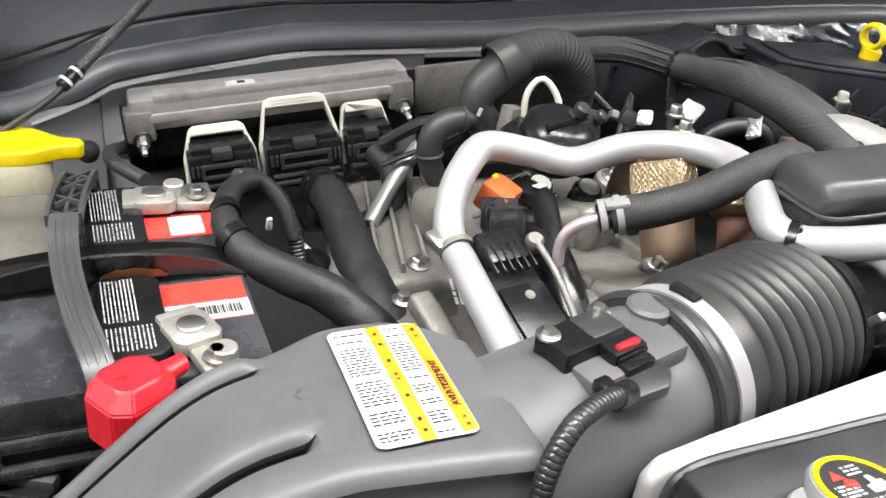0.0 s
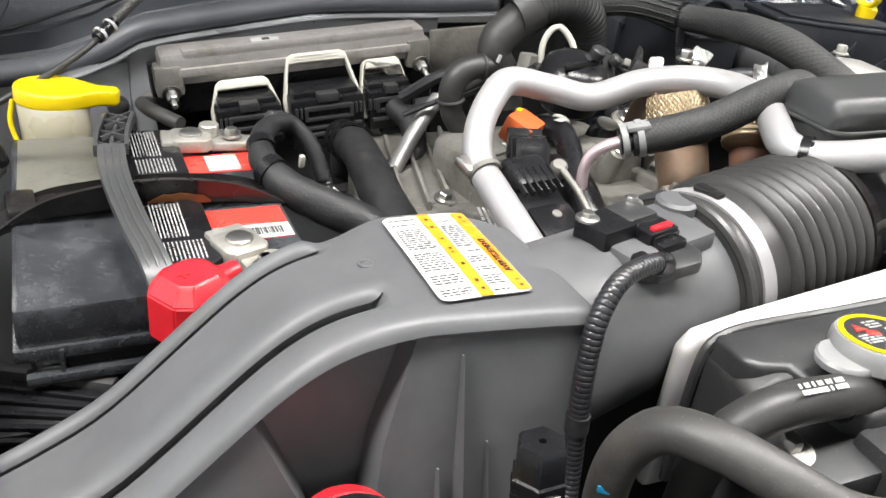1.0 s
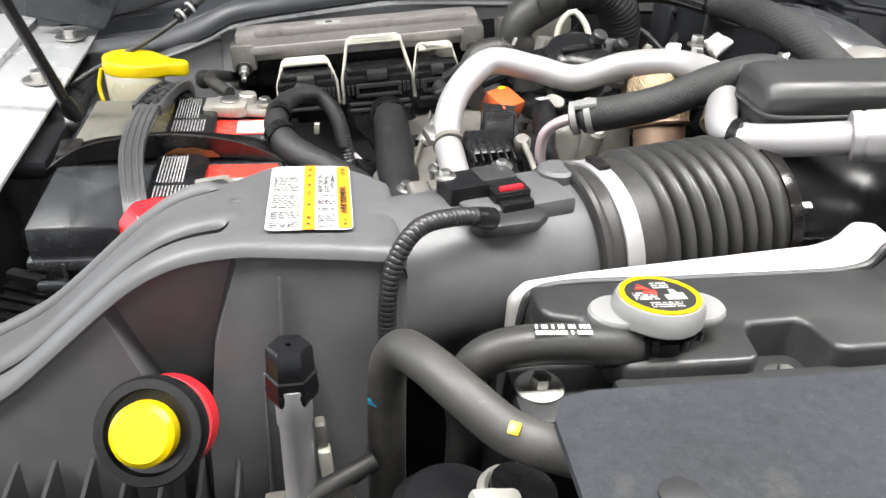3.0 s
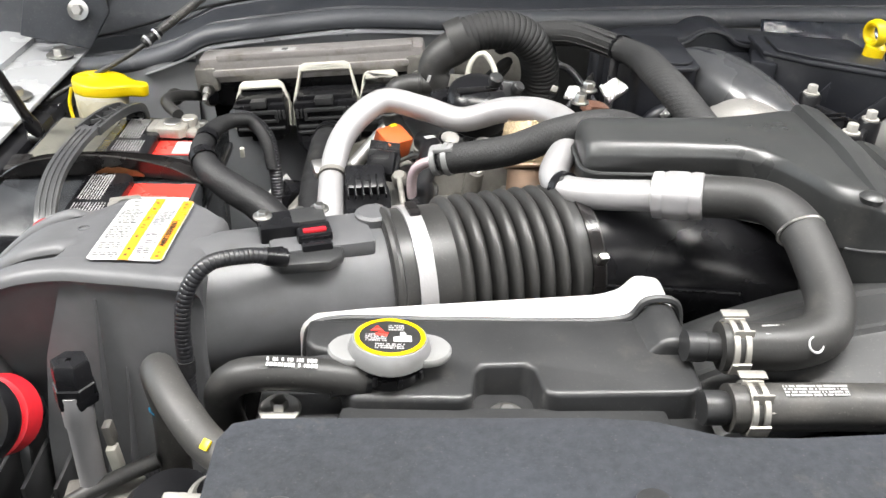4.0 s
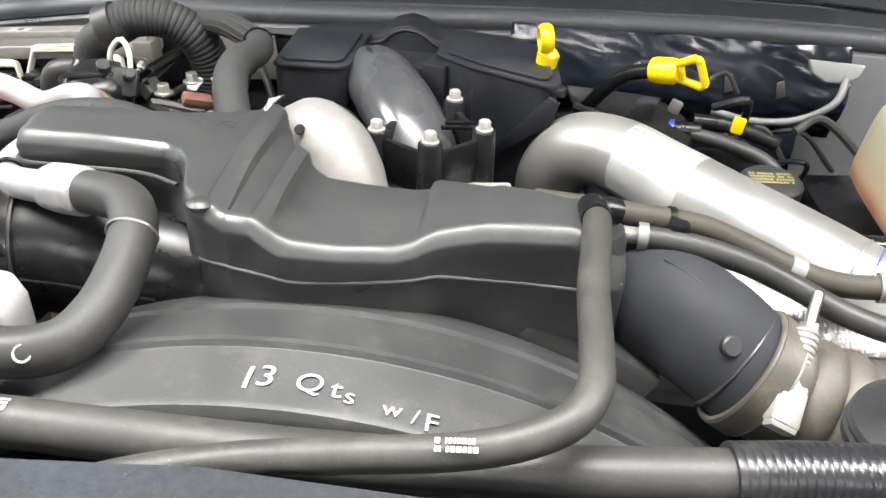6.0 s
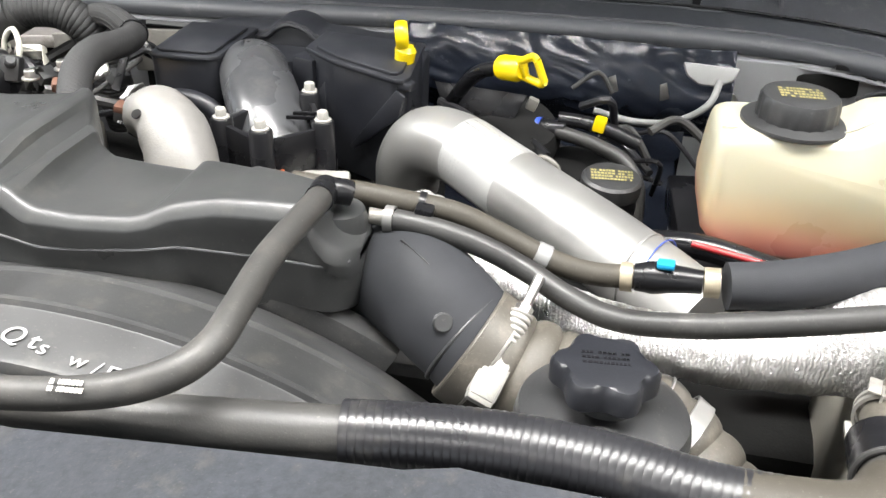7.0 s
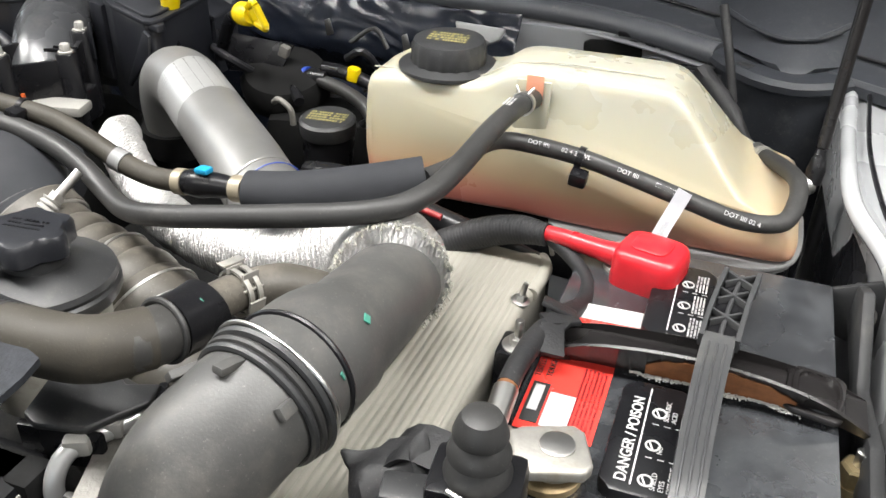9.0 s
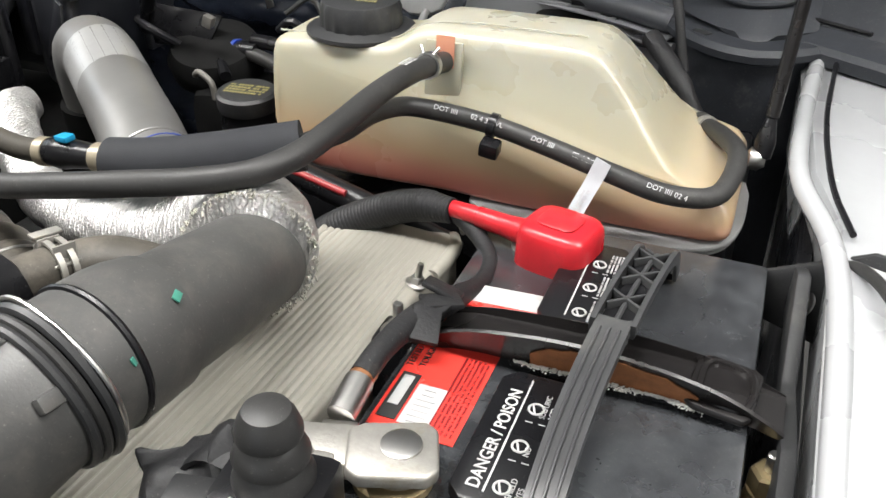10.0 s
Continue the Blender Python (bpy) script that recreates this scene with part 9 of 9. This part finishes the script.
part("trunnion", lathe([(0.0045, -0.009), (0.0045, 0.009)], b0.lerp(b1v, 0.16), vd, 16), ZINC, vb)
part("rivet", lathe([(0.004, 0), (0.004, 0.003), (0.003, 0.0045)], on_bolt(0.30) @ Vector((0, 0, 0.001)), on_bolt(0.3).to_3x3() @ Vector((0, 0, 1)), 14), ZINC, vb)
part("spring", sweep([b0.lerp(b1v, 0.42), b0.lerp(b1v, 0.68)], 0.0080, 16, ring=(0.0044, 0.0020)), CAST_PALE, vb)
part("bolt_shank", sweep([b0.lerp(b1v, 0.12), b1v], 0.0038, 12), ZINC, vb)
part("nut", lathe([(0.0065, 0), (0.0065, 0.006)], b0.lerp(b1v, 0.68), bd, 6), ZINC, vb)
bw = thing("charge_bellows", (1.10, 0.24, 1.08), "dusty tan ribbed rubber charge air hose with wire clamps", "hose")
bp = [(1.022, 0.292, 1.181), (1.064, 0.286, 1.167), (1.110, 0.281, 1.156), (1.145, 0.271, 1.144), (1.175, 0.252, 1.124), (1.20, 0.23, 1.10), (1.215, 0.215, 1.05)]
part("bellows", sweep(bp, [0.0395, 0.042, 0.043, 0.043, 0.043, 0.043, 0.043], 36, ring=(0.022, 0.0045)), DUSTY_TAN, bw)
part("band_clamp", band((1.153, 0.266, 1.140), (0.80, -0.36, -0.40), 0.0450, 0.013, 0.0018, 48), ALU_DULL, bw, "wide bright band clamp")
for k in (0.28, 0.45):
    q = [p for p, u, s in spline(bp, 0.004)]
    i = int(k * len(q))
    part("wire", torus(q[i], q[i + 2] - q[i - 2], 0.0447, 0.0012, 44, 6), ZINC, bw)
# power steering reservoir
ps = thing("steering_fluid_reservoir", (1.10, 0.195, 1.1), "black steering fluid reservoir with a lobed cap over a cream body", "reservoir")
PA = Vector((0.0, 0.04, 1)).normalized()
P0 = Vector((1.101, 0.209, 1.214))
part("body", lathe([(0.044, -0.09), (0.047, -0.012), (0.049, -0.010)], P0, PA, 40), LATCH, ps, "cream plastic body")
part("collar", lathe([(0.0515, -0.014), (0.0535, -0.010), (0.0535, -0.004), (0.0515, -0.002), (0.0525, 0.001), (0.0510, 0.005), (0.044, 0.009), (0.028, 0.012), (0.0215, 0.013), (0.0205, 0.022)], P0 + Vector((0.003, 0.001, 0)), PA, 44), PLASTIC, ps)
pcap = part("cap", lathe([(0.0200, 0.018), (0.0300, 0.0215), (0.0322, 0.0235), (0.0322, 0.0355), (0.0300, 0.0388), (0.024, 0.0396)], P0, PA, 96, wave=(6, 0.0060, 0.028)), MANIF, ps, "black six-lobed cap")
part("cap_print", bars(frame_of(P0 + PA * 0.0398, (1, 0.1, 0), (0, 1, 0)), -0.014, -0.004, 0.014, 0.010, 3, 95, 0.0, 0.4), DARK, pcap)

# ---------- foil sleeved hot pipe and rubber boot ----------
fo = thing("foil_sleeve", (1.15, 0.36, 1.08), "crinkled silver foil heat sleeve round the hot charge pipe", "heat sleeve")
fpts = [(0.925, 0.516, 1.166), (0.955, 0.478, 1.176), (0.995, 0.442, 1.170), (1.045, 0.406, 1.162), (1.10, 0.374, 1.162), (1.16, 0.357, 1.166), (1.21, 0.354, 1.172), (1.252, 0.358, 1.181), (1.282, 0.356, 1.192), (1.304, 0.340, 1.203), (1.320, 0.318, 1.2095), (1.329, 0.300, 1.2125)]
part("sleeve", sweep(fpts, [0.020, 0.021, 0.021, 0.021, 0.022, 0.024, 0.029, 0.036, 0.0410, 0.0428, 0.0428, 0.0422], 56, 0.003, ring=(0.0068, 0.0006), rough=0.0016), FOIL, fo, sharp=75)
bm = bmesh.new()
rnd = random.Random(3)
ec0, ed = Vector((1.3290, 0.3005, 1.2125)), Vector((0.42, -0.88, 0.15)).normalized()
s1 = ed.cross(Vector((0, 0, 1))).normalized()
s2 = s1.cross(ed)
for k in range(280):
    a = 2 * math.pi * k / 280 + rnd.uniform(-0.03, 0.03)
    p = ec0 + (s1 * math.cos(a) + s2 * math.sin(a)) * rnd.uniform(0.0405, 0.0425)
    sweep([p - ed * 0.004, p + ed * rnd.uniform(0.0005, 0.006) + Vector((rnd.uniform(-0.003, 0.003), 0, rnd.uniform(-0.003, 0.003)))], rnd.uniform(0.0004, 0.0009), 4, 0.01, bm=bm)
part("frayed_edge", bm, LATCH, fo, "frayed glass fibre edge")
rb = thing("rubber_boot", (1.31, 0.2, 1.1), "thick black rubber intercooler boot with a spring ring", "hose boot")
bpt = [(1.3275, 0.318, 1.2035), (1.3290, 0.300, 1.2072), (1.332, 0.22, 1.2235), (1.328, 0.18, 1.229), (1.323, 0.152, 1.2295), (1.313, 0.124, 1.220), (1.304, 0.103, 1.199), (1.299, 0.093, 1.165), (1.297, 0.09, 1.10)]
part("boot", sweep(bpt[:4], [0.0335, 0.0335, 0.0350, 0.0365], 40, 0.006, rough=0.0004), RUBBER_BOOT, rb)
part("cuff", sweep([(1.3306, 0.205, 1.2256), (1.3285, 0.188, 1.2284), (1.3263, 0.170, 1.2292)], [0.0385, 0.0402, 0.0404], 40, 0.006), RUBBER_BOOT, rb)
part("cuff_edge", torus((1.3258, 0.1685, 1.2293), (0.13, 1, -0.03), 0.0392, 0.0022, 44, 8), DARK, rb)
part("coupler", sweep([(1.3262, 0.170, 1.2292), (1.3222, 0.149, 1.2292)], 0.0394, 40, 0.006), RUBBER_BOOT, rb)
LA = Vector((0.20, 1, 0.10)).normalized()
for cy, rr, tk2, mm in ((0.1490, 0.0418, 0.0034, PLASTIC), (0.1430, 0.0412, 0.0026, RUBBER), (0.1385, 0.0402, 0.0026, PLASTIC)):
    part("lock_ring", torus((1.3226 - 0.30 * (0.1500 - cy), cy, 1.2292 - 0.20 * (0.1500 - cy)), LA, rr, tk2, 48, 8), mm, rb)
l1 = LA.cross(Vector((0, 0, 1))).normalized()
l2 = l1.cross(LA)
part("spring_ring", sweep([Vector((1.3227, 0.1510, 1.2292)) + (l1 * math.cos(radians(a)) + l2 * math.sin(radians(a))) * (0.0448 + 0.0016 * math.sin(radians(a * 4))) for a in range(-20, 160, 10)], 0.0014, 8), ZINC, rb, "bright steel spring ring")
part("elbow", sweep([(1.323, 0.152, 1.2295), (1.313, 0.124, 1.222), (1.301, 0.101, 1.206), (1.291, 0.086, 1.174), (1.286, 0.08, 1.10)], [0.0385, 0.0392, 0.0400, 0.0395, 0.0390], 40, 0.006), RUBBER_BOOT, rb)
for a in (-50, 0, 55):
    part("key", box((0.008, 0.030, 0.005), Vector((1.3165, 0.131, 1.2240)) + Vector((math.sin(radians(a)), 0, math.cos(radians(a)))) * 0.0392, (-12, a, -14), 0.0015), RUBBER_BOOT, rb)
for p, a in ((Vector((1.3318, 0.200, 1.2260)), 42), (Vector((1.3250, 0.162, 1.2290)), 66)):
    part("paint_dab", box((0.0045, 0.0075, 0.0010), p + Vector((math.sin(radians(a)), 0, math.cos(radians(a)))) * 0.0388, (0, a, 24), 0.0004), GREEN, rb)

# ---------- ribbed aluminium intercooler end ----------
ic = thing("aluminium_cooler", (1.36, 0.30, 0.95), "weathered ribbed aluminium cooler core end", "cooler")
def plate():
    top = [(1.285, 0.060), (1.300, 0.300), (1.312, 0.480), (1.330, 0.492), (1.385, 0.486), (1.402, 0.478), (1.408, 0.462), (1.398, 0.250), (1.392, 0.110), (1.388, 0.060)]
    return prism(top, 0.21, pose(0, 0, 0.938), bevel=0.006, seg=3)
part("end_tank", plate(), COOLER, ic)
rnd = random.Random(8)
for k in range(17):
    x = 1.291 + 0.0062 * k
    part("rib", sweep([(x - 0.004 + 0.012 * f + rnd.uniform(-0.0002, 0.0002), 0.064 + 0.405 * f, 1.1454 - 0.0010 * (f > 0.99)) for f in (0, 0.2, 0.4, 0.6, 0.8, 1.0)], 0.0036, 14, 0.012), COOLER, ic)
part("end_lip", sweep([(1.398, 0.480, 1.142), (1.406, 0.462, 1.144), (1.404, 0.42, 1.143)], 0.006, 12), COOLER, ic)
part("tab", box((0.004, 0.012, 0.016), (1.404, 0.482, 1.156), (0, -15, 20), 0.0015), CAST, ic)
part("bolt", bolt((1.40, 0.40, 1.148), (0.2, 0, 1), 0.005, 0.006, 0.008, stud=0.012), ZINC, ic)
cs = thing("cooler_bracket", (1.27, 0.2, 1.0), "pale steel bracket strut beside the boot", "bracket")
part("strut", prism([(0, 0), (0.014, 0), (0.012, 0.22), (0.004, 0.22)], 0.004, frame_of((1.283, 0.10, 1.06), (1, 0.1, 0), (0, 0.85, 0.5)), bevel=0.001), CAST_PALE, cs)
part("bolt", bolt((1.270, 0.128, 1.13), (-1, -0.3, 0.2), 0.009, 0.012, 0.013), ZINC, cs)
part("spacer", lathe([(0.012, 0), (0.012, 0.03)], (1.235, 0.14, 1.125), (1, -0.2, 0), 16), DARK, cs)
# condenser corner
cd = thing("condenser", (1.12, 0.085, 1.0), "silver finned condenser corner with a bright aluminium frame", "condenser")
part("core", box((0.15, 0.024, 0.22), (1.120, 0.095, 1.06), (0, 0, 0), 0.002), SHADE_BLACK, cd)
bm = bmesh.new()
for k in range(16):
    box((0.148, 0.0040, 0.0022), (1.120, 0.0815, 0.965 + 0.0125 * k), (0, 0, 0), 0, bm=bm)
part("tubes", bm, CAST_PALE, cd)
bm = bmesh.new()
for k in range(30):
    box((0.0012, 0.0030, 0.205), (1.050 + 0.0048 * k, 0.0820, 1.060), (0, 0, 0), 0, bm=bm)
part("fins", bm, CAST_PALE, cd)
part("frame_tube", sweep([(1.202, 0.094, 0.98), (1.202, 0.094, 1.145), (1.203, 0.098, 1.168), (1.206, 0.108, 1.179), (1.214, 0.122, 1.181), (1.232, 0.156, 1.181)], 0.0060, 14), STICKER, cd, "bright aluminium frame tube")
for p in ((1.210, 0.113, 1.182), (1.219, 0.131, 1.183), (1.228, 0.149, 1.183)):
    part("clamp_tab", box((0.016, 0.010, 0.012), p, (0, 0, 25), 0.003), CAST_PALE, cd)
part("side_bracket", box((0.060, 0.060, 0.05), (1.246, 0.118, 1.150), (0, 0, 20), 0.006), CAST, cd, "dirty grey side bracket")
part("lower_bracket", prism([(0, 0), (0.07, -0.012), (0.075, 0.008), (0.004, 0.02)], 0.006, frame_of((1.212, 0.088, 1.150), (1, 0.1, -0.1), (0, 0.2, 1)), bevel=0.002), RUBBER_DUSTY, cd)
ag2 = thing("air_guide", (1.195, 0.14, 1.18), "scuffed black plastic air guide flap beside the condenser", "air guide")
part("flap", prism([(1.172, 0.114), (1.184, 0.109), (1.215, 0.116), (1.236, 0.150), (1.232, 0.166), (1.212, 0.158), (1.198, 0.166), (1.160, 0.160)], 0.006, pose(0, 0, 1.188, 0, 0, 0), bevel=0.002), PLASTIC, ag2)
part("skirt", box((0.055, 0.006, 0.028), (1.196, 0.116, 1.174), (0, 0, 8), 0.002), DARK, ag2)
part("end_lip", box((0.006, 0.034, 0.030), (1.236, 0.155, 1.176), (0, 0, 20), 0.002), DARK, ag2)
solo("lower_hose", sweep([(1.15, 0.18, 1.16), (1.21, 0.165, 1.16), (1.26, 0.15, 1.15), (1.30, 0.15, 1.11)], 0.016, 18), RUBBER, "black rubber hose deep beside the cooler", "hose")

# ---------- right battery cables ----------
boot((1.492, 0.441, 1.163), (-0.95, 0.22, 0.05), "red rubber positive terminal cover on the battery", 0.98, 0.05, 0.036)
pc = thing("positive_cable", (1.40, 0.46, 1.1), "black taped positive battery cable with a red end", "cable")
part("red_cable", sweep([(1.441, 0.4527, 1.181), (1.420, 0.4575, 1.181), (1.400, 0.462, 1.180)], [0.0072, 0.0072, 0.0068], 14), RED, pc)
part("taped_cable", sweep([(1.405, 0.460, 1.179), (1.375, 0.467, 1.174), (1.335, 0.468, 1.158), (1.29, 0.46, 1.13), (1.25, 0.46, 1.08)], [0.010, 0.013, 0.014, 0.015, 0.015], 18, ring=(0.0032, 0.0005)), TAPE, pc)
nc = thing("negative_cable", (1.43, 0.33, 1.1), "black taped negative battery cable with a bare copper end", "cable")
part("cable", sweep([(1.395, 0.466, 1.180), (1.425, 0.452, 1.170), (1.446, 0.428, 1.165), (1.452, 0.395, 1.166), (1.444, 0.352, 1.176), (1.436, 0.312, 1.186), (1.432, 0.272, 1.190), (1.431, 0.250, 1.188)], [0.0062, 0.0062, 0.0062, 0.0066, 0.0088, 0.0085, 0.0075, 0.0075], 16), TAPE, nc)
for k in range(4):
    part("loose_tape", box((0.026, 0.018, 0.004), (1.442 + 0.004 * (k % 2), 0.345 - 0.013 * k, 1.189), (12 * k - 20, 18 - 12 * k, 35 * k), 0.0015), TAPE, nc)
part("bare_copper", sweep([(1.4312, 0.256, 1.188), (1.431, 0.244, 1.187)], 0.0075, 12), BRASSY, nc)
part("lug", sweep([(1.431, 0.247, 1.187), (1.432, 0.222, 1.183)], [0.0085, 0.0080], 14), ZINC, nc)
part("lug_tongue", box((0.020, 0.03, 0.005), (1.437, 0.206, 1.180), (0, 0, 15), 0.002), ZINC, nc)
clx = thing("battery_clamp", (1.47, 0.205, 1.168), "dull lead negative battery clamp over a gold ring", "battery clamp", "battery clamps")
part("gold_ring", lathe([(0.016, 0), (0.021, 0.001), (0.021, 0.006), (0.018, 0.008)], (1.470, 0.205, 1.168), n=32), GOLD, clx)
part("clamp", lathe([(0.0170, 0), (0.0180, 0.002), (0.0180, 0.010), (0.0165, 0.012), (0.011, 0.0125)], (1.472, 0.208, 1.175), n=32), LEAD, clx)
part("top_plate", prism([(-0.024, -0.015), (-0.018, -0.021), (0.016, -0.021), (0.022, -0.015), (0.022, 0.013), (0.016, 0.019), (-0.016, 0.017), (-0.024, 0.012)], 0.009, pose(1.471, 0.205, 1.1825, 0, 3, 22), bevel=0.0025, seg=3), LEAD, clx)
part("post_top", lathe([(0.0105, 0), (0.0105, 0.0180), (0.009, 0.0186)], (1.474, 0.207, 1.1745), n=28), ZINC, clx)
part("arm", prism([(-0.055, -0.012), (-0.01, -0.016), (-0.01, 0.016), (-0.055, 0.010)], 0.012, pose(1.470, 0.205, 1.176, 0, 0, 8), bevel=0.003), LEAD, clx)
part("jaw", box((0.022, 0.014, 0.018), (1.436, 0.184, 1.181), (0, 0, 10), 0.004), LEAD, clx)
part("bolt", bolt((1.428, 0.190, 1.186), (-0.4, -1, 0.2), 0.007, 0.010, 0.009), ZINC, clx)
sb = thing("sensor_boot", (1.42, 0.165, 1.15), "ribbed black rubber boot on the battery monitor plug", "rubber boot")
part("boot", lathe([(0.0178, 0), (0.0180, 0.004), (0.0155, 0.0105), (0.0135, 0.0125), (0.0165, 0.0150), (0.0166, 0.0170), (0.0140, 0.0235), (0.0118, 0.0255), (0.0142, 0.0280), (0.0143, 0.0300), (0.0122, 0.0365), (0.0100, 0.0405), (0.0055, 0.0422), (0.0015, 0.0425)], (1.446, 0.139, 1.223), (0.02, -0.02, 1), 36), RUBBER, sb)
part("module", box((0.050, 0.038, 0.060), (1.446, 0.139, 1.195), (0, 0, 6), 0.006), DARK, sb)
part("plug", box((0.028, 0.020, 0.016), (1.412, 0.128, 1.205), (0, 0, 12), 0.003), PLASTIC, sb)
part("plug", box((0.020, 0.018, 0.014), (1.410, 0.110, 1.200), (0, 0, 12), 0.002), PLASTIC, sb)
part("flap", ribbon([(1.386, 0.152, 1.196), (1.402, 0.158, 1.212), (1.428, 0.156, 1.212)], 0.026, 0.003, (0.2, 1, 0.2)), TAPE, sb)
tb2 = box((0.050, 0.034, 0.005), (0, 0, 0), (0, 0, 0), 0.002)
bmesh.ops.subdivide_edges(tb2, edges=tb2.edges, cuts=5, use_grid_fill=True)
for v in tb2.verts:
    v.co += Vector((0.004 * noise.noise(v.co * 70), 0.004 * noise.noise(v.co * 80), 0.014 * noise.noise(v.co * 55 + Vector((3, 1, 0)))))
bmesh.ops.transform(tb2, matrix=pose(1.396, 0.142, 1.203, 22, -18, 20), verts=tb2.verts)
part("torn_boot", tb2, TAPE, sb, sharp=50)
part("wire_bail", sweep([(1.436, 0.120, 1.226), (1.456, 0.116, 1.224), (1.472, 0.124, 1.218), (1.474, 0.130, 1.20)], 0.0016, 8), ZINC, sb)
# fender side details
sc = thing("release_cable", (1.68, 0.45, 1.15), "thin black cable with a clip along the fender", "cable")
part("cable", sweep([(1.69, 0.30, 1.12), (1.715, 0.33, 1.18), (1.710, 0.40, 1.20), (1.690, 0.46, 1.196), (1.672, 0.50, 1.17)], 0.0042, 10), RUBBER, sc)
part("clip", box((0.012, 0.016, 0.010), (1.708, 0.41, 1.202), (0, 0, 10), 0.003), DARK, sc)
part("plug", box((0.016, 0.02, 0.012), (1.735, 0.262, 1.205), (0, 0, 10), 0.003), DARK, sc)
kb = thing("tank_bracket_bolt", (1.664, 0.49, 1.13), "zinc bolt on the black side bracket", "bolt")
part("bolt", bolt((1.664, 0.47, 1.155), (-0.8, -0.3, 0.4), 0.006, 0.006, 0.009), ZINC, kb)
wt = thing("side_wiring", (1.55, 0.76, 1.1), "black taped wires beside the tank and strut", "wiring")
part("loom", sweep([(1.49, 0.80, 1.225), (1.52, 0.77, 1.205), (1.545, 0.75, 1.175), (1.56, 0.74, 1.13)], 0.010, 12, rough=0.002), TAPE, wt)
part("loom", sweep([(1.50, 0.83, 1.29), (1.515, 0.80, 1.25), (1.53, 0.78, 1.20)], 0.005, 10), TAPE, wt)
part("wire", sweep([(1.40, 0.90, 1.185), (1.43, 0.88, 1.205), (1.47, 0.86, 1.200), (1.51, 0.84, 1.205)], 0.004, 10), LOOM, wt)
part("plug", box((0.03, 0.016, 0.012), (1.475, 0.88, 1.195), (0, 0, 0), 0.003), DARK, wt)
# dark body under everything; its near-black colour holds the deep shade
ub = thing("engine_bay_floor", (0.75, 0.45, 0.55), "near-black panels that give the engine bay its deep shade", "underbody", kind="structure")
part("pan", box((1.9, 1.3, 0.04), (0.76, 0.40, 0.72), bevel=0.01), SHADE_BLACK, ub)
part("front_panel", box((1.9, 0.03, 0.42), (0.76, -0.28, 0.93), bevel=0.01), SHADE_BLACK, ub)
part("mid_mass", box((0.50, 0.30, 0.30), (1.12, 0.55, 0.88), bevel=0.03), SHADE_BLACK, ub)
